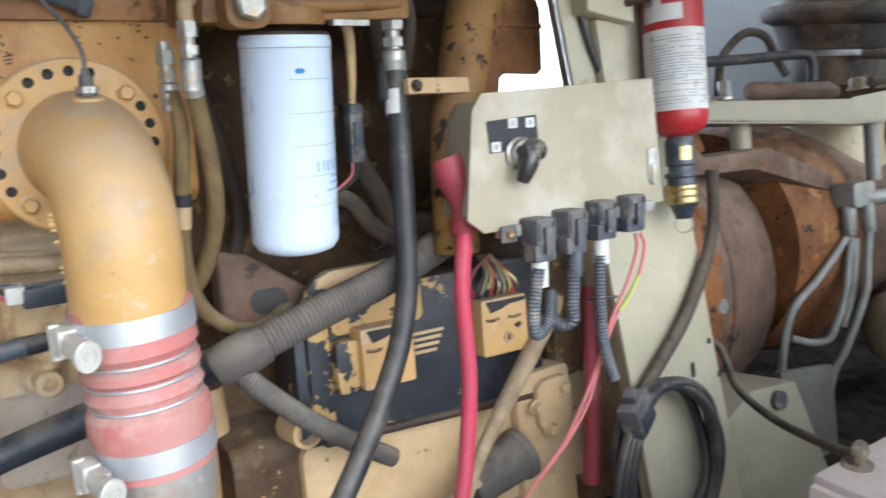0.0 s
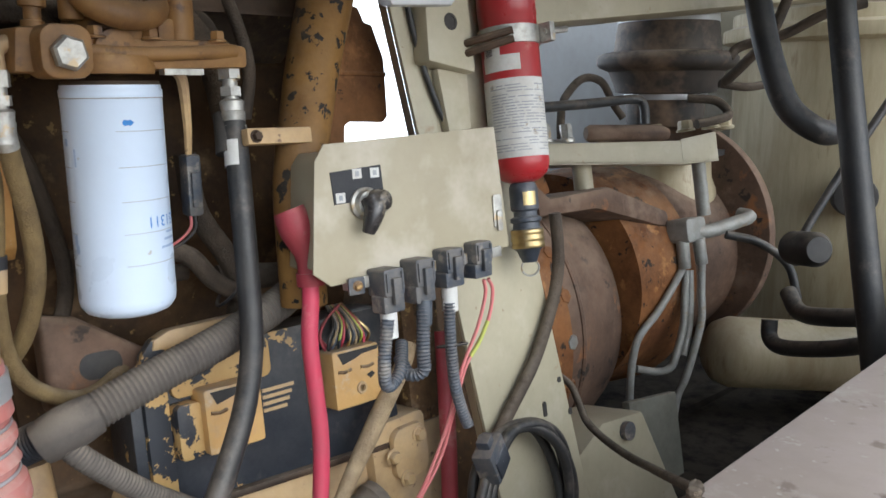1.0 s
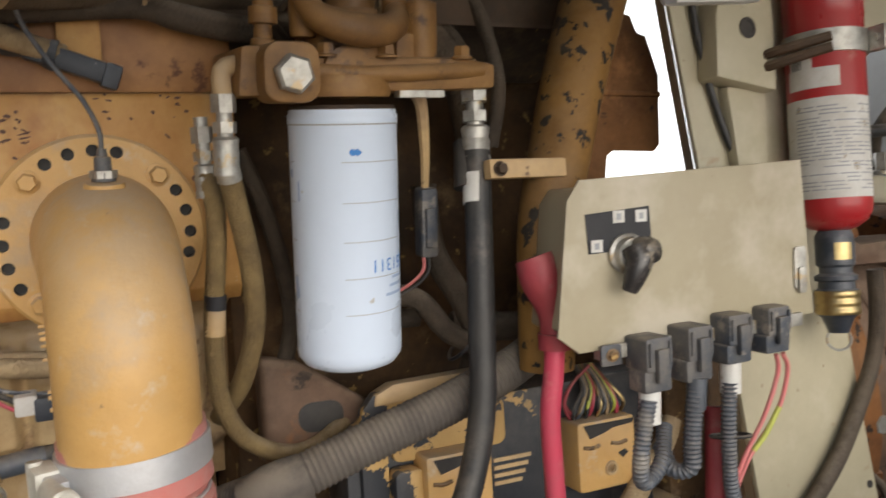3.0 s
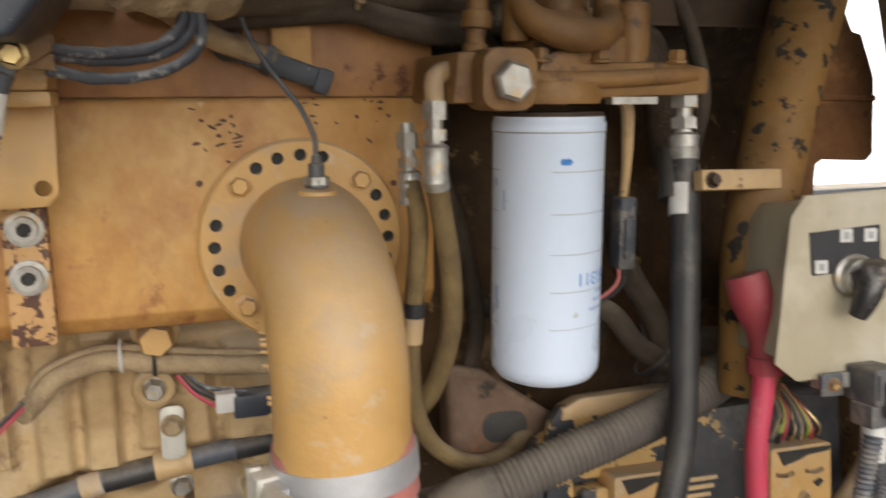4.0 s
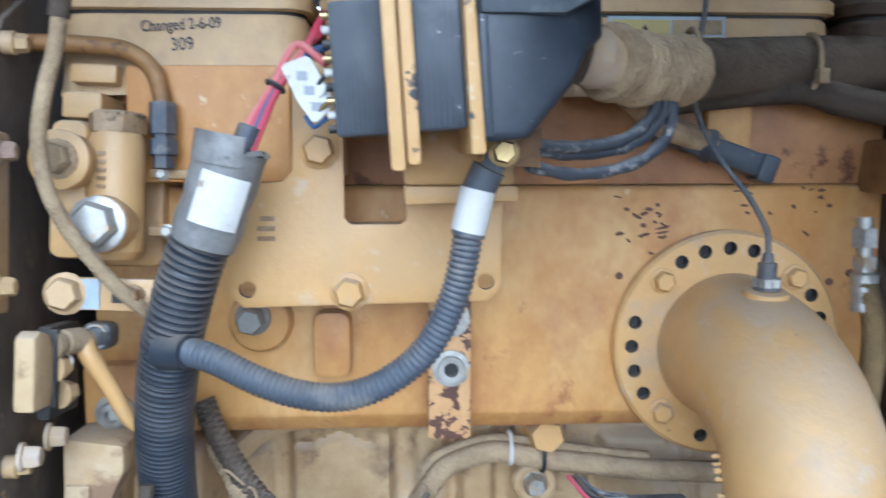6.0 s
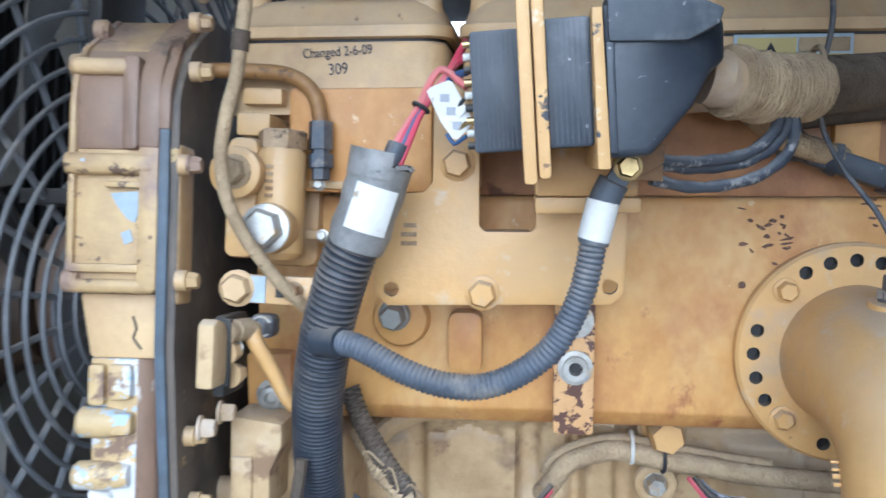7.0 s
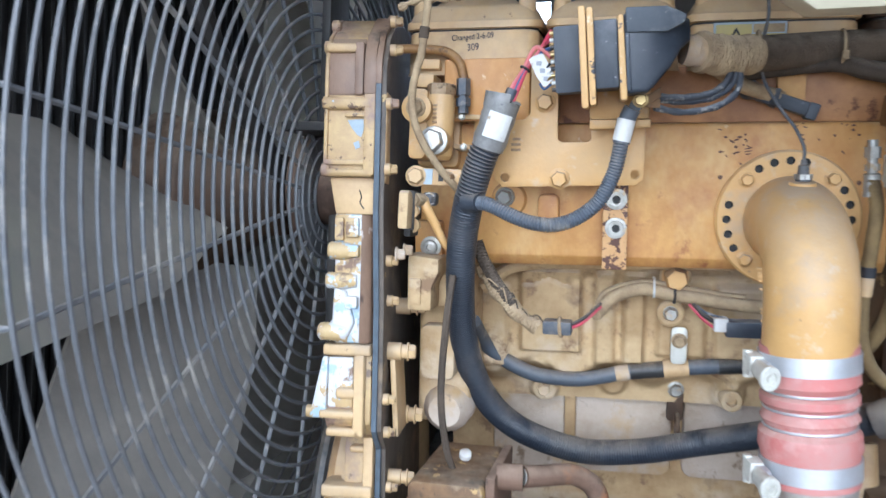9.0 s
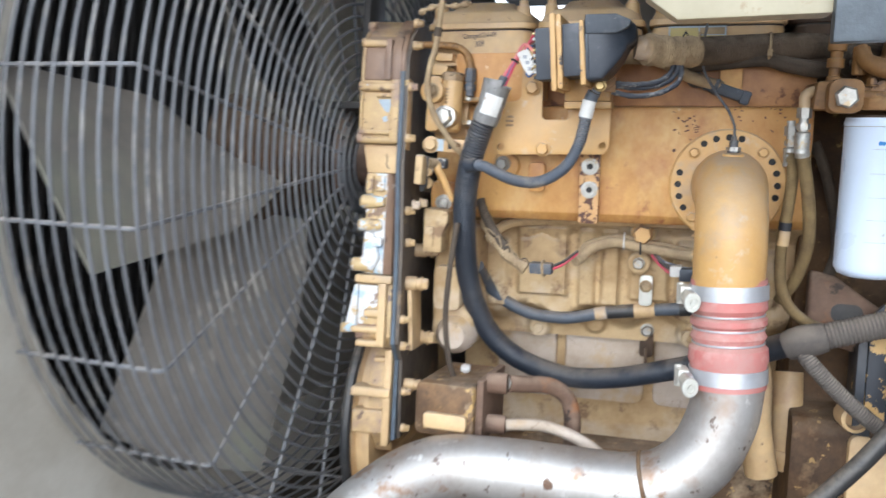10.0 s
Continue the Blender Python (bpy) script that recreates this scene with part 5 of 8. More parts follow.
def crimp_fitting(name, top, bottom, r, label):
    """Hose end: elbow nut, collar and crimped ferrule."""
    t, b = V(top), V(bottom)
    L = (b - t).length
    f = thing(name, label, "fitting", tuple(b), group="hose fittings")
    d = b - t
    part("nut", Geo().lathe(t + d * 0.12, d, [(0, r * 0.95), (L * 0.2, r * 0.95)], 6), ZINC, f)
    part("stem", Geo().lathe(t, d, [(0, r * 0.6), (L * 0.9, r * 0.6)], 14), ZINC, f)
    part("collar", Geo().lathe(t + d * 0.42, d, [(0, r * 0.9), (L * 0.12, r * 0.9)], 6), ZINC, f)
    part("ferrule", Geo().lathe(t + d * 0.58, d, [(0, r * 0.8), (L * 0.03, r), (L * 0.15, r * 0.92), (L * 0.17, r), (L * 0.32, r * 0.92), (L * 0.34, r), (L * 0.42, r)], 18), ZINC, f)


seat(shift=(-0.008, -0.006, 0.016))
crimp_fitting("hose_fitting", (0.119, -0.08, 1.335), (0.119, -0.08, 1.248), 0.0128, "zinc crimped hose end under a yellow elbow")
seat(shift=(0.0, 0.01, -0.006))
crimp_fitting("hose_fitting", (0.098, -0.045, 1.325), (0.100, -0.05, 1.245), 0.0115, "zinc crimped hose end behind another hose")
seat(shift=(-0.008, -0.006, 0.016))
g = Geo().tube([(0.119, -0.08, 1.322), (0.119, -0.08, 1.345), (0.135, -0.075, 1.352), (0.16, -0.07, 1.352)], 0.0095, 10)
part("elbow", g, YELLOW, header, "small yellow elbow")
ha = solo("braided_hose", Geo().tube([(0.119, -0.08, 1.256), (0.127, -0.07, 1.225), (0.141, -0.06, 1.155), (0.147, -0.04, 1.087), (0.136, -0.015, 1.02), (0.115, 0.02, 0.97)], 0.0108, 24, weave=0.0004, lay=0.0042, strands=7), BRAID, "olive tan braided fuel hose", "hose", "braided fuel hoses")
part("end_collar", Geo().cyl((0.1192, -0.0795, 1.256), (0.122, -0.076, 1.243), 0.0122), ZINC, ha)
seat(shift=(-0.001, 0.011, 0.004))
hb = solo("braided_hose", Geo().tube([(0.100, -0.05, 1.26), (0.106, -0.06, 1.22), (0.102, -0.062, 1.16), (0.097, -0.06, 1.11), (0.097, -0.06, 1.05), (0.104, -0.06, 1.01), (0.125, -0.058, 0.975), (0.165, -0.05, 0.949), (0.205, -0.04, 0.945), (0.26, 0.0, 0.955)], 0.0098, 24, weave=0.0004, lay=0.0042, strands=7), BRAID, "olive braided fuel hose with a black band", "hose", "braided fuel hoses")
part("band", Geo().cyl((0.1005, -0.0615, 1.137), (0.0995, -0.061, 1.122), 0.0112), INK, hb)
part("band", Geo().cyl((0.0995, -0.061, 1.122), (0.0975, -0.06, 1.095), 0.0108), YELLOW, hb, "buff sleeve")

seat((0.38, -0.11, 1.235), (-0.006, 0.002, 0.004), 0.99, (-3.3, -2.0, 0.3))
crimp_fitting("hose_fitting", (0.392, -0.092, 1.36), (0.385, -0.10, 1.262), 0.016, "zinc crimped end of the black fuel hose")
part("elbow", Geo().tube([(0.372, -0.08, 1.355), (0.392, -0.092, 1.362), (0.394, -0.092, 1.348)], 0.014, 12, smooth=False), YELLOW, header)
bh = solo("fuel_hose", Geo().tube([(0.3855, -0.10, 1.275), (0.380, -0.108, 1.23), (0.371, -0.12, 1.175), (0.361, -0.13, 1.07), (0.350, -0.138, 0.99), (0.328, -0.145, 0.925), (0.292, -0.155, 0.865), (0.245, -0.165, 0.80), (0.19, -0.18, 0.74), (0.10, -0.22, 0.67), (0.0, -0.27, 0.62)], 0.0150, 18), RUBBER, "black rubber fuel hose with a white label", "hose")
part("label", Geo().lathe((0.3825, -0.1045, 1.250), V((-0.011, -0.012, -0.055)), [(0, 0.0156), (0.033, 0.0156)], 18, 110, 330, caps=False), PAPER, bh, "white paper label")
solo("hose_sleeve", Geo().tube([(0.386, -0.085, 1.285), (0.376, -0.098, 1.235)], 0.018, 14), RUBBER, "black tape sleeve on the hose end", "sleeve")

seat(shift=(-0.013, -0.016, 0.005))
plug = thing("inline_plug", "grey sealed plug hanging on two wires", "connector", (0.352, -0.03, 1.154))
part("shell", Geo().prism(rounded(0.3425, 0.3625, 1.153, 1.232, 0.004), -0.042, -0.020), GREY_PLASTIC, plug, bevel=0.003)
part("latch", Geo().box((0.346, -0.047, 1.165), (0.358, -0.042, 1.21)), GREY_PLASTIC, plug, bevel=0.002)
part("lead", Geo().tube([(0.352, -0.03, 1.232), (0.348, -0.04, 1.27), (0.338, -0.055, 1.32), (0.33, -0.06, 1.335)], lambda t: 0.0045 + 0.003 * t, 8), YELLOW, plug)
part("lead", Geo().tube([(0.349, -0.03, 1.155), (0.347, -0.03, 1.135), (0.325, -0.02, 1.115), (0.29, 0.0, 1.10)], 0.002, 6), PINK_WIRE, plug)
part("lead", Geo().tube([(0.355, -0.03, 1.155), (0.353, -0.03, 1.132), (0.33, -0.02, 1.112), (0.29, 0.0, 1.096)], 0.002, 6), RUBBER, plug)

seat(shift=(0.003, -0.017, 0.014))

# ---- engine connector, its plate, conduits and looms ----
plate = thing("mounting_plate", "yellow sheet steel bracket plate bolted to the manifold", "bracket", (-0.33, -0.03, 1.235))
out = [(-0.425, 1.236), (-0.228, 1.240), (-0.218, 1.25), (-0.216, 1.335), (-0.294, 1.338), (-0.294, 1.307), (-0.299, 1.303), (-0.338, 1.303), (-0.343, 1.308), (-0.343, 1.43), (-0.382, 1.43), (-0.384, 1.345), (-0.392, 1.337), (-0.432, 1.334), (-0.437, 1.326), (-0.437, 1.248)]
sheet = part("sheet", Geo().prism(out, -0.039, -0.033), YELLOW_CLEAN, plate, bevel=0.0015)
g = Geo().prism([(-0.296, 1.322), (-0.212, 1.324), (-0.212, 1.336), (-0.296, 1.336)], -0.092, -0.033)
part("shelf", g, YELLOW_CLEAN, plate, bevel=0.003)
part("block", Geo().prism(rounded(-0.296, -0.214, 1.336, 1.385, 0.004), -0.088, -0.02), YELLOW_CLEAN, plate, bevel=0.004)
for x, z in ((-0.340, 1.249), (-0.362, 1.362)):
    part("bolt", Geo().bolt((x, -0.039, z), (0, -1, 0), 0.0125, 0.011), YELLOW_CLEAN, plate)
drill(sheet, [(V((x, -0.039, z)), 0.0068) for x, z in ((-0.421, 1.251), (-0.230, 1.256), (-0.421, 1.318))], (0, -1, 0), 0.012, DARK)
for z in (1.306, 1.298, 1.290):
    part("stamping", Geo().box((-0.412 + 0.002 * (z > 1.3), -0.0396, z), (-0.398, -0.0388, z + 0.004)), BROWN, plate)
part("pad", Geo().prism(rounded(-0.52, -0.388, 1.335, 1.43, 0.006), -0.006, 0.034), ORANGE, manifold, "rusty orange pad", bevel=0.003)
part("spacer", Geo().box((-0.34, -0.033, 1.25), (-0.30, 0.016, 1.30)), YELLOW, plate)
part("spacer", Geo().box((-0.38, -0.033, 1.34), (-0.345, 0.036, 1.42)), YELLOW, plate)

seat(shift=(-0.006, 0.009, 0.031))
conn = thing("harness_connector", "large worn black multi-pin connector clamped between yellow plates", "connector", (-0.26, -0.16, 1.335))
part("plug_body", Geo().prism(rounded(-0.334, -0.296, 1.358, 1.447, 0.003), -0.160, -0.09), BLACK_PLASTIC, conn, "black plastic plug body", bevel=0.002)
for i in range(11):
    part("rib", Geo().box((-0.3335 + i * 0.0034, -0.1607, 1.360), (-0.3325 + i * 0.0034, -0.1595, 1.445)), BLACK_PLASTIC, conn)
for x0, x1, z0, z1, y in ((-0.2985, -0.2895, 1.335, 1.462, -0.226), (-0.2885, -0.2800, 1.338, 1.460, -0.222)):
    part("clamp_plate", Geo().prism(rounded(x0, x1, z0, z1, 0.003), y, -0.085), WORN_PLATE, conn, "worn yellow clamp plate", bevel=0.002)
part("socket_body", Geo().prism(rounded(-0.281, -0.250, 1.358, 1.444, 0.003), -0.212, -0.09), BLACK_PLASTIC, conn, bevel=0.002)
for i in range(8):
    part("rib", Geo().box((-0.279 + i * 0.0036, -0.2127, 1.360), (-0.278 + i * 0.0036, -0.2115, 1.442)), BLACK_PLASTIC, conn)
part("clamp_plate", Geo().prism([(-0.250, 1.342), (-0.241, 1.342), (-0.243, 1.447), (-0.250, 1.447)], -0.226, -0.085), WORN_PLATE, conn, "worn yellow clamp plate", bevel=0.002)
g = Geo()
sec = [(-0.243, 1.349, 1.449, -0.222, -0.09), (-0.215, 1.349, 1.451, -0.222, -0.09), (-0.186, 1.380, 1.448, -0.218, -0.095), (-0.172, 1.402, 1.443, -0.208, -0.115), (-0.160, 1.410, 1.437, -0.195, -0.13)]
vs, fs = [], []
for x, z0, z1, y0, y1 in sec:
    vs += [(x, y0, z0), (x, y1, z0), (x, y1, z1), (x, y0, z1)]
for i in range(len(sec) - 1):
    for k in range(4):
        fs.append((4 * i + k, 4 * i + (k + 1) % 4, 4 * i + 4 + (k + 1) % 4, 4 * i + 4 + k))
fs += [(3, 2, 1, 0), (16, 17, 18, 19)]
part("boot", g.add(vs, fs), BLACK_PLASTIC, conn, "scuffed black plastic boot", bevel=0.006, seg=3)
part("boot_lid", Geo().prism([(-0.240, 1.424), (-0.190, 1.421), (-0.170, 1.430), (-0.166, 1.440), (-0.19, 1.452), (-0.240, 1.455)], -0.2265, -0.19), DUSTED_PLASTIC, conn, "boot lid dulled by pale dust", bevel=0.003)
part("rim", Geo().box((-0.2415, -0.2245, 1.352), (-0.236, -0.10, 1.424)), BLACK_PLASTIC, conn, bevel=0.0015)
for i in range(9):
    z = 1.364 + i * 0.0095
    part("pin_seal", Geo().cyl((-0.340, -0.145, z), (-0.333, -0.145, z), 0.0030, n=10), (RUBBER, PAPER, BRASS)[i % 3], conn)

conn.location.x += 0.0035
conn.rotation_euler = (0, radians(-3.5), 0)

seat((-0.085, -0.094, 1.405), (-0.0014, 0.018, 0.011), 0.996, (-4.6, 1.8, -2.0))

# main loom from the connector along the head
loom = thing("main_loom", "thick dusty braided wiring loom along the cylinder head", "wiring loom", (0.1, 0.0, 1.44))
part("cuff", Geo().tube([(-0.168, -0.16, 1.422), (-0.158, -0.157, 1.421), (-0.143, -0.147, 1.419)], lambda t: 0.0205 + 0.002 * math.sin(t * 14), 18), PALE, loom, "pale dusty shrink cuff")
part("wrap", Geo().tube([(-0.150, -0.152, 1.420), (-0.11, -0.12, 1.420), (-0.072, -0.085, 1.428)], lambda t: 0.026 + 0.0012 * math.sin(t * 23), 40, weave=0.0013, lay=0.0042, strands=3), STRAW, loom, "fibrous rope wrapping")
part("sleeve", Geo().tube([(-0.076, -0.088, 1.427), (-0.04, -0.05, 1.436), (0.02, -0.02, 1.446), (0.10, -0.01, 1.452), (0.22, 0.0, 1.452), (0.34, 0.01, 1.44), (0.42, 0.03, 1.38), (0.46, 0.06, 1.28)], lambda t: 0.025 - 0.004 * t, 40, weave=0.0008, lay=0.0065, strands=10), LOOM, loom, "braided sleeve")
part("branch", Geo().tube([(-0.10, -0.06, 1.405), (-0.03, -0.02, 1.42), (0.05, -0.02, 1.428), (0.09, -0.02, 1.418), (0.16, -0.02, 1.41), (0.24, 0.0, 1.43), (0.30, 0.02, 1.44)], 0.014, 28, weave=0.0006, lay=0.0055, strands=7), LOOM_DARK, loom, "darker loom branch")
part("branch", Geo().tube([(-0.12, -0.10, 1.405), (-0.08, -0.05, 1.390), (-0.05, -0.03, 1.383), (-0.02, -0.015, 1.376)], 0.0105, 24, weave=0.0006, lay=0.0045, strands=6), STRAW, loom)
for p in ((0.055, -0.018, 1.448), (-0.066, -0.075, 1.436), (0.30, -0.005, 1.448)):
    part("cable_tie", Geo().ring(p, (1, 0.4, 0), 0.0275, 0.0028, 28, 6), STRAW, loom)
    part("tie_end", Geo().box((p[0] - 0.004, p[1] - 0.034, p[2] - 0.02), (p[0] + 0.004, p[1] - 0.026, p[2] - 0.008)), STRAW, loom)
leads = (((-0.199, -0.152, 1.360), (-0.165, -0.138, 1.361), (-0.128, -0.125, 1.369), (-0.108, -0.122, 1.386), (-0.105, -0.128, 1.405), (-0.112, -0.130, 1.417)),
         ((-0.199, -0.150, 1.357), (-0.165, -0.130, 1.356), (-0.124, -0.118, 1.364), (-0.101, -0.115, 1.382), (-0.098, -0.122, 1.402), (-0.107, -0.127, 1.416)),
         ((-0.202, -0.156, 1.345), (-0.165, -0.140, 1.341), (-0.122, -0.125, 1.350), (-0.095, -0.115, 1.370), (-0.091, -0.118, 1.394), (-0.102, -0.125, 1.415)))
for pts in leads:
    part("jumper_lead", Geo().tube(pts, lambda t: 0.0046 + 0.0004 * math.sin(40 * t), 12), LEAD, loom, "dusty dark jumper lead")
seat(shift=(-0.026, 0.016, 0.012))
blob = thing("taped_plug", "black taped plug lying against the manifold", "connector", (0.0, -0.015, 1.36))
part("shell", Geo().box((-0.036, -0.011, -0.010), (0.040, 0.011, 0.011), Matrix.Translation((0.006, -0.02, 1.362)) @ Euler((0, radians(19), 0)).to_matrix().to_4x4()), BLACK_PLASTIC, blob, bevel=0.005)
part("cap", Geo().box((0.036, -0.014, -0.013), (0.052, 0.013, 0.012), Matrix.Translation((0.006, -0.02, 1.362)) @ Euler((0, radians(19), 0)).to_matrix().to_4x4()), BLACK_PLASTIC, blob, bevel=0.004)
part("tape", Geo().tube([(-0.05, -0.02, 1.385), (-0.025, -0.02, 1.374), (0.0, -0.022, 1.366)], lambda t: 0.0125 + 0.003 * math.sin(8 * t), 12), BLACK_PLASTIC, blob)

seat(shift=(-0.004, 0.009, 0.026))

# ring terminal and branch conduit
term = thing("ring_terminal", "bolted ring terminal with leads at the connector", "terminal", (-0.215, -0.16, 1.35))
part("bolt", Geo().bolt((-0.222, -0.163, 1.349), (0, -1, 0), 0.0085, 0.008), BRASS, term)
part("lug", Geo().prism([(-0.226, 1.342), (-0.212, 1.342), (-0.196, 1.352), (-0.196, 1.366), (-0.212, 1.356), (-0.226, 1.358)], -0.163, -0.159), BROWN, term, bevel=0.001)
part("lug", Geo().prism([(-0.226, 1.340), (-0.196, 1.338), (-0.196, 1.350), (-0.226, 1.356)], -0.159, -0.155), BROWN, term, bevel=0.001)
part("lug", Geo().box((-0.008, -0.003, -0.045), (0.008, 0.003, 0.008), Matrix.Translation((-0.226, -0.160, 1.345)) @ Euler((0, radians(28), 0)).to_matrix().to_4x4()), GREY_CONDUIT, term, bevel=0.002)

seat()
big = thing("engine_conduit", "thick black corrugated conduit running down and along the engine", "conduit", (-0.3, 0.0, 0.77))
main_pts = [(-0.431, -0.122, 1.325), (-0.446, -0.118, 1.292), (-0.464, -0.107, 1.238), (-0.476, -0.09, 1.189), (-0.484, -0.07, 1.139), (-0.490, -0.04, 1.074), (-0.492, -0.005, 1.005), (-0.483, 0.03, 0.933), (-0.457, 0.065, 0.864), (-0.41, 0.09, 0.813), (-0.346, 0.11, 0.78), (-0.28, 0.122, 0.765), (-0.193, 0.125, 0.772), (-0.098, 0.11, 0.80), (-0.02, 0.06, 0.838), (0.05, 0.0, 0.878), (0.13, -0.08, 0.932)]
part("tube", Geo().tube(main_pts[:4], 0.0222, 20, corr=0.0024, pitch=0.0054), CONDUIT, big, "corrugated tube")
part("tube", Geo().tube(main_pts[2:], 0.0228, 20, corr=0.0009, pitch=0.0046), CONDUIT, big, "finely ribbed lower tube")
part("tape", Geo().tube([(-0.413, -0.122, 1.377), (-0.421, -0.122, 1.352), (-0.436, -0.121, 1.310)], lambda t: 0.0250 + 0.0012 * math.sin(17 * t) - 0.001 * t, 24), GREY_TAPE, big, "grey taped end of the conduit")
part("tape_flap", Geo().wrap((-0.412, -0.122, 1.387), (-0.416, -0.122, 1.366), 0.0262, (-0.6, -1, 0), 60), GREY_TAPE, big, "loose curled edge of the tape")
part("mouth", Geo().lathe((-0.413, -0.122, 1.3765), (0.3, 0, 1), [(0, 0.0235), (0.0015, 0.0225)], 20), DARK, big)
random.seed(31)
for k in range(9):
    a = 2 * math.pi * k / 9
    c = V((-0.4125 + 0.0235 * math.cos(a), -0.122 + 0.0235 * math.sin(a), 1.377 - 0.007 * math.cos(a)))
    h = random.uniform(0.003, 0.010)
    w = V((-math.sin(a), math.cos(a), 0)) * 0.0075
    n = V((math.cos(a), math.sin(a), 0)) * 0.0012
    lip = V((0.3 * h - n.x * 2, -n.y * 2, h))
    g = Geo().add([c - w - n, c + w - n, c + w * 0.5 + lip - n, c - w * 0.7 + lip * 0.8 - n, c - w + n, c + w + n, c + w * 0.5 + lip + n, c - w * 0.7 + lip * 0.8 + n],
                  [(0, 1, 2, 3), (7, 6, 5, 4), (0, 4, 5, 1), (1, 5, 6, 2), (2, 6, 7, 3), (3, 7, 4, 0)])
    part("torn_tape", g, GREY_TAPE, big)
part("label", Geo().wrap((-0.4175, -0.122, 1.361), (-0.4295, -0.1215, 1.326), 0.0268, (0.25, -1, 0), 38), PAPER, big, "shiny white label")
part("branch", Geo().tube([(-0.462, -0.118, 1.233), (-0.432, -0.135, 1.231), (-0.396, -0.145, 1.216), (-0.365, -0.15, 1.207), (-0.335, -0.152, 1.206), (-0.306, -0.152, 1.216), (-0.278, -0.152, 1.239), (-0.260, -0.152, 1.273), (-0.2525, -0.152, 1.301), (-0.2495, -0.152, 1.322)], 0.0108, 14, corr=0.0014, pitch=0.0042), GREY_CONDUIT, big, "grey corrugated branch")
part("branch_cuff", Geo().tube([(-0.466, -0.117, 1.233), (-0.447, -0.129, 1.233)], lambda t: 0.0165 - 0.004 * t, 16), CONDUIT, big)
part("branch_sleeve", Geo().tube([(-0.250, -0.152, 1.318), (-0.243, -0.153, 1.348), (-0.236, -0.155, 1.364)], 0.0116, 14), GREY_CONDUIT, big)
part("label", Geo().wrap((-0.2495, -0.152, 1.321), (-0.2430, -0.1528, 1.350), 0.0123, (-0.1, -1, 0), 85), PAPER, big, "white wire label")
for k, (m, dx) in enumerate(((RED_CABLE, 0), (RED_CABLE, 0.006), (BLUE_WIRE, 0.003), (PINK_WIRE, -0.003))):
    part("wire", Geo().tube([(-0.405 + dx, -0.128, 1.375), (-0.397 + dx, -0.12, 1.397), (-0.386 + dx * 0.5, -0.11, 1.418), (-0.367 + dx, -0.10, 1.443 + 0.008 * (k % 2)), (-0.347, -0.115, 1.472 - 0.012 * k)], 0.0031, 8), m, big)
part("wire_sleeve", Geo().tube([(-0.409, -0.128, 1.368), (-0.400, -0.123, 1.392)], 0.0085, 10), GREY_PLASTIC, big)
part("cable_tie", Geo().ring((-0.384, -0.109, 1.421), (0.5, 0.2, 0.8), 0.0066, 0.0018, 16, 6), INK, big)
tag = part("flag_label", Geo().prism([(-0.377, 1.432), (-0.374, 1.4355), (-0.360, 1.4405), (-0.357, 1.439), (-0.3415, 1.411), (-0.3425, 1.406), (-0.353, 1.3955), (-0.357, 1.396), (-0.366, 1.409)], -0.128, -0.1255), PAPER, big, "creased white flag label")
for z, x in ((1.427, -0.363), (1.417, -0.358), (1.406, -0.353)):
    part("print_bar", Geo().box((x - 0.0035, -0.1288, z - 0.003), (x + 0.0035, -0.1278, z + 0.003)), GREY_INK, tag)
for k, m in enumerate((BLUE_WIRE, BRASS, PAPER, RUBBER)):
    part("wire", Geo().tube([(-0.362 + 0.003 * k, -0.122, 1.400 + 0.004 * k), (-0.356, -0.124, 1.392 + 0.008 * k), (-0.346, -0.13, 1.398 + 0.01 * k)], 0.0018, 6), m, big)
seat((0.26, -0.047, 0.923), (-0.003, -0.045, 0.006), 1.0, (-7.0, 1.2, -0.5))
part("tee", Geo().tube([(0.115, -0.04, 0.916), (0.14, -0.05, 0.928), (0.175, -0.055, 0.94)], lambda t: 0.025 + 0.004 * math.sin(math.pi * t), 18), DUSTY_CONDUIT, big, "mud dusted tee piece")
part("tube", Geo().tube([(0.16, -0.053, 0.936), (0.25, -0.062, 0.967), (0.36, -0.065, 1.000), (0.46, -0.05, 1.035), (0.58, 0.0, 1.09), (0.66, 0.05, 1.13)], 0.0235, 18, corr=0.0017, pitch=0.0064), DUSTY_CONDUIT, big, "mud dusted corrugated tube")
part("branch", Geo().tube([(0.135, -0.055, 0.915), (0.16, -0.06, 0.885), (0.222, -0.055, 0.828), (0.30, -0.04, 0.77), (0.36, -0.03, 0.73)], 0.0145, 14, corr=0.001, pitch=0.005), DUSTY_CONDUIT, big)

seat(shift=(0.006, 0.035, 0.0))
# clip that holds the conduit low on the block
clip = thing("conduit_clip", "zinc strap bolted to the block, holding the conduit", "clip", (-0.14, 0.15, 0.80))
part("strap", Geo().prism(rounded(-0.155, -0.125, 0.80, 0.875, 0.008), 0.172, 0.180), DARK_BROWN, clip, bevel=0.002)
part("loop", Geo().ring((-0.14, 0.12, 0.808), (1, 0, 0), 0.0235, 0.0035, 24, 6), DARK_BROWN, clip)
part("bolt", Geo().bolt((-0.14, 0.172, 0.862), (0, -1, 0), 0.012, 0.012), ZINC, clip)

seat((-0.29, 0.0, 1.05), (0.0, 0.015, 0.008), 1.0, (0.0, 0.0, -4.0))
# loom above the crankcase ledge
loom2 = thing("block_loom", "dusty braided loom tied below the manifold", "wiring loom", (-0.2, 0.05, 1.05))
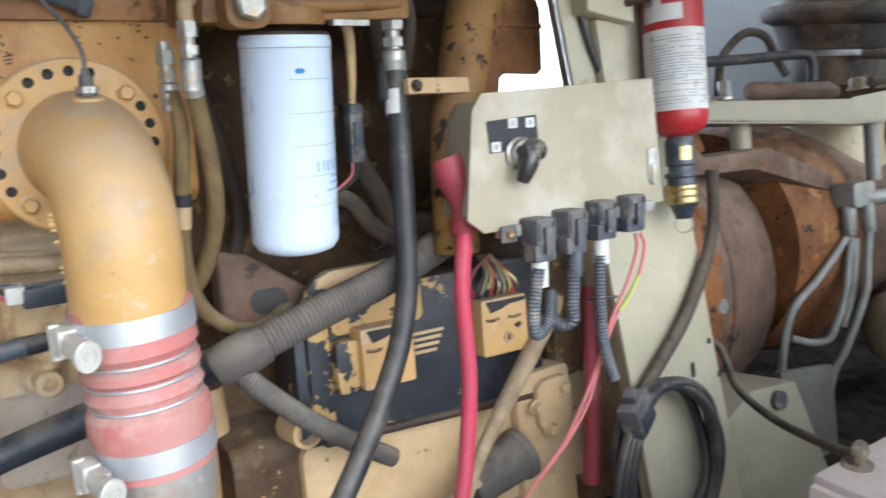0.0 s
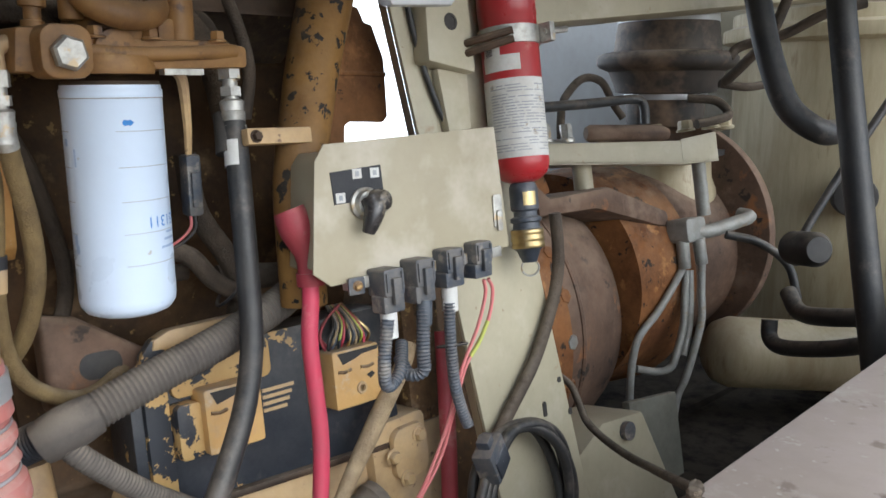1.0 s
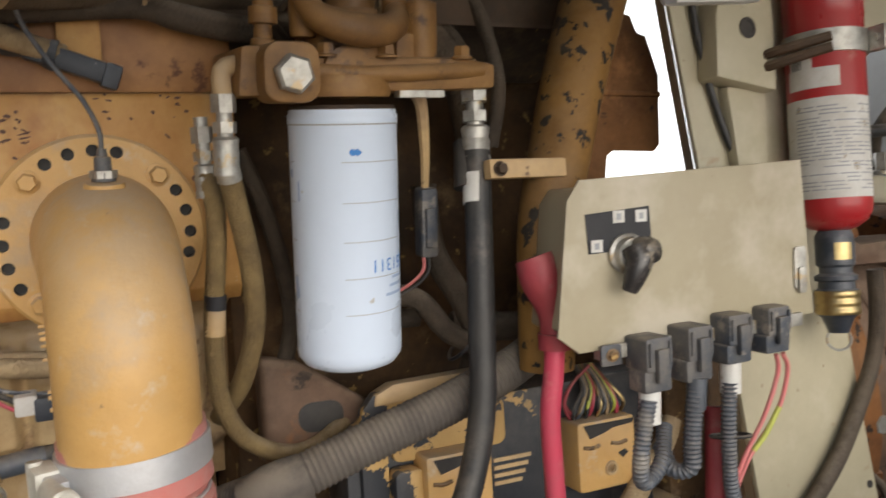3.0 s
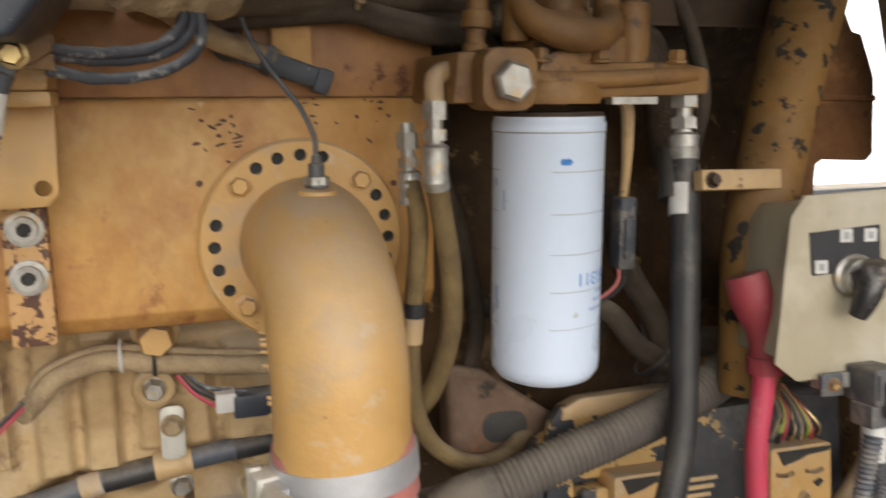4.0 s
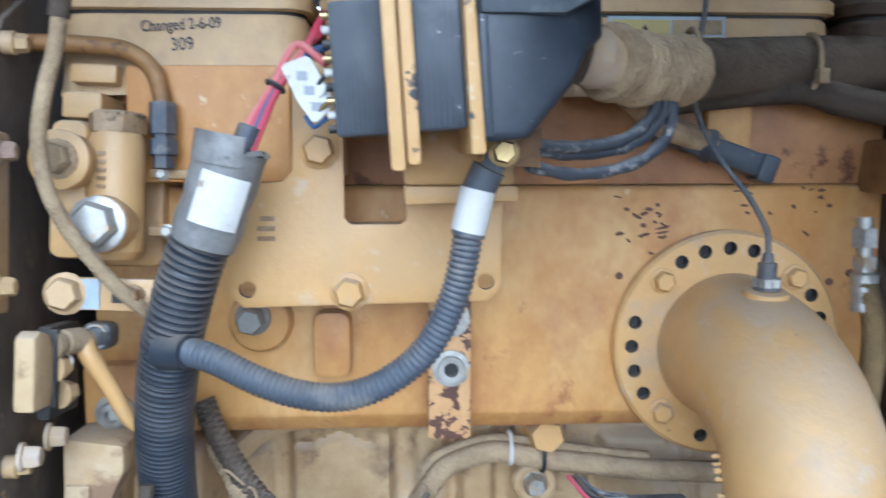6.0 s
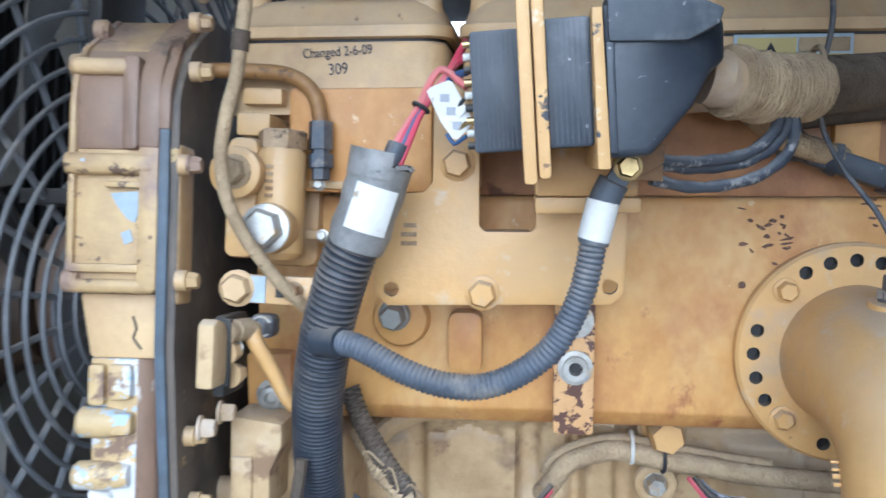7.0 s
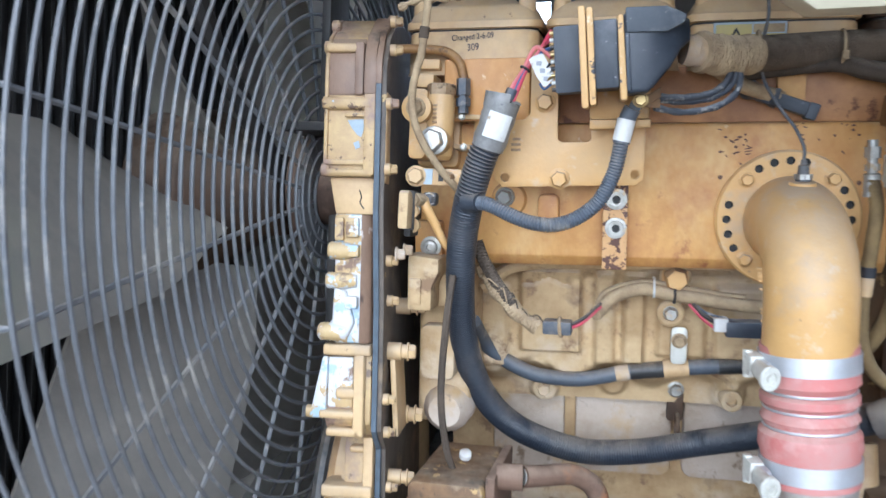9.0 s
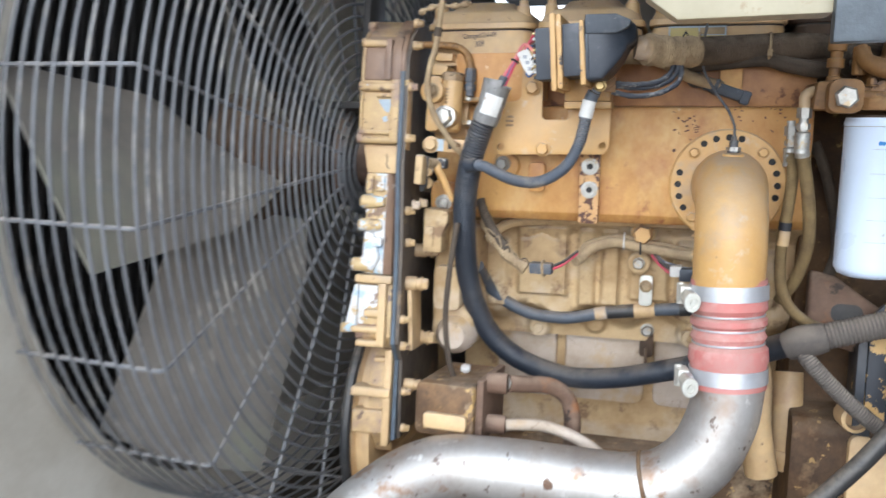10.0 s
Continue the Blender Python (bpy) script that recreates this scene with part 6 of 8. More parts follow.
part("sleeve", Geo().tube([(-0.468, -0.03, 1.150), (-0.455, -0.035, 1.120), (-0.428, -0.04, 1.078), (-0.405, -0.045, 1.053)], 0.0095, 22, weave=0.0012, lay=0.006, strands=4), LOOM_DARK, loom2, "frayed plaited sleeve")
part("sleeve", Geo().tube([(-0.462, -0.01, 1.105), (-0.443, -0.03, 1.082), (-0.421, -0.04, 1.060), (-0.395, -0.045, 1.036), (-0.365, -0.045, 1.018)], lambda t: 0.0112 + 0.0016 * math.sin(21 * t), 22, weave=0.0016, lay=0.006, strands=4), STRAW, loom2, "frayed plaited sleeve")
random.seed(21)
for k in range(9):
    t = k / 8
    c = V((-0.45 + 0.08 * t, -0.048, 1.09 - 0.065 * t))
    part("frayed_strand", Geo().tube([c, c + V((random.uniform(0.004, 0.014), random.uniform(-0.006, 0.002), random.uniform(-0.004, 0.008))), c + V((random.uniform(0.014, 0.03), random.uniform(-0.006, 0.004), random.uniform(-0.024, -0.004)))], 0.0013, 5), (STRAW, LOOM_DARK)[k % 2], loom2)
for x, z in ((-0.398, 1.041), (-0.374, 1.026)):
    part("clip_piece", Geo().box((-0.008, -0.008, -0.007), (0.008, 0.008, 0.007), Matrix.Translation((x, -0.047, z)) @ Euler((0.3, radians(36), 0)).to_matrix().to_4x4()), STRAW, loom2, bevel=0.003)
part("plug", Geo().box((-0.357, -0.058, 1.010), (-0.312, -0.032, 1.032)), GREY_PLASTIC, loom2, bevel=0.004)
part("plug_collar", Geo().ring((-0.33, -0.045, 1.021), (1, 0, 0.1), 0.0145, 0.003, 20, 6), STRAW, loom2)
part("wire", Geo().tube([(-0.313, -0.043, 1.020), (-0.295, -0.03, 1.028), (-0.272, 0.0, 1.047)], 0.0028, 8), RED_CABLE, loom2)
part("wire", Geo().tube([(-0.313, -0.043, 1.026), (-0.295, -0.03, 1.034), (-0.272, 0.0, 1.052)], 0.0028, 8), RUBBER, loom2)
seat()
part("sleeve", Geo().tube([(-0.281, 0.055, 1.032), (-0.268, 0.075, 1.040), (-0.25, 0.085, 1.057), (-0.204, 0.086, 1.071), (-0.153, 0.085, 1.063), (-0.10, 0.085, 1.056), (-0.056, 0.085, 1.050), (0.06, 0.08, 1.045)], 0.0108, 24, weave=0.0008, lay=0.005, strands=6), STRAW, loom2)
part("sleeve", Geo().tube([(-0.276, 0.090, 1.040), (-0.268, 0.093, 1.056), (-0.250, 0.095, 1.068), (-0.204, 0.096, 1.080), (-0.149, 0.096, 1.073), (-0.09, 0.095, 1.064), (-0.04, 0.095, 1.058)], 0.0065, 20, weave=0.0005, lay=0.005, strands=5), STRAW, loom2)
for x, z in ((-0.186, 1.0745), (-0.153, 1.066)):
    part("cable_tie", Geo().ring((x, 0.088, z), (1, 0, 0), 0.0165, 0.0022, 20, 6), PAPER if x < -0.16 else INK, loom2)
part("lead", Geo().tube([(-0.130, 0.066, 1.052), (-0.120, 0.052, 1.042), (-0.109, 0.05, 1.031), (-0.09, 0.05, 1.018), (-0.06, 0.05, 1.010)], 0.0024, 8), RED_CABLE, loom2)
part("lead", Geo().tube([(-0.124, 0.066, 1.052), (-0.114, 0.052, 1.042), (-0.100, 0.05, 1.033), (-0.082, 0.05, 1.022), (-0.05, 0.05, 1.014)], 0.0034, 8), RUBBER, loom2)
part("lead", Geo().tube([(-0.118, 0.066, 1.050), (-0.108, 0.054, 1.043), (-0.09, 0.052, 1.037), (-0.06, 0.052, 1.030)], 0.0024, 8), LEAD, loom2)
part("lead_plug", Geo().box((-0.076, 0.036, 1.006), (-0.012, 0.066, 1.032)), BLACK_PLASTIC, loom2, bevel=0.004)
part("label", Geo().prism(rounded(-0.094, -0.072, 1.014, 1.036, 0.003), 0.038, 0.064), PAPER, loom2, bevel=0.003)
mb = part("boss_bolt", Geo().bolt((-0.150, 0.122, 1.090), (0, -1, 0), 0.0200, 0.042), YELLOW_CLEAN, engine, "large yellow hex bolt")
part("collar", Geo().lathe((-0.150, 0.125, 1.090), (0, -1, 0), [(0, 0.027), (0.012, 0.0265), (0.014, 0.024), (0.014, 0.01)], 28), DUSTY, mb)
lk = part("link_bolt", Geo().bolt((-0.156, 0.118, 1.026), (0, -1, 0), 0.0115, 0.018), ZINC, engine)
part("ring", Geo().ring((-0.156, 0.112, 1.026), (0, 1, 0), 0.018, 0.006, 24, 8), DUSTY, lk)
tube2 = thing("breather_tube", "dusty grey-black rubber tube clipped to the block", "hose", (-0.2, 0.14, 0.90))
part("hose", Geo().tube([(-0.486, 0.06, 1.01), (-0.482, 0.11, 0.975), (-0.472, 0.135, 0.948), (-0.444, 0.145, 0.922), (-0.393, 0.145, 0.898), (-0.342, 0.145, 0.891), (-0.292, 0.145, 0.893), (-0.214, 0.145, 0.911), (-0.157, 0.145, 0.918), (-0.04, 0.145, 0.930), (0.06, 0.14, 0.935)], 0.0135, 16), GREY_CONDUIT, tube2)
part("band", Geo().cyl((-0.243, 0.145, 0.904), (-0.220, 0.145, 0.9095), 0.0146), PALE, tube2, "pale worn sleeve")
part("band", Geo().cyl((-0.218, 0.145, 0.910), (-0.160, 0.145, 0.9175), 0.0146), RUBBER, tube2)
part("band", Geo().cyl((-0.070, 0.145, 0.927), (-0.02, 0.145, 0.932), 0.0146), RUBBER, tube2)
clp = part("clip", Geo().prism(rounded(-0.153, -0.126, 0.935, 1.000, 0.008), 0.118, 0.123), PALE_ZINC, tube2, "zinc clip with a bolt", bevel=0.002)
part("clip_loop", Geo().cyl((-0.162, 0.145, 0.9172), (-0.120, 0.145, 0.922), 0.0175), YELLOW, tube2)
part("clip_bolt", Geo().bolt((-0.1395, 0.118, 0.977), (0, -1, 0), 0.0105, 0.010), STRAW, clp)

seat((-0.506, -0.179, 1.301), (-0.0185, 0.0983, 0.0248), 1.05, (-6.0, 2.0, -1.5))

# fuel transfer block near the timing cover
fb = thing("fuel_block", "yellow fuel transfer block with hex plugs and a steel pipe", "fuel block", (-0.5, -0.15, 1.25))
part("body", Geo().prism(rounded(-0.548, -0.482, 1.262, 1.378, 0.01), -0.10, -0.05), YELLOW_CLEAN, fb, bevel=0.006)
part("web", Geo().prism(rounded(-0.545, -0.518, 1.270, 1.372, 0.008), -0.168, -0.09), YELLOW_CLEAN, fb, bevel=0.006)
part("barrel", Geo().lathe((-0.503, -0.150, 1.27), (0, 0, 1), [(0, 0.016), (0.006, 0.021), (0.088, 0.021), (0.096, 0.018)], 24), YELLOW_CLEAN, fb)
part("cap", Geo().lathe((-0.503, -0.150, 1.364), (0, 0, 1), [(0, 0.0215), (0.014, 0.0215), (0.016, 0.019)], 6), BROWN, fb)
for k in range(5):
    part("cast_mark", Geo().box((-0.509, -0.1725, 1.322 + 0.006 * k), (-0.503, -0.1695, 1.325 + 0.006 * k)), BROWN, fb)
part("boss", Geo().cyl((-0.530, -0.165, 1.341), (-0.530, -0.184, 1.341), 0.0205), YELLOW_CLEAN, fb, bevel=0.003)
part("washer", Geo().lathe((-0.530, -0.184, 1.341), (0, -1, 0), [(0, 0.0215), (0.003, 0.0215), (0.004, 0.0195), (0.004, 0.008)], 28), YELLOW_CLEAN, fb)
part("plug", Geo().bolt((-0.530, -0.188, 1.341), (0, -1, 0), 0.0115, 0.010), STRAW, fb, "dirty hex head")
part("boss", Geo().cyl((-0.504, -0.15, 1.296), (-0.504, -0.18, 1.296), 0.0215), YELLOW_CLEAN, fb, bevel=0.003)
part("plug", Geo().bolt((-0.504, -0.18, 1.296), (0, -1, 0), 0.0165, 0.013), ZINC, fb, "zinc plated hex plug")
part("arm", Geo().box((-0.485, -0.13, 1.333), (-0.425, -0.08, 1.340)), DUSTY, fb, bevel=0.002)
part("arm", Geo().box((-0.485, -0.13, 1.288), (-0.425, -0.08, 1.296)), DUSTY, fb, bevel=0.002)
part("post", Geo().lathe((-0.447, -0.105, 1.294), (0, 0, 1), [(0, 0.0135), (0.042, 0.0135)], 16), YELLOW_CLEAN, fb)
part("screw", Geo().bolt((-0.475, -0.13, 1.3365), (0, -1, 0), 0.0045, 0.004), ZINC, fb)
part("screw", Geo().bolt((-0.470, -0.13, 1.292), (0, -1, 0), 0.0045, 0.004), ZINC, fb)
part("key", Geo().box((-0.545, -0.15, 1.375), (-0.515, -0.10, 1.395)), YELLOW_CLEAN, fb, bevel=0.003)
part("head", Geo().box((-0.548, -0.13, 1.405), (-0.512, -0.09, 1.42)), YELLOW_CLEAN, fb, bevel=0.003)
part("pipe", Geo().tube([(-0.575, -0.14, 1.432), (-0.535, -0.14, 1.432), (-0.502, -0.14, 1.429), (-0.482, -0.14, 1.416), (-0.474, -0.14, 1.395), (-0.472, -0.14, 1.375)], 0.0068, 12), HEADER, fb, "tarnished brown bent pipe")
part("nut", Geo().lathe((-0.473, -0.14, 1.390), (0.04, 0, -1), [(0, 0.0105), (0.024, 0.0105), (0.024, 0.008), (0.028, 0.008), (0.028, 0.0108), (0.040, 0.0108), (0.040, 0.008), (0.05, 0.008)], 6), GREY_PLASTIC, fb, "dark hex union")
seat((-0.512, -0.186, 1.318), (-0.01, 0.07, 0.0286), 1.024, (-5.7, 1.4, -0.8))
seat()
wire = solo("sensor_lead", Geo().tube([(-0.520, -0.115, 1.53), (-0.526, -0.12, 1.477), (-0.531, -0.12, 1.446), (-0.539, -0.12, 1.421), (-0.545, -0.12, 1.394), (-0.546, -0.12, 1.373), (-0.542, -0.12, 1.347), (-0.532, -0.112, 1.318), (-0.519, -0.103, 1.294), (-0.506, -0.093, 1.273), (-0.488, -0.075, 1.248)], 0.0056, 20, weave=0.0003, lay=0.004, strands=5), STRAW, "dusty tan lead looped over the timing cover", "cable")
part("grommet", Geo().cyl((-0.5255, -0.12, 1.482), (-0.528, -0.12, 1.466), 0.0072), LOOM_DARK, wire)
seat((-0.512, -0.186, 1.318), (-0.01, 0.07, 0.0286), 1.024, (-5.7, 1.4, -0.8))
solo("frayed_loom", Geo().tube([(-0.56, -0.19, 1.478), (-0.53, -0.195, 1.488), (-0.50, -0.19, 1.49), (-0.47, -0.17, 1.50)], lambda t: 0.005 + 0.002 * math.sin(30 * t), 8), STRAW, "frayed straw-coloured loom end over the timing cover", "wiring loom")
seat((-0.506, -0.179, 1.301), (-0.0185, 0.0983, 0.0248), 1.05, (-6.0, 2.0, -1.5))
st = thing("timing_sensor", "yellow strap and speed sensor by the timing cover", "sensor", (-0.5, -0.12, 1.15))
part("strap", Geo().box((-0.537, -0.171, 1.233), (-0.462, -0.165, 1.257)), YELLOW_CLEAN, st, bevel=0.002)
part("patch", Geo().box((-0.518, -0.1725, 1.234), (-0.505, -0.1705, 1.256)), BLUE_BORDER, st)
part("bolt", Geo().bolt((-0.529, -0.171, 1.245), (0.1, -1, 0), 0.0125, 0.012), YELLOW, st)
part("slot", Geo().box((-0.496, -0.1725, 1.239), (-0.489, -0.1705, 1.252)), DARK, st)
part("nut", Geo().bolt((-0.480, -0.1725, 1.245), (0, -1, 0), 0.0065, 0.008), BROWN, st)
part("base", Geo().prism([(-0.229, 1.170), (-0.202, 1.170), (-0.200, 1.180), (-0.200, 1.209), (-0.206, 1.220), (-0.220, 1.224), (-0.229, 1.220)], -0.538, -0.524, "x"), DUSTY, st, "dusty yellow flange", bevel=0.003)
part("gasket", Geo().box((-0.537, -0.201, 1.168), (-0.522, -0.196, 1.222)), DARK, st, bevel=0.001)
for y, z in ((-0.196, 1.194), (-0.184, 1.174)):
    part("bolt", Geo().bolt((-0.528, y, z), (0.25, 1, 0), 0.0085, 0.013), YELLOW, st)
part("body", Geo().box((-0.537, -0.198, 1.158), (-0.527, -0.150, 1.224)), DARK, st, "black housing", bevel=0.003)
part("plug", Geo().lathe((-0.529, -0.197, 1.211), (0.35, 1, 0), [(0, 0.011), (0.004, 0.011), (0.005, 0.0075), (0.012, 0.0075), (0.013, 0.0095), (0.030, 0.0095), (0.031, 0.007), (0.040, 0.007)], 14), STRAW, st, "dusty sensor barrel")
cap = part("cap", Geo().prism(rounded(-0.521, -0.500, 1.203, 1.223, 0.006), -0.163, -0.143), GREY_PLASTIC, st, "black plug end", bevel=0.003)
part("clip", Geo().ring((-0.5105, -0.164, 1.213), (0, 1, 0), 0.0085, 0.0012, 20, 6), ZINC, cap)
part("lock", Geo().box((-0.507, -0.1655, 1.207), (-0.501, -0.1625, 1.217)), DARK, cap, bevel=0.001)
part("clip", Geo().tube([(-0.524, -0.180, 1.204), (-0.519, -0.183, 1.198), (-0.521, -0.184, 1.190), (-0.526, -0.184, 1.187)], 0.0016, 6), ZINC, st)
part("lead", Geo().tube([(-0.516, -0.168, 1.209), (-0.512, -0.170, 1.200), (-0.499, -0.163, 1.176), (-0.486, -0.155, 1.150), (-0.470, -0.135, 1.13)], lambda t: 0.0074 - 0.0022 * t, 12), YELLOW_CLEAN, st)
seat((-0.505, -0.093, 1.05), (-0.032, 0.117, -0.002), 1.085, (-3.0, 1.0, -2.0))
part("side_boss", Geo().prism(rounded(-0.537, -0.480, 1.128, 1.245, 0.004), -0.098, -0.055), BROWNED, engine, "browned side boss", bevel=0.003)
part("side_lug", Geo().prism([(-0.537, 1.050), (-0.50, 1.050), (-0.50, 1.085), (-0.490, 1.108), (-0.490, 1.128), (-0.537, 1.133)], -0.168, -0.10), DUSTY, engine, "dusty cast lug", bevel=0.006)
part("lug_pad", Geo().box((-0.534, -0.172, 1.060), (-0.515, -0.166, 1.098)), DUSTY, engine, bevel=0.004)
for y, z in ((-0.189, 1.141), (-0.228, 1.139)):
    part("stud", Geo().bolt((-0.537, y, z), (1, 0.15, 0), 0.008, 0.011), PALE, engine)
seat()
pad = part("corner_pad", Geo().prism(rounded(-0.572, -0.527, 1.118, 1.19, 0.005), -0.002, 0.03), ORANGE, engine, "orange corner of the manifold", bevel=0.003)
part("socket_bolt", Geo().lathe((-0.545, -0.002, 1.148), (0, -1, 0), [(0, 0.017), (0.004, 0.017), (0.005, 0.012), (0.013, 0.0115), (0.014, 0.010), (0.014, 0.006), (0.006, 0.005)], 24), ZINC, pad, "zinc socket bolt with washer")
seat((-0.512, -0.186, 1.318), (-0.01, 0.07, 0.0286), 1.024, (-5.7, 1.4, -0.8))
rope = solo("hanging_rope", Geo().tube([(-0.478, -0.14, 1.10), (-0.484, -0.15, 1.02), (-0.487, -0.15, 0.92), (-0.478, -0.14, 0.84), (-0.465, -0.12, 0.79)], 0.0055, 8), LOOM_DARK, "dark frayed cord hanging beside the conduit", "cord")
seat((-0.445, -0.039, 0.737), (-0.008, -0.034, 0.015), 0.996, (-5.1, 0.3, -2.6))
ph = solo("pump_hose", Geo().tube([(-0.37, -0.09, 0.80), (-0.345, -0.07, 0.797), (-0.30, -0.03, 0.790), (-0.268, -0.01, 0.765), (-0.257, 0.0, 0.72), (-0.26, 0.02, 0.65)], 0.0165, 14), RUST, "grimy brown hose curving off the pump", "hose")
part("ferrule", Geo().cyl((-0.372, -0.09, 0.80), (-0.335, -0.065, 0.797), 0.0125), ZINC, ph)
ph2 = solo("pump_hose", Geo().tube([(-0.37, -0.095, 0.72), (-0.34, -0.085, 0.722), (-0.29, -0.06, 0.716), (-0.22, -0.05, 0.69), (-0.15, -0.05, 0.64)], 0.0115, 12), PALE, "pale dusty hose off the pump", "hose")
solo("blank_cap", Geo().lathe((-0.474, -0.03, 0.792), (0.1, -0.3, 0.6), [(0, 0.008), (0.014, 0.008), (0.014, 0.010), (0.022, 0.010), (0.024, 0.007)], 14), PAPER, "white plastic cap on a port", "cap")

seat((0.397, 0.071, 0.887), (-0.005, -0.066, -0.015), 0.987, (-9.1, 0.9, -1.6))

# ---- rear half of the engine ----
FLAKE_BLACK = material("yellow_paint_flaked_from_black", (0.52, 0.34, 0.13), (0.4, 0.24, 0.08), 0.55, scale=14,
                       spots=(((0.022, 0.025, 0.032), 26, 0.50, 0.015), ((0.3, 0.2, 0.1), 8, 0.6, 0.2)))
# rust of the shield, its base darkened for the shade it hangs in
SHIELD = material("dark_rusted_shield_plate", (0.185, 0.085, 0.030), (0.09, 0.038, 0.014), 0.85, scale=8, amount=0.85, spec=0.25, dust=0.2,
                  spots=(((0.25, 0.12, 0.045), 10, 0.62, 0.15), ((0.03, 0.02, 0.015), 24, 0.68, 0.05)), bump=0.4)
BURNT = material("yellow_paint_with_black_scorching", (0.29, 0.155, 0.042), (0.165, 0.085, 0.025), 0.6, scale=7, amount=0.8, spec=0.3,
                 spots=(((0.015, 0.013, 0.012), 32, 0.60, 0.03), ((0.18, 0.10, 0.04), 9, 0.6, 0.2)))
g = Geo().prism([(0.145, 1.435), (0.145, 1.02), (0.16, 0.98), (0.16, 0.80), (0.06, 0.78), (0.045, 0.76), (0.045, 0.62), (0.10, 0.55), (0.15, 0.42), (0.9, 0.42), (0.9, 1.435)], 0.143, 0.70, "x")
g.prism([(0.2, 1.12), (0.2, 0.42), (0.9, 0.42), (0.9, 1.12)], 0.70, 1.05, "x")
rear = part("rear_block", g, OILY_SHADE, engine, "oil-stained brown rear of the engine, darkened for the shade there", bevel=0.008)
part("casting", Geo().prism(rounded(0.24, 0.80, 0.58, 0.765, 0.02), 0.03, 0.10), YELLOW, rear, bevel=0.008)
seat()
# added dark box standing for the unlit space behind the tube
part("rear_cover", Geo().box((0.143, 0.26, 1.26), (0.765, 0.85, 1.74)), OILY_SHADE, engine, "dark brown box added to fill the shaded void at the rear", bevel=0.015)
seat((0.397, 0.071, 0.887), (-0.005, -0.066, -0.015), 0.987, (-9.1, 0.9, -1.6))
# arm in the darker rust colour, which includes its partial shadow
arm = part("support_arm", Geo().prism([(0.155, 1.06), (0.20, 1.05), (0.31, 0.975), (0.31, 0.93), (0.25, 0.91), (0.155, 0.93)], 0.045, 0.09), RUST, engine, bevel=0.012, seg=3)
part("pocket", Geo().prism(rounded(0.195, 0.25, 0.965, 1.0, 0.016), 0.0435, 0.06), DARK, arm)
seat((0.362, 0.039, 1.11), (-0.001, -0.027, -0.016), 0.991, (-4.5, 0.2, -1.4))
for pts, r in (([(0.30, 0.02, 1.125), (0.34, 0.0, 1.115), (0.375, 0.0, 1.074), (0.42, 0.01, 1.045), (0.45, 0.03, 1.02)], 0.013),
               ([(0.37, 0.04, 1.25), (0.375, 0.03, 1.17), (0.41, 0.02, 1.10), (0.425, 0.02, 1.05), (0.42, 0.03, 1.01)], 0.016),
               ([(0.40, 0.04, 1.07), (0.46, 0.03, 1.065), (0.61, 0.03, 1.05), (0.75, 0.06, 1.05)], 0.019),
               ([(0.20, 0.07, 1.13), (0.28, 0.06, 1.09), (0.36, 0.05, 1.085)], 0.012),
               ([(0.15, 0.06, 1.30), (0.18, 0.06, 1.22), (0.20, 0.06, 1.10), (0.17, 0.06, 1.0)], 0.010)):
    solo("loom_branch", Geo().tube(pts, r, 12), LOOM_DARK, "dust caked loom branch behind the filter", "wiring loom", "loom branches")
solo("tie_wrap", Geo().ring((0.402, 0.005, 1.058), (0.7, -0.2, -0.7), 0.030, 0.0025, 24, 6), INK, "black cable tie round the loom branches", "cable tie")
seat((0.116, 0.11, 0.781), (-0.003, -0.083, -0.012), 1.0, (-6.4, 1.2, -0.9))
for pts, r in (([(0.06, 0.09, 0.90), (0.075, 0.07, 0.84), (0.08, 0.07, 0.76), (0.10, 0.08, 0.66)], 0.030), ([(0.142, 0.15, 0.85), (0.145, 0.14, 0.78), (0.152, 0.14, 0.66)], 0.028)):
    solo("oil_tube", Geo().tube(pts, r, 16), YELLOW, "dusty yellow oil tube down the block", "pipe", "oil tubes")
part("collar", Geo().cyl((0.152, 0.14, 0.70), (0.153, 0.14, 0.675), 0.036), YELLOW, engine, bevel=0.004)
g = Geo().lathe((0.235, 0.06, 0.80), (0.1, -1, 0), [(0, 0.024), (0.05, 0.024), (0.052, 0.018), (0.03, 0.015)], 18)
part("open_port", g, YELLOW, engine)

seat((0.82, 0.118, 1.305), (-0.089, -0.102, -0.041), 0.90, (-10.6, 1.1, -1.5), (-0.076, -0.931, 1.339), 0.92)
ex = solo("exhaust_tube", Geo().tube([(0.73, 0.085, 1.62), (0.685, 0.08, 1.506), (0.638, 0.075, 1.39), (0.603, 0.07, 1.287), (0.577, 0.07, 1.196), (0.567, 0.07, 1.10), (0.565, 0.08, 1.0)], lambda t: 0.05 - 0.012 * t, 24), BURNT, "yellow painted bent tube with black scorch marks", "pipe")
part("band", Geo().box((0.47, 0.025, 1.258), (0.585, 0.045, 1.283)), YELLOW, ex, "flat yellow bracket band", bevel=0.003)
part("band_nut", Geo().bolt((0.484, 0.025, 1.270), (0, -1, 0), 0.008, 0.008), DARK_BROWN, ex)
shd = thing("heat_shield", "rust-orange heat shield plate with a stepped edge", "heat shield", (0.7, 0.12, 1.0))
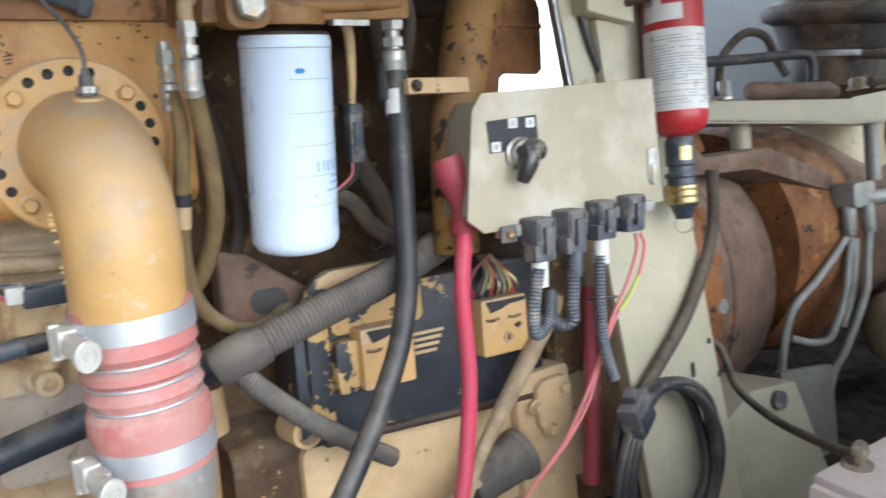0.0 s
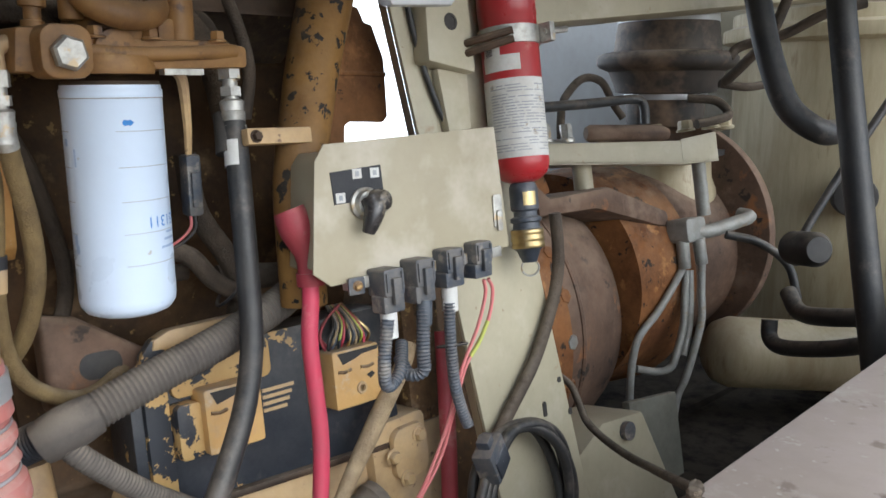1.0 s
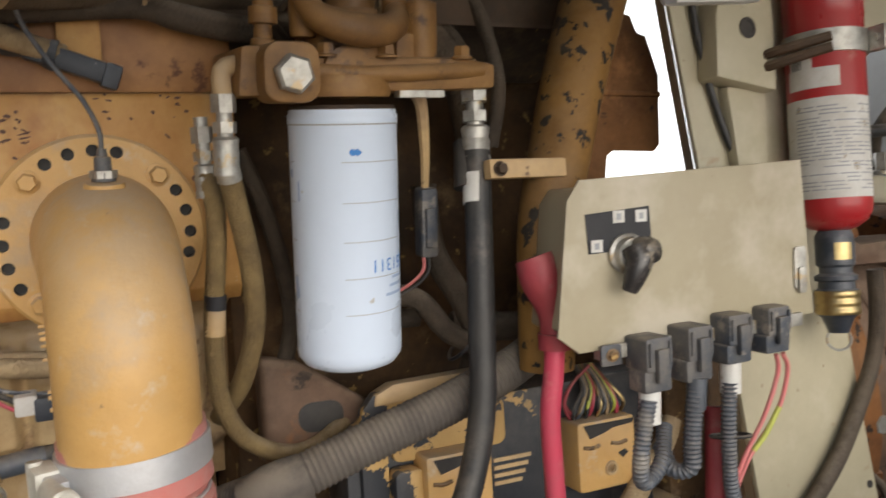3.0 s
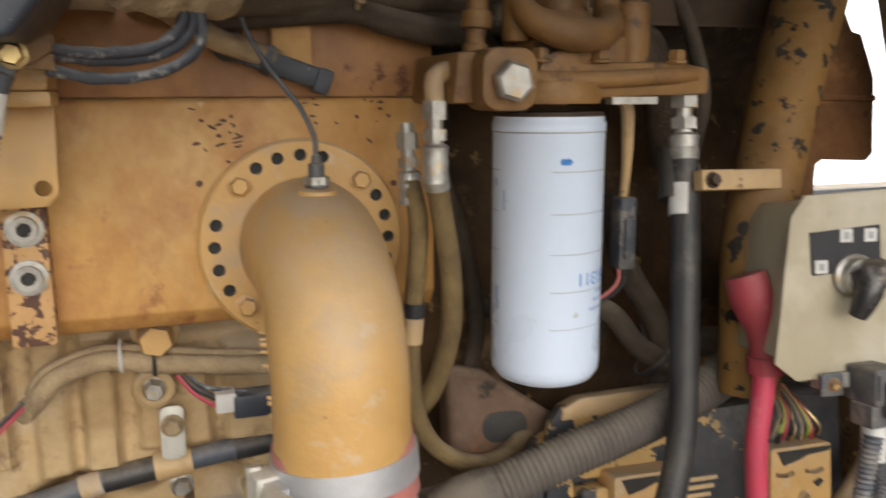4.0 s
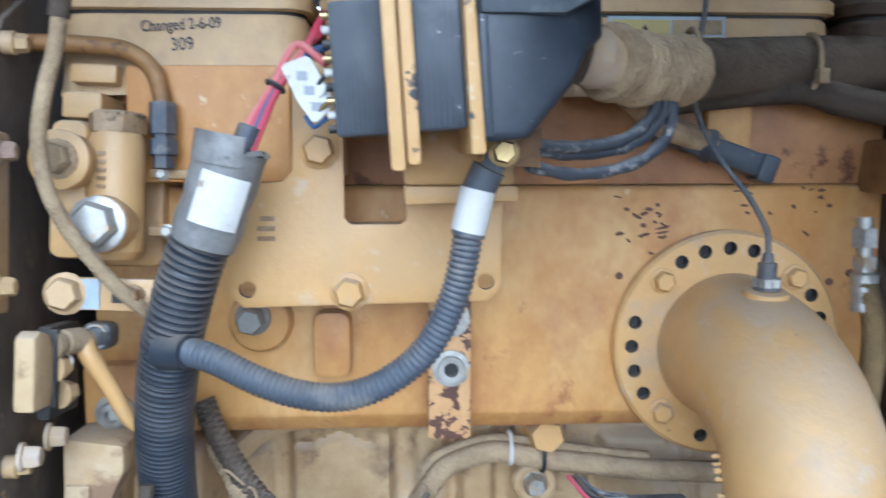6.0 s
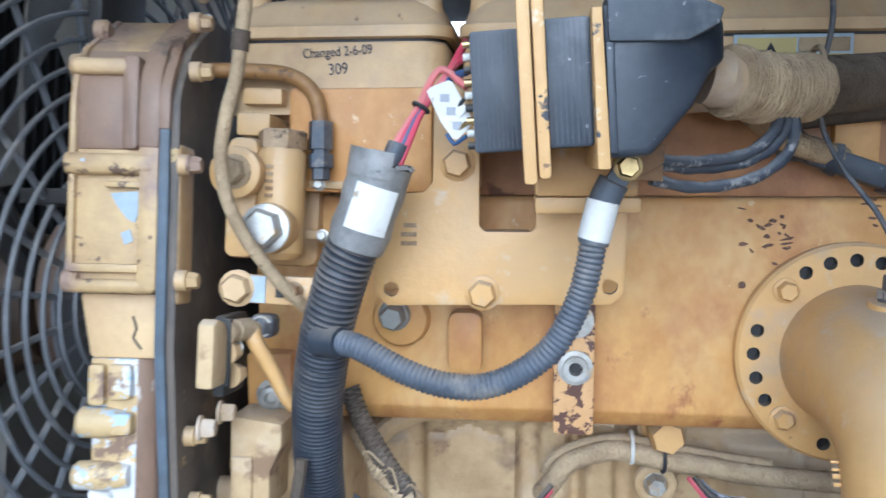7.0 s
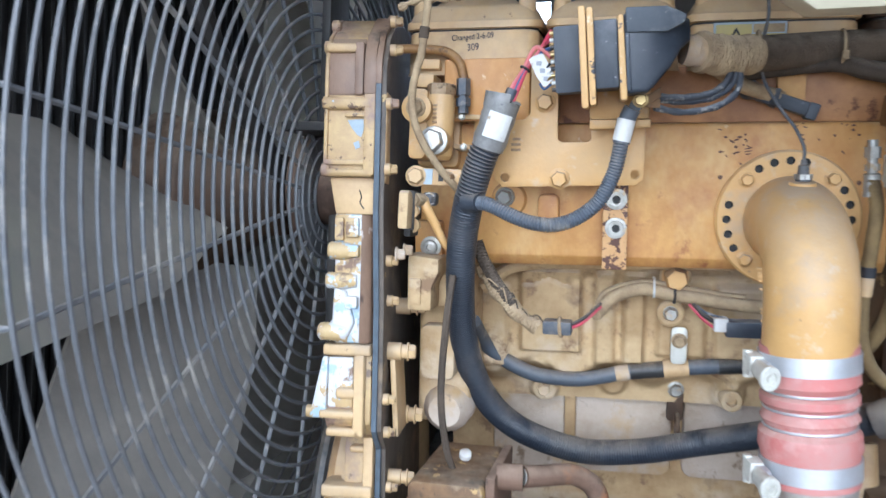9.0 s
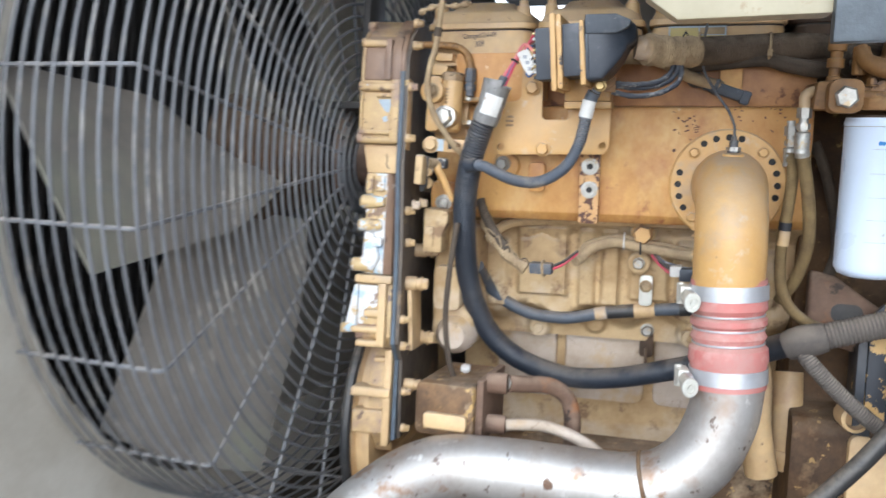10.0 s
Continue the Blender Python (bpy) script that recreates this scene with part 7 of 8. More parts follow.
part("plate", Geo().prism([(0.565, 1.02), (0.70, 1.02), (0.716, 1.262), (0.722, 1.296), (0.735, 1.304), (0.812, 1.302), (0.823, 1.312), (0.831, 1.42), (0.812, 1.482), (0.795, 1.486), (0.785, 1.512), (0.765, 1.516), (0.75, 1.60), (0.722, 1.60)], 0.118, 0.126), SHIELD, shd, bevel=0.002)
part("fold", Geo().box((0.66, 0.112, 1.386), (0.828, 0.121, 1.394)), SHIELD, shd, bevel=0.002)

seat((0.632, -0.026, 0.938), (-0.023, -0.065, -0.025), 0.977, (-8.0, 1.0, -1.5))
ecm = thing("engine_control_module", "black painted control module, paint flaking over yellow, with two plugs", "control module", (0.47, 0.05, 0.775))
part("case", Geo().prism([(0.25, 0.783), (0.70, 0.770), (0.69, 1.005), (0.30, 1.0), (0.262, 0.985), (0.25, 0.96)], 0.018, 0.10), BLACK_PAINT, ecm, "black case", bevel=0.004)
part("lip", Geo().prism([(0.28, 0.782), (0.72, 0.766), (0.72, 0.777), (0.28, 0.793)], 0.004, 0.03), DARK_BROWN, ecm, bevel=0.003)
out = [(0.266, 0.80), (0.300, 0.80), (0.300, 0.985), (0.305, 0.998), (0.318, 1.004), (0.45, 1.012), (0.45, 1.038), (0.31, 1.034), (0.285, 1.026), (0.27, 1.008), (0.266, 0.985)]
part("frame", Geo().prism(out, 0.008, 0.025), FLAKE_BLACK, ecm, "flaked yellow frame", bevel=0.003)
part("frame", Geo().prism([(0.285, 1.012), (0.45, 1.02), (0.45, 1.04), (0.31, 1.036), (0.288, 1.026)], 0.005, 0.03), YELLOW, ecm, bevel=0.003)
part("inner_lid", Geo().prism(rounded(0.305, 0.46, 0.94, 1.0, 0.012), 0.008, 0.02), FLAKE_BLACK, ecm, bevel=0.003)
for z in (0.915, 0.905, 0.895, 0.885):
    part("print_bar", Geo().box((0.445, 0.0155, z), (0.50 - 0.5 * (0.915 - z), 0.019, z + 0.005)), YELLOW, ecm)


def module_plug(x0, x1, z0, z1):
    p = part("plug", Geo().prism(rounded(x0, x1, z0, z1, 0.005), -0.026, 0.018), YELLOW_CLEAN, ecm, "yellow painted plug shell", bevel=0.003)
    w = x1 - x0
    part("worn_lip", Geo().prism([(x0 + 0.1 * w, z1 - 0.004), (x1 - 0.02 * w, z1 - 0.004), (x1 - 0.05 * w, z1 - 0.010), (x0 + 0.6 * w, z1 - 0.012), (x0 + 0.45 * w, z1 - 0.017), (x0 + 0.2 * w, z1 - 0.022)], -0.0275, -0.02), DARK, p)
    for u in (0.22, 0.7):
        part("slot", Geo().tube([(x0 + u * w - 0.012, -0.027, z1 - 0.032), (x0 + u * w, -0.028, z1 - 0.034), (x0 + u * w + 0.012, -0.027, z1 - 0.032)], 0.0028, 6), BROWN, p)
    part("boss", Geo().lathe((x0 + 0.55 * w, -0.026, z0 + 0.026), (0, -1, 0), [(0, 0.010), (0.003, 0.009), (0.003, 0.006), (0.0, 0.005)], 16), YELLOW, p)
    part("worn_spot", Geo().prism([(x0 + 0.68 * w, z1 - 0.047), (x0 + 0.8 * w, z1 - 0.043), (x0 + 0.86 * w, z1 - 0.048), (x0 + 0.76 * w, z1 - 0.054)], -0.0272, -0.02), DARK, p)
    return p


module_plug(0.334, 0.420, 0.860, 0.950)
module_plug(0.546, 0.636, 0.866, 0.957)
part("bracket", Geo().prism(rounded(0.300, 0.336, 0.858, 0.935, 0.008), -0.012, 0.018), FLAKE_BLACK, ecm, bevel=0.004)
random.seed(8)
for i in range(14):
    x = 0.556 + 0.0056 * i
    m = (RUBBER, GREY_CONDUIT, STRAW, RUBBER, LIME, RED_CABLE, BRASS)[i % 7]
    part("wire", Geo().tube([(x, -0.004 + 0.006 * (i % 3), 0.952), (x + random.uniform(-0.005, 0.005), -0.01, 0.972), (0.600 + (x - 0.600) * 0.6, 0.0, 0.996), (0.60 + (x - 0.600) * 0.4, 0.03, 1.02)], 0.0026, 6), m, ecm)
for k in range(2):
    part("wire", Geo().tube([(0.553 + 0.01 * k, 0.0, 0.955), (0.545, 0.0, 0.98), (0.56, 0.0, 1.005), (0.60, 0.02, 1.02)], 0.0025, 6), MAROON, ecm)

seat((0.334, -0.023, 1.443), (0.004, 0.032, -0.015), 0.992, (-5.0, -0.2, -0.5))
for pts, r in (([(0.26, 0.02, 1.52), (0.32, -0.02, 1.513), (0.378, -0.02, 1.50), (0.425, -0.03, 1.464), (0.437, -0.05, 1.404), (0.438, -0.06, 1.351), (0.43, -0.05, 1.29)], 0.012), ([(0.19, 0.0, 1.50), (0.26, 0.0, 1.486), (0.336, -0.01, 1.454), (0.401, -0.02, 1.425), (0.44, 0.0, 1.36)], 0.011), ([(0.199, -0.04, 1.43), (0.201, -0.04, 1.448), (0.214, -0.04, 1.461), (0.25, -0.03, 1.47), (0.296, -0.03, 1.456), (0.34, -0.01, 1.42)], 0.009)):
    solo("fuel_return_hose", Geo().tube(pts, r * 0.75, 12), LOOM_DARK, "dusty dark return hose arching behind the filter head", "hose", "return hoses")

seat((0.665, -0.009, 0.711), (0.001, -0.084, -0.01), 0.987, (-6.4, -1.4, 0.2))
# rear mount and its rod
mount = thing("engine_mount", "grimy brown engine mount with bolts below the module", "mount", (0.67, 0.0, 0.45))
part("bracket", Geo().prism(rounded(0.60, 0.72, 0.46, 0.80, 0.015), -0.005, 0.06), YELLOW, mount, bevel=0.006)
part("ear", Geo().prism(rounded(0.635, 0.71, 0.695, 0.785, 0.022), -0.018, 0.0), YELLOW, mount, bevel=0.005)
for x, z in ((0.655, 0.70), (0.69, 0.765), (0.63, 0.745)):
    part("bolt", Geo().bolt((x, -0.018, z), (0, -1, 0), 0.011, 0.010), YELLOW, mount)
part("bush", Geo().lathe((0.480, -0.015, 0.655), (0.97, -0.05, 0.22), [(0, 0.030), (0.01, 0.036), (0.095, 0.039), (0.10, 0.043), (0.115, 0.043), (0.118, 0.036), (0.105, 0.03)], 28), DUSTY_CONDUIT, mount, "grey dusty rubber bush with a rim")
part("post", Geo().box((0.715, 0.02, 0.42), (0.80, 0.09, 1.15)), BROWN, mount, bevel=0.004)
solo("dipstick_tube", Geo().tube([(0.682, -0.03, 0.925), (0.660, -0.035, 0.896), (0.600, -0.04, 0.838), (0.490, -0.05, 0.725), (0.43, -0.06, 0.64)], lambda t: 0.0125 + 0.003 * math.sin(5 * t), 12), STRAW, "dusty brown dipstick tube slanting over the block", "tube")
for pts, r, m in (([(0.36, -0.08, 0.62), (0.42, -0.09, 0.655), (0.47, -0.08, 0.64)], 0.012, RUBBER), ([(0.33, -0.06, 0.63), (0.40, -0.07, 0.68), (0.47, -0.06, 0.68)], 0.006, STRAW)):
    solo("low_hose", Geo().tube(pts, r, 10), m, "small hose looping low on the block", "hose", "low hoses")

seat((0.415, -0.185, 1.135), (-0.004, -0.003, -0.002), 1.0, (-4.5, -2.4, 0.0))

# ---- battery cable ----
red = thing("battery_cable", "thick red battery cable with a faded red boot", "cable", (0.40, -0.17, 0.70))
part("sheath", Geo().tube([(0.428, -0.172, 1.085), (0.424, -0.172, 1.05), (0.416, -0.171, 1.0), (0.416, -0.170, 0.93), (0.415, -0.170, 0.87), (0.405, -0.170, 0.80), (0.385, -0.17, 0.71), (0.35, -0.16, 0.62)], 0.0112, 16), RED_CABLE, red)
part("boot", Geo().tube([(0.416, -0.160, 1.172), (0.420, -0.165, 1.150), (0.427, -0.17, 1.115), (0.430, -0.172, 1.078)], lambda t: 0.0205 - 0.004 * t + 0.003 * math.sin(7 * t), 16), MAROON, red, "faded red rubber boot")
part("collar", Geo().cyl((0.429, -0.172, 1.090), (0.4285, -0.172, 1.073), 0.0185), MAROON, red)
seat((0.665, -0.009, 0.711), (0.001, -0.084, -0.01), 0.987, (-6.4, -1.4, 0.2))
solo("red_cable", Geo().tube([(0.75, -0.04, 0.93), (0.735, -0.05, 0.85), (0.715, -0.06, 0.72), (0.70, -0.06, 0.60)], 0.014, 12), MAROON, "dark red cable behind the wiring by the post", "cable")

seat((0.513, -0.228, 0.975), (-0.022, -0.040, 0.045), (1.0, 1.0, 0.925), (-6.0, 0.0, -1.0))

# ---- isolator box ----
iso = thing("isolator_box", "beige steel isolator box with a black rotary switch", "switch box", (0.44, -0.188, 1.05))
iso.rotation_euler = (0, 0, radians(-4.6))
out = [(0.440, 1.209), (0.455, 1.231), (0.742, 1.243), (0.757, 1.052), (0.448, 1.040), (0.424, 1.060)]
part("lid", Geo().prism(out, -0.190, -0.1865), CREAM_PANEL, iso, "beige powder coated lid", bevel=0.001)
out2 = [(0.450, 1.205), (0.462, 1.222), (0.732, 1.233), (0.745, 1.060), (0.456, 1.050), (0.434, 1.065)]
part("case", Geo().prism(out2, -0.1865, -0.11), CREAM_PANEL, iso, bevel=0.003)
M = lambda z, x: z + (x - 0.44) * 0.042
sp = part("switch_plate", Geo().prism([(0.4625, 1.149), (0.538, 1.1525), (0.536, 1.1985), (0.4595, 1.193)], -0.1918, -0.1899), INK, iso, "black switch plate")
for x, z in ((0.4985, 1.1885), (0.5255, 1.188), (0.4715, 1.1575)):
    q = part("print_square", Geo().box((x - 0.0068, -0.1926, z - 0.0068), (x + 0.0068, -0.1917, z + 0.0068)), PAPER, sp)
    part("print_bar", Geo().box((x - 0.0025, -0.1931, z - 0.0035), (x + 0.0025, -0.1925, z + 0.0035)), GREY_INK, q)
kn = part("rotary_switch", Geo().lathe((0.507, -0.1915, 1.147), (0, -1, 0), [(0, 0.0225), (0.004, 0.0225), (0.006, 0.019), (0.014, 0.0175)], 28), ZINC, iso, "worn rotary switch base")
part("handle", Geo().tube([(0.509, -0.208, 1.150), (0.507, -0.214, 1.140), (0.500, -0.215, 1.122), (0.496, -0.211, 1.108)], lambda t: 0.0175 * (1 - t) + 0.0085 * t, 14), GLOSS_BLACK, kn, "black lever handle")
part("cap", Geo().lathe((0.515, -0.205, 1.149), (0.35, -1, 0.1), [(0, 0.0165), (0.01, 0.0165), (0.017, 0.013), (0.02, 0.006)], 20), GLOSS_BLACK, kn)
part("latch", Geo().prism(rounded(0.728, 0.745, 1.085, 1.137, 0.004), -0.193, -0.1895), ZINC, iso, "zinc lid latch", bevel=0.001)
part("latch_tongue", Geo().prism(rounded(0.732, 0.742, 1.080, 1.112, 0.003), -0.1965, -0.192), ZINC, iso, bevel=0.001)
part("gland", Geo().cyl((0.432, -0.13, 1.105), (0.452, -0.13, 1.105), 0.018), GREY_PLASTIC, iso, bevel=0.003)
part("rail", Geo().prism([(0.470, 1.030), (0.735, 1.040), (0.735, 1.056), (0.470, 1.046)], -0.196, -0.180), ZINC, iso, "plug rail", bevel=0.001)
part("tab", Geo().prism(rounded(0.468, 0.492, 1.024, 1.048, 0.003), -0.199, -0.195), GREY_PLASTIC, iso, bevel=0.001)
part("tab_bolt", Geo().bolt((0.481, -0.199, 1.036), (0, -1, 0), 0.006, 0.004), BROWN, iso)


def loom_plug(x, z, h, tape):
    t = thing("sealed_plug", "dirty grey sealed plug under the isolator box", "connector", (x, -0.21, z - h), group="sealed plugs")
    part("shell", Geo().prism(rounded(x - 0.0165, x + 0.0165, z - h * 0.62, z, 0.004), -0.232, -0.196), GREY_PLASTIC, t, bevel=0.003)
    part("collar", Geo().prism(rounded(x - 0.0175, x + 0.0175, z - h, z - h * 0.58, 0.004), -0.229, -0.202), GREY_PLASTIC, t, bevel=0.003)
    part("latch", Geo().box((x - 0.006, -0.238, z - h * 0.8), (x + 0.008, -0.231, z - h * 0.2)), GREY_PLASTIC, t, bevel=0.002)
    for u in (-0.014, 0.011):
        part("rib", Geo().box((x + u, -0.2345, z - h * 0.5), (x + u + 0.003, -0.231, z - h * 0.08)), GREY_PLASTIC, t)
    if tape:
        part("label", Geo().cyl((x - 0.002, -0.2165, z - h), (x - 0.004, -0.2175, z - h - 0.036), 0.0112, n=16), PAPER, t, "white tape label")


loom_plug(0.516, 1.055, 0.062, True)
loom_plug(0.571, 1.060, 0.064, False)
loom_plug(0.627, 1.066, 0.058, True)
loom_plug(0.684, 1.068, 0.056, False)
for pts, r in (([(0.506, -0.224, 0.985), (0.501, -0.223, 0.96), (0.496, -0.221, 0.925), (0.500, -0.215, 0.895), (0.515, -0.207, 0.886), (0.54, -0.20, 0.902), (0.57, -0.17, 0.93)], 0.0092),
               ([(0.567, -0.225, 0.990), (0.564, -0.226, 0.97), (0.559, -0.226, 0.925), (0.558, -0.224, 0.898), (0.548, -0.205, 0.893), (0.555, -0.18, 0.915)], 0.0098),
               ([(0.620, -0.220, 0.985), (0.616, -0.221, 0.945), (0.617, -0.219, 0.90), (0.622, -0.216, 0.855), (0.636, -0.212, 0.81), (0.646, -0.211, 0.785)], 0.0088)):
    solo("plug_conduit", Geo().tube(pts, r, 12, corr=0.0016, pitch=0.0052), GREY_CONDUIT, "grey corrugated conduit below a sealed plug", "conduit", "plug conduits")
solo("plug_sleeve", Geo().tube([(0.57, -0.225, 1.0), (0.566, -0.2255, 0.965)], 0.0105, 12), GREY_CONDUIT, "scuffed grey tape sleeve", "sleeve")
tie = solo("cable_tie", Geo().ring((0.628, -0.21, 0.917), (0.1, 0.2, 1), 0.021, 0.0022, 24, 6), INK, "black cable tie round the wires", "cable tie")
seat()
for k in range(2):
    w = solo("pink_wire", Geo().tube([(0.680 + 0.010 * k, -0.25, 1.045), (0.684 + 0.016 * k, -0.25, 1.022), (0.664 + 0.020 * k, -0.252, 0.975), (0.634 + 0.008 * k, -0.25, 0.922), (0.608 + 0.006 * k, -0.25, 0.855), (0.577 + 0.012 * k, -0.25, 0.799), (0.545 + 0.006 * k, -0.25, 0.755), (0.512 + 0.004 * k, -0.245, 0.72), (0.47, -0.23, 0.66)], 0.0027, 8), PINK_WIRE, "faded pink wire hanging from a plug", "wire", "pink wires")
    if k:
        part("splice", Geo().tube([(0.686, -0.253, 0.982), (0.668, -0.253, 0.955), (0.650, -0.252, 0.936)], 0.0031, 8), LIME, w, "lime green splice")
seat((0.7, -0.15, 1.1), (0.0045, -0.0148, 0.0092), 1.0, (-10.6, 1.1, -1.5))
rp = thing("relay_plug", "grey square relay plug hanging on the post", "connector", (0.664, -0.211, 0.73))
mm = Matrix.Translation((0.668, -0.205, 0.757)) @ Euler((0, radians(-28), radians(20))).to_matrix().to_4x4()
part("shell", Geo().box((-0.027, -0.016, -0.027), (0.027, 0.016, 0.027), mm), GREY_PLASTIC, rp, bevel=0.004)
part("face", Geo().box((-0.021, -0.019, -0.022), (0.021, -0.015, 0.010), mm), BLACK_PLASTIC, rp, bevel=0.002)
part("lug", Geo().box((-0.010, -0.010, 0.026), (0.010, 0.010, 0.040), mm), GREY_PLASTIC, rp, bevel=0.002)

# black cable down the post and its coil
solo("post_cable", Geo().tube([(0.915, -0.175, 1.10), (0.918, -0.172, 1.05), (0.915, -0.167, 1.0), (0.892, -0.164, 0.945), (0.83, -0.166, 0.864), (0.75, -0.166, 0.792), (0.70, -0.17, 0.745), (0.68, -0.18, 0.68)], 0.0105, 12), LOOM_DARK, "dusty black cable down the post", "cable")
coil = thing("cable_coil", "loose coil of black cable hanging against the post", "cable coil", (0.74, -0.19, 0.60))
for k in range(5):
    c = V((0.750 + 0.008 * (k % 3), -0.172 - 0.010 * (k % 2) - 0.004 * k, 0.66 - 0.004 * k))
    pts = []
    for i in range(33):
        a = 2 * math.pi * i / 32
        pts.append(c + V(((0.098 + 0.005 * (k % 3)) * math.cos(a), 0.006 * math.sin(3 * a + k), (0.120 + 0.003 * k) * math.sin(a))))
    part("turn", Geo().tube(pts, 0.0085, 10, step=0.012), RUBBER, coil)
for k in range(3):
    part("tail", Geo().tube([(0.66 + 0.012 * k, -0.20, 0.735), (0.635 + 0.012 * k, -0.205, 0.70), (0.62 + 0.015 * k, -0.20, 0.64), (0.63 + 0.015 * k, -0.19, 0.56)], 0.008, 10), RUBBER, coil)
seat()
tan = solo("tan_cable", Geo().tube([(1.00, -0.10, 0.80), (1.035, -0.145, 0.765), (1.033, -0.17, 0.738), (1.021, -0.20, 0.707), (1.004, -0.25, 0.693), (0.957, -0.33, 0.702), (0.884, -0.42, 0.735), (0.772, -0.52, 0.792), (0.63, -0.625, 0.868), (0.53, -0.672, 0.925), (0.500, -0.685, 0.945)], 0.0072, 10), LOOM_DARK, "thin dusty cable from the post to the sill", "cable")
part("gland", Geo().lathe((0.488, -0.690, 0.933), (-0.1, 0, 1), [(0, 0.014), (0.002, 0.014), (0.003, 0.0075), (0.014, 0.0075), (0.017, 0.005)], 20), LOOM, tan, "dusty cable gland on the sill")
seat((0.7, -0.15, 1.1), (0.0045, -0.0148, 0.0092), 1.0, (-10.6, 1.1, -1.5))
solo("roof_cable", Geo().tube([(0.655, -0.157, 1.62), (0.655, -0.157, 1.45), (0.668, -0.157, 1.362), (0.69, -0.157, 1.29), (0.715, -0.157, 1.235)], 0.0045, 8), RUBBER, "thin black cable down the post", "cable")

# ---- fire extinguisher, hung upside down ----
seat((0.7, -0.15, 1.1), (-0.003, -0.0148, 0.0092), 1.0, (-10.6, 1.1, -1.5), (-0.134, -0.988, 1.332), 1.05)
ext = thing("fire_extinguisher", "red fire extinguisher strapped upside down, white instruction label", "fire extinguisher", (0.772, -0.235, 1.03))
base, tip = V((0.780, -0.236, 1.155)), V((0.786, -0.240, 1.462))
axis = (tip - base).normalized()
shell = part("cylinder", Geo().lathe(base, axis, [(0, 0.016), (0.003, 0.026), (0.012, 0.038), (0.022, 0.0425), (0.03, 0.0435), (0.245, 0.0435), (0.246, 0.0442), (0.285, 0.0442), (0.292, 0.042), (0.293, 0.036), (0.288, 0.034)], 44), RED_PAINT, ext, "glossy red cylinder")


def on_ext(d0, d1, a0, a1, mat, name, r=0.0438, label=""):
    return part(name, Geo().lathe(base, axis, [(d0, r), (d1, r)], 24, a0, a1, caps=False), mat, shell, label)


u0 = (V((1, 0, 0)) - axis * axis.x).normalized()
s0 = axis.cross(u0)
face = math.degrees(math.atan2(V((-0.72, -0.68, 0)).dot(s0), V((-0.72, -0.68, 0)).dot(u0)))
on_ext(0.037, 0.152, face - 88, face + 92, PAPER, "label", 0.0437, "white instruction label with rows of print")
random.seed(3)
for i in range(23):
    d = 0.046 + i * 0.0043
    a = face - 52
    while a < face + 80:
        b = a + random.uniform(10, 40)
        if random.random() < 0.82:
            on_ext(d, d + 0.0016, a, min(b, face + 84), GREY_INK, "print_bar", 0.0439)
        a = b + 4
on_ext(0.163, 0.186, face - 66, face + 16, PAPER, "sticker", 0.0437, "torn white sticker")
on_ext(0.180, 0.206, face - 62, face - 22, PAPER, "sticker", 0.04375)
for k in range(7):
    on_ext(0.186, 0.203, face - 56 + 2.6 * k, face - 54.6 + 2.6 * k, INK, "print_bar", 0.0439)
valve = part("valve", Geo().lathe(base, -axis, [(0, 0.018), (0.006, 0.021), (0.010, 0.0215), (0.040, 0.0215), (0.043, 0.018), (0.050, 0.018), (0.053, 0.0235), (0.058, 0.0235), (0.060, 0.020), (0.068, 0.0205), (0.070, 0.024), (0.098, 0.024), (0.102, 0.018), (0.120, 0.011)], 28), BLACK_PLASTIC, ext, "black valve body")
part("brass_plate", Geo().wrap(base - axis * 0.014, base - axis * 0.034, 0.0219, (-0.45, -1, 0), 28), BRASS, valve, "brass label plate")
part("brass_ring", Geo().lathe(base, -axis, [(0.070, 0.0242), (0.072, 0.0252), (0.076, 0.0252), (0.077, 0.0245), (0.081, 0.0245), (0.082, 0.0252), (0.086, 0.0252), (0.087, 0.0245), (0.091, 0.0245), (0.092, 0.0252), (0.096, 0.0252), (0.098, 0.0242)], 28), BRASS, valve, "ribbed brass ring")
part("pull_ring", Geo().ring(base - axis * 0.128, (0.7, 0.7, 0.1), 0.013, 0.0016, 24, 6), ZINC, valve)
strap = thing("extinguisher_strap", "dull steel clamp strap holding the extinguisher to the post", "strap", (0.78, -0.2, 1.35))
c = base + axis * 0.215
part("band", Geo().lathe(c, axis, [(-0.013, 0.0452), (-0.013, 0.047), (0.013, 0.047), (0.013, 0.0452)], 40), ZINC, strap)
part("arm", Geo().tube([c + V((-0.03, -0.035, 0.004)), c + V((-0.075, 0.01, -0.006)), (0.70, -0.155, c.z - 0.012)], 0.006, 8), DARK_BROWN, strap)
part("arm", Geo().tube([c + V((-0.03, -0.035, -0.008)), c + V((-0.075, 0.01, -0.02)), (0.70, -0.155, c.z - 0.026)], 0.006, 8), DARK_BROWN, strap)
part("screw", Geo().tube([c + V((0.02, -0.052, 0.0)), c + V((0.06, -0.062, 0.004))], 0.005, 8), ZINC, strap)
part("lug", Geo().box((c.x + 0.022, c.y - 0.062, c.z - 0.014), (c.x + 0.034, c.y - 0.038, c.z + 0.014)), ZINC, strap, bevel=0.002)

# ---- the compressor beyond the post ----
FAR_SEAT = ((0.7, -0.15, 1.1), (0.0045, -0.0148, 0.0092), 1.0, (-10.6, 1.1, -1.5))
UPRIGHT = V((-0.0192, -0.1839, 0.9828))
seat(*FAR_SEAT, (-0.172, -1.021, 1.319), 1.12)
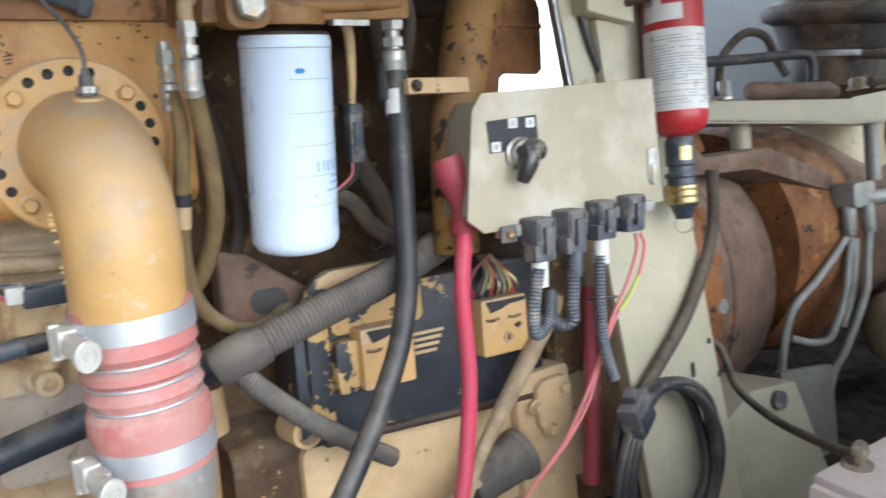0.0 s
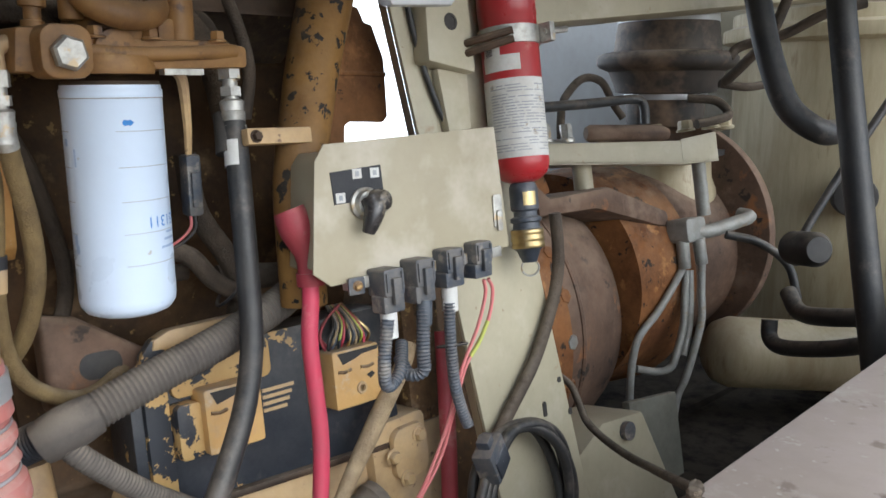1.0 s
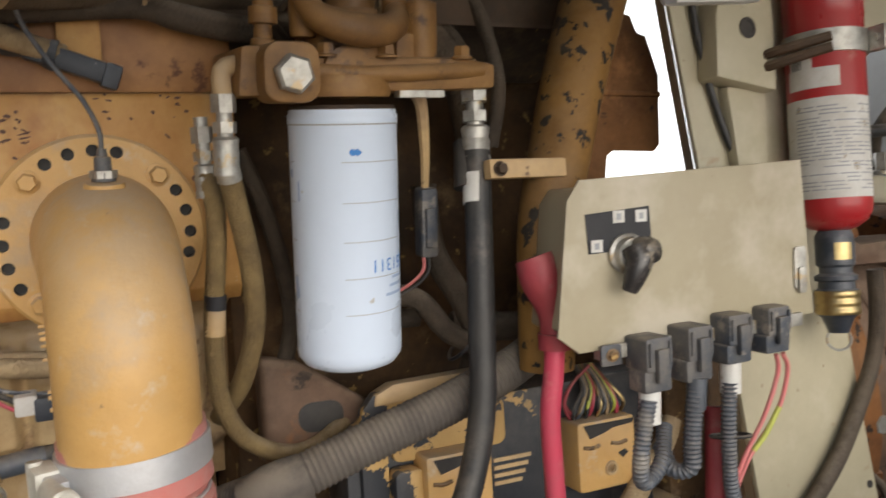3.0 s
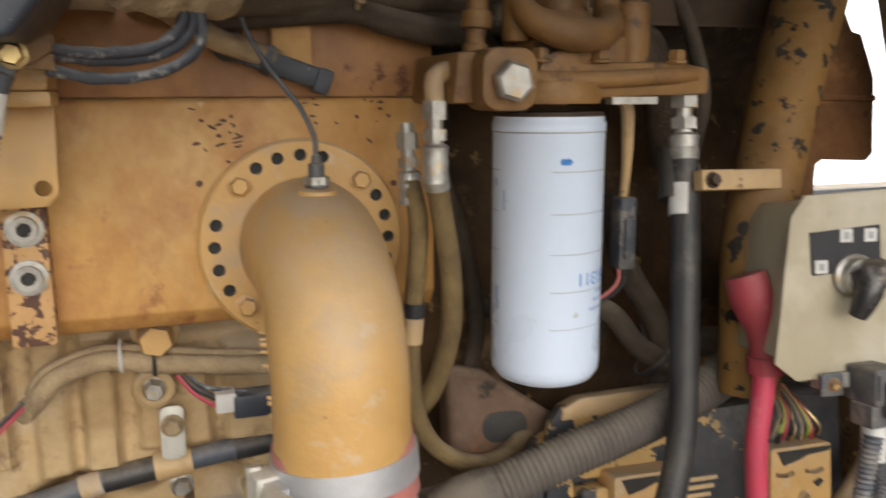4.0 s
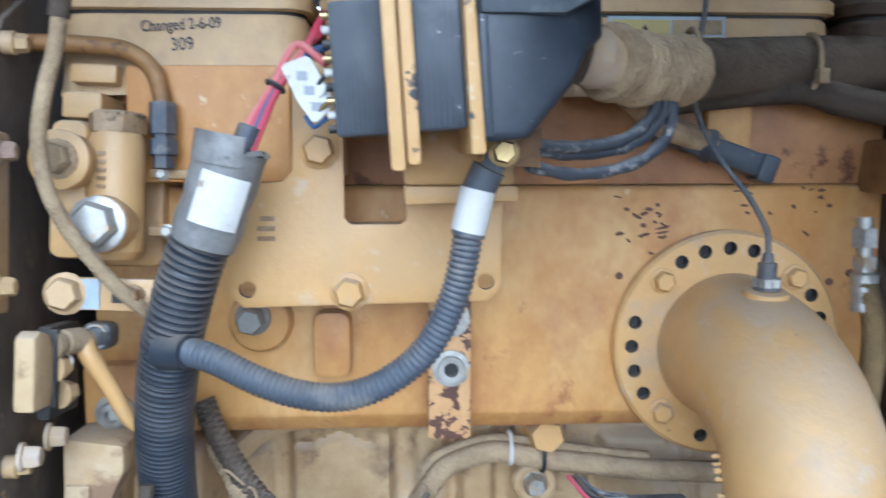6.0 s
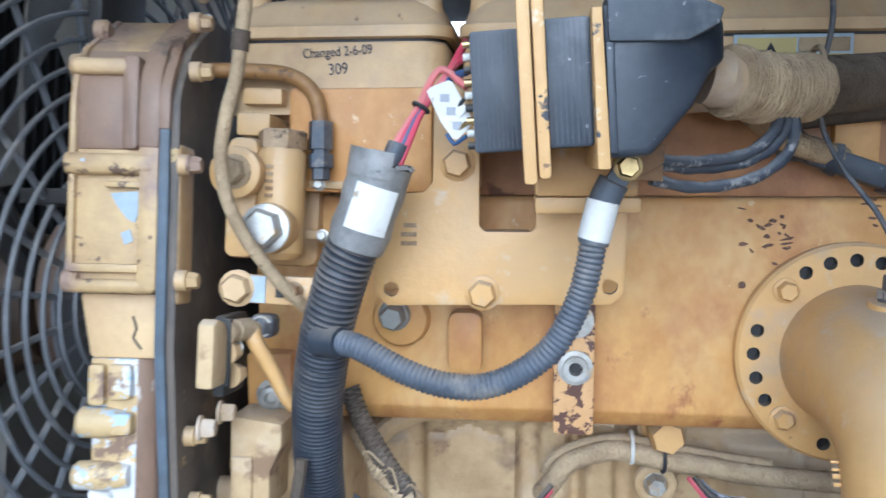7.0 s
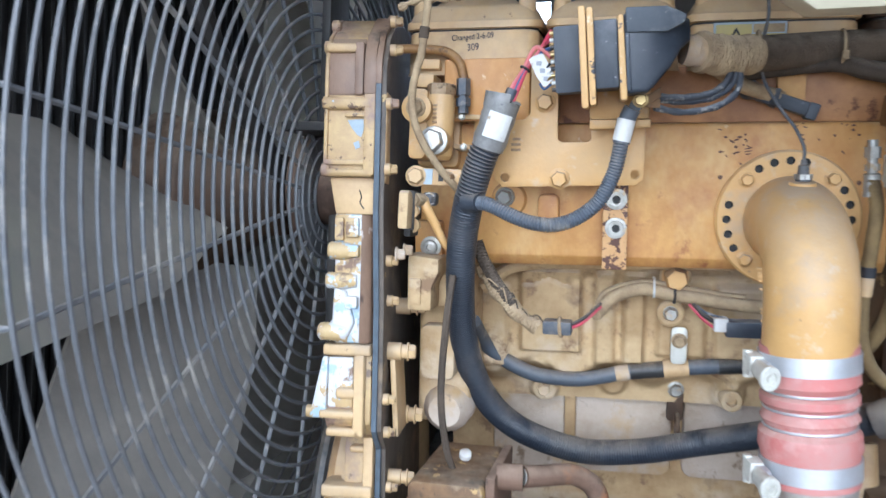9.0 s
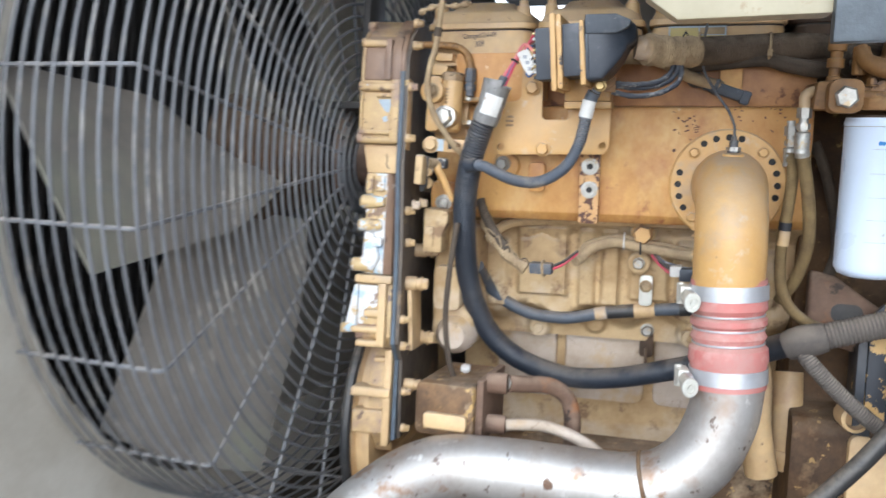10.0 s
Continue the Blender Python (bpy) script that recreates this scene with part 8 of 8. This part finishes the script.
air = thing("screw_compressor", "rusty brown screw compressor with a bell housing", "compressor", (1.5, 0.3, 0.36))
part("engine_flange", Geo().lathe((1.045, 0.33, 0.86), (1, 0, 0), [(0, 0.20), (0.0, 0.356), (0.004, 0.36), (0.060, 0.36), (0.064, 0.356), (0.066, 0.2)], 72), RUST_ORANGE, air, "orange rusted flange")
bell = part("bell_housing", Geo().lathe((1.11, 0.33, 0.86), (1, 0, 0), [(0, 0.20), (0.0, 0.340), (0.03, 0.346), (0.06, 0.340), (0.11, 0.330), (0.20, 0.318), (0.25, 0.30), (0.265, 0.27), (0.265, 0.2)], 72), RUST, air, "rusty bell housing with flange bolts")
for i in range(24):
    a = radians(15 * i + 4)
    part("bolt", Geo().bolt((1.105, 0.33 + 0.355 * math.cos(a) * 0.955, 0.86 + 0.355 * math.sin(a) * 0.955), (0.0, math.cos(a), math.sin(a)), 0.0175, 0.019), RUST_ORANGE if i % 3 else DULL_STEEL, bell)
part("rib", Geo().ring((1.165, 0.33, 0.86), (1, 0, 0), 0.342, 0.006, 72, 6), RUST, bell)
part("top_plate", Geo().prism([(1.06, 1.16), (1.10, 1.125), (1.30, 1.135), (1.52, 1.062), (1.52, 1.02), (1.25, 1.09), (1.06, 1.09)], -0.02, 0.20), RUST, air, bevel=0.012)
part("lug", Geo().prism([(1.03, 1.20), (1.10, 1.20), (1.13, 1.135), (1.03, 1.12)], 0.0, 0.10), RUST_ORANGE, air, bevel=0.01)
part("body", Geo().lathe((1.37, 0.24, 0.92), (1, 0, 0), [(0, 0.22), (0.0, 0.265), (0.20, 0.285), (0.205, 0.20)], 56), RUST_ORANGE, air)
case = part("rotor_casing", Geo().lathe((1.56, 0.20, 0.95), (1, 0, 0), [(0, 0.20), (0.05, 0.225), (0.24, 0.235), (0.25, 0.25), (0.31, 0.25), (0.315, 0.235), (0.36, 0.22), (0.37, 0.1)], 64), RUST, air, "round rotor casing")
part("flange", Geo().lathe((1.80, 0.18, 1.0), (1, 0, 0), [(0, 0.20), (0, 0.305), (0.035, 0.305), (0.035, 0.20)], 64), RUST, air, bevel=0.006)
part("neck", Geo().lathe((1.748, 0.145, 1.03), UPRIGHT, [(0, 0.145), (0.09, 0.135), (0.12, 0.122), (0.20, 0.116), (0.205, 0.09)], 40), TANK, air, "cream stained intake neck")
part("neck_flange", Geo().lathe((1.748, 0.112, 1.205), UPRIGHT, [(0, 0.10), (0, 0.15), (0.014, 0.15), (0.014, 0.10)], 40), DARK, air)
for i in range(6):
    a = radians(200 + i * 28)
    part("stud", Geo().bolt((1.735 + 0.145 * math.cos(a), 0.09 + 0.145 * math.sin(a), 1.245), (0, 0, 1), 0.018, 0.022), TANK, air)
part("foot", Geo().prism([(1.04, 0.70), (1.17, 0.69), (1.30, 0.40), (1.30, 0.36), (0.96, 0.36), (0.96, 0.66)], -0.13, 0.02), CREAM, air, "cream painted support foot", bevel=0.01)
part("plate", Geo().prism([(1.24, 0.68), (1.42, 0.66), (1.42, 0.36), (1.24, 0.36)], -0.05, -0.03), OLIVE, air, bevel=0.004)
part("plug", Geo().lathe((1.105, -0.13, 0.668), (0, -1, 0), [(0, 0.018), (0.012, 0.018), (0.014, 0.012)], 16), GREY_PLASTIC, air)

boot = thing("intake_boot", "dusty black ribbed rubber intake boot with steel clamps", "rubber boot", (1.74, 0.08, 1.27))
bo = V((1.745, 0.076, 1.44))
part("rubber", Geo().lathe(bo, UPRIGHT, [(-0.165, 0.08), (-0.165, 0.094), (-0.155, 0.098), (-0.118, 0.100), (-0.084, 0.102), (-0.080, 0.128), (-0.06, 0.134), (-0.028, 0.147), (-0.022, 0.160), (-0.018, 0.171), (-0.008, 0.178), (0.006, 0.178), (0.015, 0.172), (0.020, 0.160), (0.023, 0.137), (0.03, 0.134), (0.07, 0.130), (0.118, 0.122), (0.12, 0.1)], 64), BOOT, boot)
part("clamp", Geo().lathe(bo, UPRIGHT, [(0.094, 0.1245), (0.094, 0.128), (0.114, 0.1255), (0.114, 0.122)], 56), STEEL, boot, "bright steel band")
part("clamp", Geo().lathe(bo, UPRIGHT, [(-0.098, 0.102), (-0.098, 0.106), (-0.084, 0.106), (-0.084, 0.102)], 56), STEEL, boot, "bright steel band")
part("duct", Geo().lathe(bo, UPRIGHT, [(0.11, 0.09), (0.11, 0.118), (0.32, 0.118), (0.32, 0.09)], 40), CREAM, boot)

tray = thing("valve_tray", "cream folded steel tray with control valves in front of the boot", "tray", (1.35, 0.0, 1.16))
A, B = V((1.10, 0.143, 1.210)), V((1.489, -0.089, 1.165))
d = (B - A)
nrm = V((0.51, 0.86, 0)).normalized() * 0.13
part("front", Geo().add([A, B, B + V((0, 0, 0.052)), A + V((0, 0, 0.043)), A + nrm * 0.03, B + nrm * 0.03, B + nrm * 0.03 + V((0, 0, 0.052)), A + nrm * 0.03 + V((0, 0, 0.043))],
                        [(0, 1, 2, 3), (7, 6, 5, 4), (3, 2, 6, 7), (0, 4, 5, 1), (1, 5, 6, 2), (0, 3, 7, 4)]), CREAM, tray, bevel=0.002)
C = V((1.614, -0.108, 1.164))
part("end_plate", Geo().add([B, C, C + V((0, 0, 0.068)), B + V((0, 0, 0.055)), B + nrm * 0.04, C + nrm * 0.04, C + nrm * 0.04 + V((0, 0, 0.068)), B + nrm * 0.04 + V((0, 0, 0.055))],
                            [(0, 1, 2, 3), (7, 6, 5, 4), (3, 2, 6, 7), (0, 4, 5, 1), (1, 5, 6, 2), (0, 3, 7, 4)]), CREAM, tray, bevel=0.002)
part("floor", Geo().add([A, B, C, C + nrm, A + nrm, A + V((0, 0, 0.006)), B + V((0, 0, 0.006)), C + V((0, 0, 0.006)), C + nrm + V((0, 0, 0.006)), A + nrm + V((0, 0, 0.006))],
                        [(4, 3, 2, 1, 0), (5, 6, 7, 8, 9)] + [(i, (i + 1) % 5, (i + 1) % 5 + 5, i + 5) for i in range(5)]), CREAM, tray)
part("leg", Geo().cyl((1.335, 0.075, 1.08), (1.335, 0.075, 1.21), 0.022), CREAM, tray, bevel=0.002)
part("leg", Geo().cyl((1.606, -0.06, 1.04), (1.606, -0.06, 1.18), 0.016), DULL_STEEL, tray, bevel=0.002)
dn = d.normalized()
for s, L, r, m, up_ in ((0.25, 0.20, 0.020, RUST, 0.078), (0.27, 0.17, 0.016, RUST, 0.045), (0.05, 0.16, 0.012, TANK, 0.045), (0.12, 0.08, 0.016, ZINC, 0.05)):
    p0 = A + dn * s + nrm * 0.35 + V((0, 0, up_ - 0.005))
    part("valve", Geo().lathe(p0, dn, [(0, r * 0.7), (0.01, r), (L * 0.9, r), (L, r * 0.6)], 16), m, tray, "brown cylindrical solenoid valve" if m is RUST else "")
for s in (0.02, 0.09, 0.15, 0.20):
    part("fitting", Geo().bolt(A + dn * s + nrm * 0.3 + V((0, 0, 0.052)), (0, 0, 1), 0.015, 0.034), ZINC, tray)
for name, pts, r, m in (("air_line", [(1.60, -0.07, 1.255), (1.66, -0.10, 1.262), (1.70, -0.10, 1.275), (1.70, -0.07, 1.31), (1.66, -0.02, 1.325)], 0.011, LOOM_DARK),
                        ("air_line", [(1.282, 0.084, 1.235), (1.30, 0.09, 1.30), (1.339, 0.104, 1.345), (1.415, 0.105, 1.392), (1.489, 0.104, 1.386), (1.547, 0.117, 1.335), (1.57, 0.11, 1.30)], 0.0095, LOOM_DARK),
                        ("air_line", [(0.98, 0.0, 1.30), (1.103, -0.022, 1.304), (1.26, -0.03, 1.311), (1.40, -0.038, 1.318), (1.424, -0.045, 1.305), (1.424, -0.045, 1.262)], 0.0105, RUBBER),
                        ("air_line", [(1.67, -0.10, 1.345), (1.72, -0.14, 1.33), (1.80, -0.16, 1.335)], 0.010, LOOM_DARK),
                        ("coolant_hose", [(1.44, -0.317, 1.70), (1.438, -0.319, 1.53), (1.437, -0.321, 1.44), (1.441, -0.331, 1.338), (1.454, -0.35, 1.246), (1.487, -0.385, 1.196), (1.54, -0.40, 1.187), (1.62, -0.41, 1.20)], 0.0255, RUBBER),
                        ("coolant_hose", [(1.462, -0.468, 1.70), (1.453, -0.469, 1.485), (1.445, -0.469, 1.371), (1.433, -0.472, 1.162), (1.422, -0.476, 0.952), (1.415, -0.479, 0.795), (1.41, -0.481, 0.60)], 0.0255, RUBBER),
                        ("drain_hose", [(1.55, -0.46, 0.765), (1.514, -0.437, 0.763), (1.549, -0.334, 0.742), (1.582, -0.228, 0.735), (1.606, -0.19, 0.752), (1.615, -0.19, 0.79)], 0.018, RUBBER),
                        ("drain_hose", [(1.56, -0.45, 0.81), (1.60, -0.33, 0.80), (1.66, -0.24, 0.80), (1.70, -0.20, 0.84)], 0.020, RUBBER),
                        ("air_line", [(1.73, -0.29, 1.60), (1.692, -0.279, 1.52), (1.648, -0.244, 1.426), (1.649, -0.18, 1.378), (1.659, -0.12, 1.345)], 0.012, LOOM_DARK),
                        ("air_line", [(1.90, -0.36, 1.485), (1.845, -0.287, 1.473), (1.823, -0.2, 1.447), (1.779, -0.11, 1.436), (1.75, -0.09, 1.41)], 0.012, LOOM_DARK),
                        ("air_line", [(1.95, -0.40, 1.29), (1.913, -0.365, 1.228), (1.817, -0.286, 1.083), (1.743, -0.226, 0.962), (1.72, -0.21, 0.90)], 0.010, RUBBER),
                        ("oil_line", [(1.596, -0.116, 0.992), (1.65, -0.168, 0.963), (1.711, -0.201, 0.901), (1.718, -0.212, 0.819)], 0.010, RUBBER)):
    solo(name, Geo().tube(pts, r, 12), m, {"air_line": "thin dusty air line by the compressor", "coolant_hose": "thick black rubber hose hanging beside the compressor", "drain_hose": "black rubber drain hose looping to the compressor", "oil_line": "thin black oil line on the compressor"}[name], "hose", name + "s")

man = thing("oil_manifold", "grey steel oil manifold with bent steel pipes", "manifold", (1.5, -0.06, 0.53))
part("block", Geo().prism(rounded(1.50, 1.585, 0.985, 1.04, 0.012), -0.075, -0.02), DULL_STEEL, man, bevel=0.006)
part("pipe", Geo().tube([(1.53, -0.05, 1.008), (1.60, -0.075, 1.003), (1.66, -0.10, 1.012), (1.71, -0.12, 1.022), (1.72, -0.09, 1.03)], 0.0165, 14), DULL_STEEL, man)
part("fitting", Geo().cyl((1.515, -0.05, 0.99), (1.513, -0.05, 0.925), 0.015), DULL_STEEL, man, bevel=0.003)
part("fitting", Geo().cyl((1.548, -0.073, 0.99), (1.547, -0.075, 0.93), 0.014), DULL_STEEL, man, bevel=0.003)
for pts in ([(1.510, -0.045, 0.925), (1.464, -0.042, 0.888), (1.41, -0.03, 0.84), (1.352, -0.015, 0.795), (1.33, -0.005, 0.74), (1.32, 0.005, 0.664), (1.318, 0.005, 0.64)],
            [(1.519, -0.05, 0.92), (1.503, -0.048, 0.86), (1.488, -0.046, 0.80), (1.455, -0.039, 0.735), (1.438, -0.03, 0.708), (1.41, -0.012, 0.705), (1.36, 0.007, 0.722)],
            [(1.525, -0.055, 0.92), (1.515, -0.055, 0.86), (1.503, -0.05, 0.79), (1.475, -0.045, 0.73)],
            [(1.547, -0.075, 0.93), (1.53, -0.076, 0.87), (1.512, -0.077, 0.80), (1.466, -0.055, 0.69), (1.444, -0.037, 0.64), (1.42, -0.03, 0.57), (1.410, -0.03, 0.52)]):
    part("pipe", Geo().tube(pts, 0.0088, 10), DULL_STEEL, man, "bent steel pipe")

seat(*FAR_SEAT)
tank = thing("separator_tank", "large stained cream separator tank with a bolted lid", "tank", (2.78, 0.05, 0.36))
part("shell", Geo().lathe((2.79, 0.15, 0.40), UPRIGHT, [(0, 0.30), (0.05, 0.39), (0.12, 0.41), (1.12, 0.41), (1.13, 0.45), (1.17, 0.45), (1.18, 0.42), (1.22, 0.42), (1.24, 0.2)], 72), TANK, tank, bevel=0.003)
part("port", Geo().cyl((2.40, -0.10, 1.02), (2.30, -0.15, 1.02), 0.06), DARK, tank, bevel=0.006)
st = thing("oil_receiver", "cream painted oil receiver lying low behind the compressor", "tank", (2.3, 0.0, 0.36))
part("shell", Geo().lathe((1.90, 0.145, 0.645), V((0.80, -0.56, -0.19)), [(0, 0.02), (0.008, 0.055), (0.03, 0.085), (0.07, 0.10), (0.60, 0.10), (0.62, 0.05)], 40), TANK, st)
dk = thing("cooler_frame", "cooler frame below the tank, blackened for the deep shade", "frame", (2.0, 0.1, 0.36))
# frame coloured black to read as the unlit void under the tank
part("frame", Geo().box((1.55, 0.25, 0.36), (2.6, 0.6, 0.46)), SHADE_BLACK, dk, bevel=0.01)
part("motor", Geo().lathe((1.75, -0.26, 0.93), (0.6, 0.7, 0), [(0, 0.03), (0.02, 0.042), (0.12, 0.042), (0.14, 0.02)], 28), DARK, dk, "black round valve body")
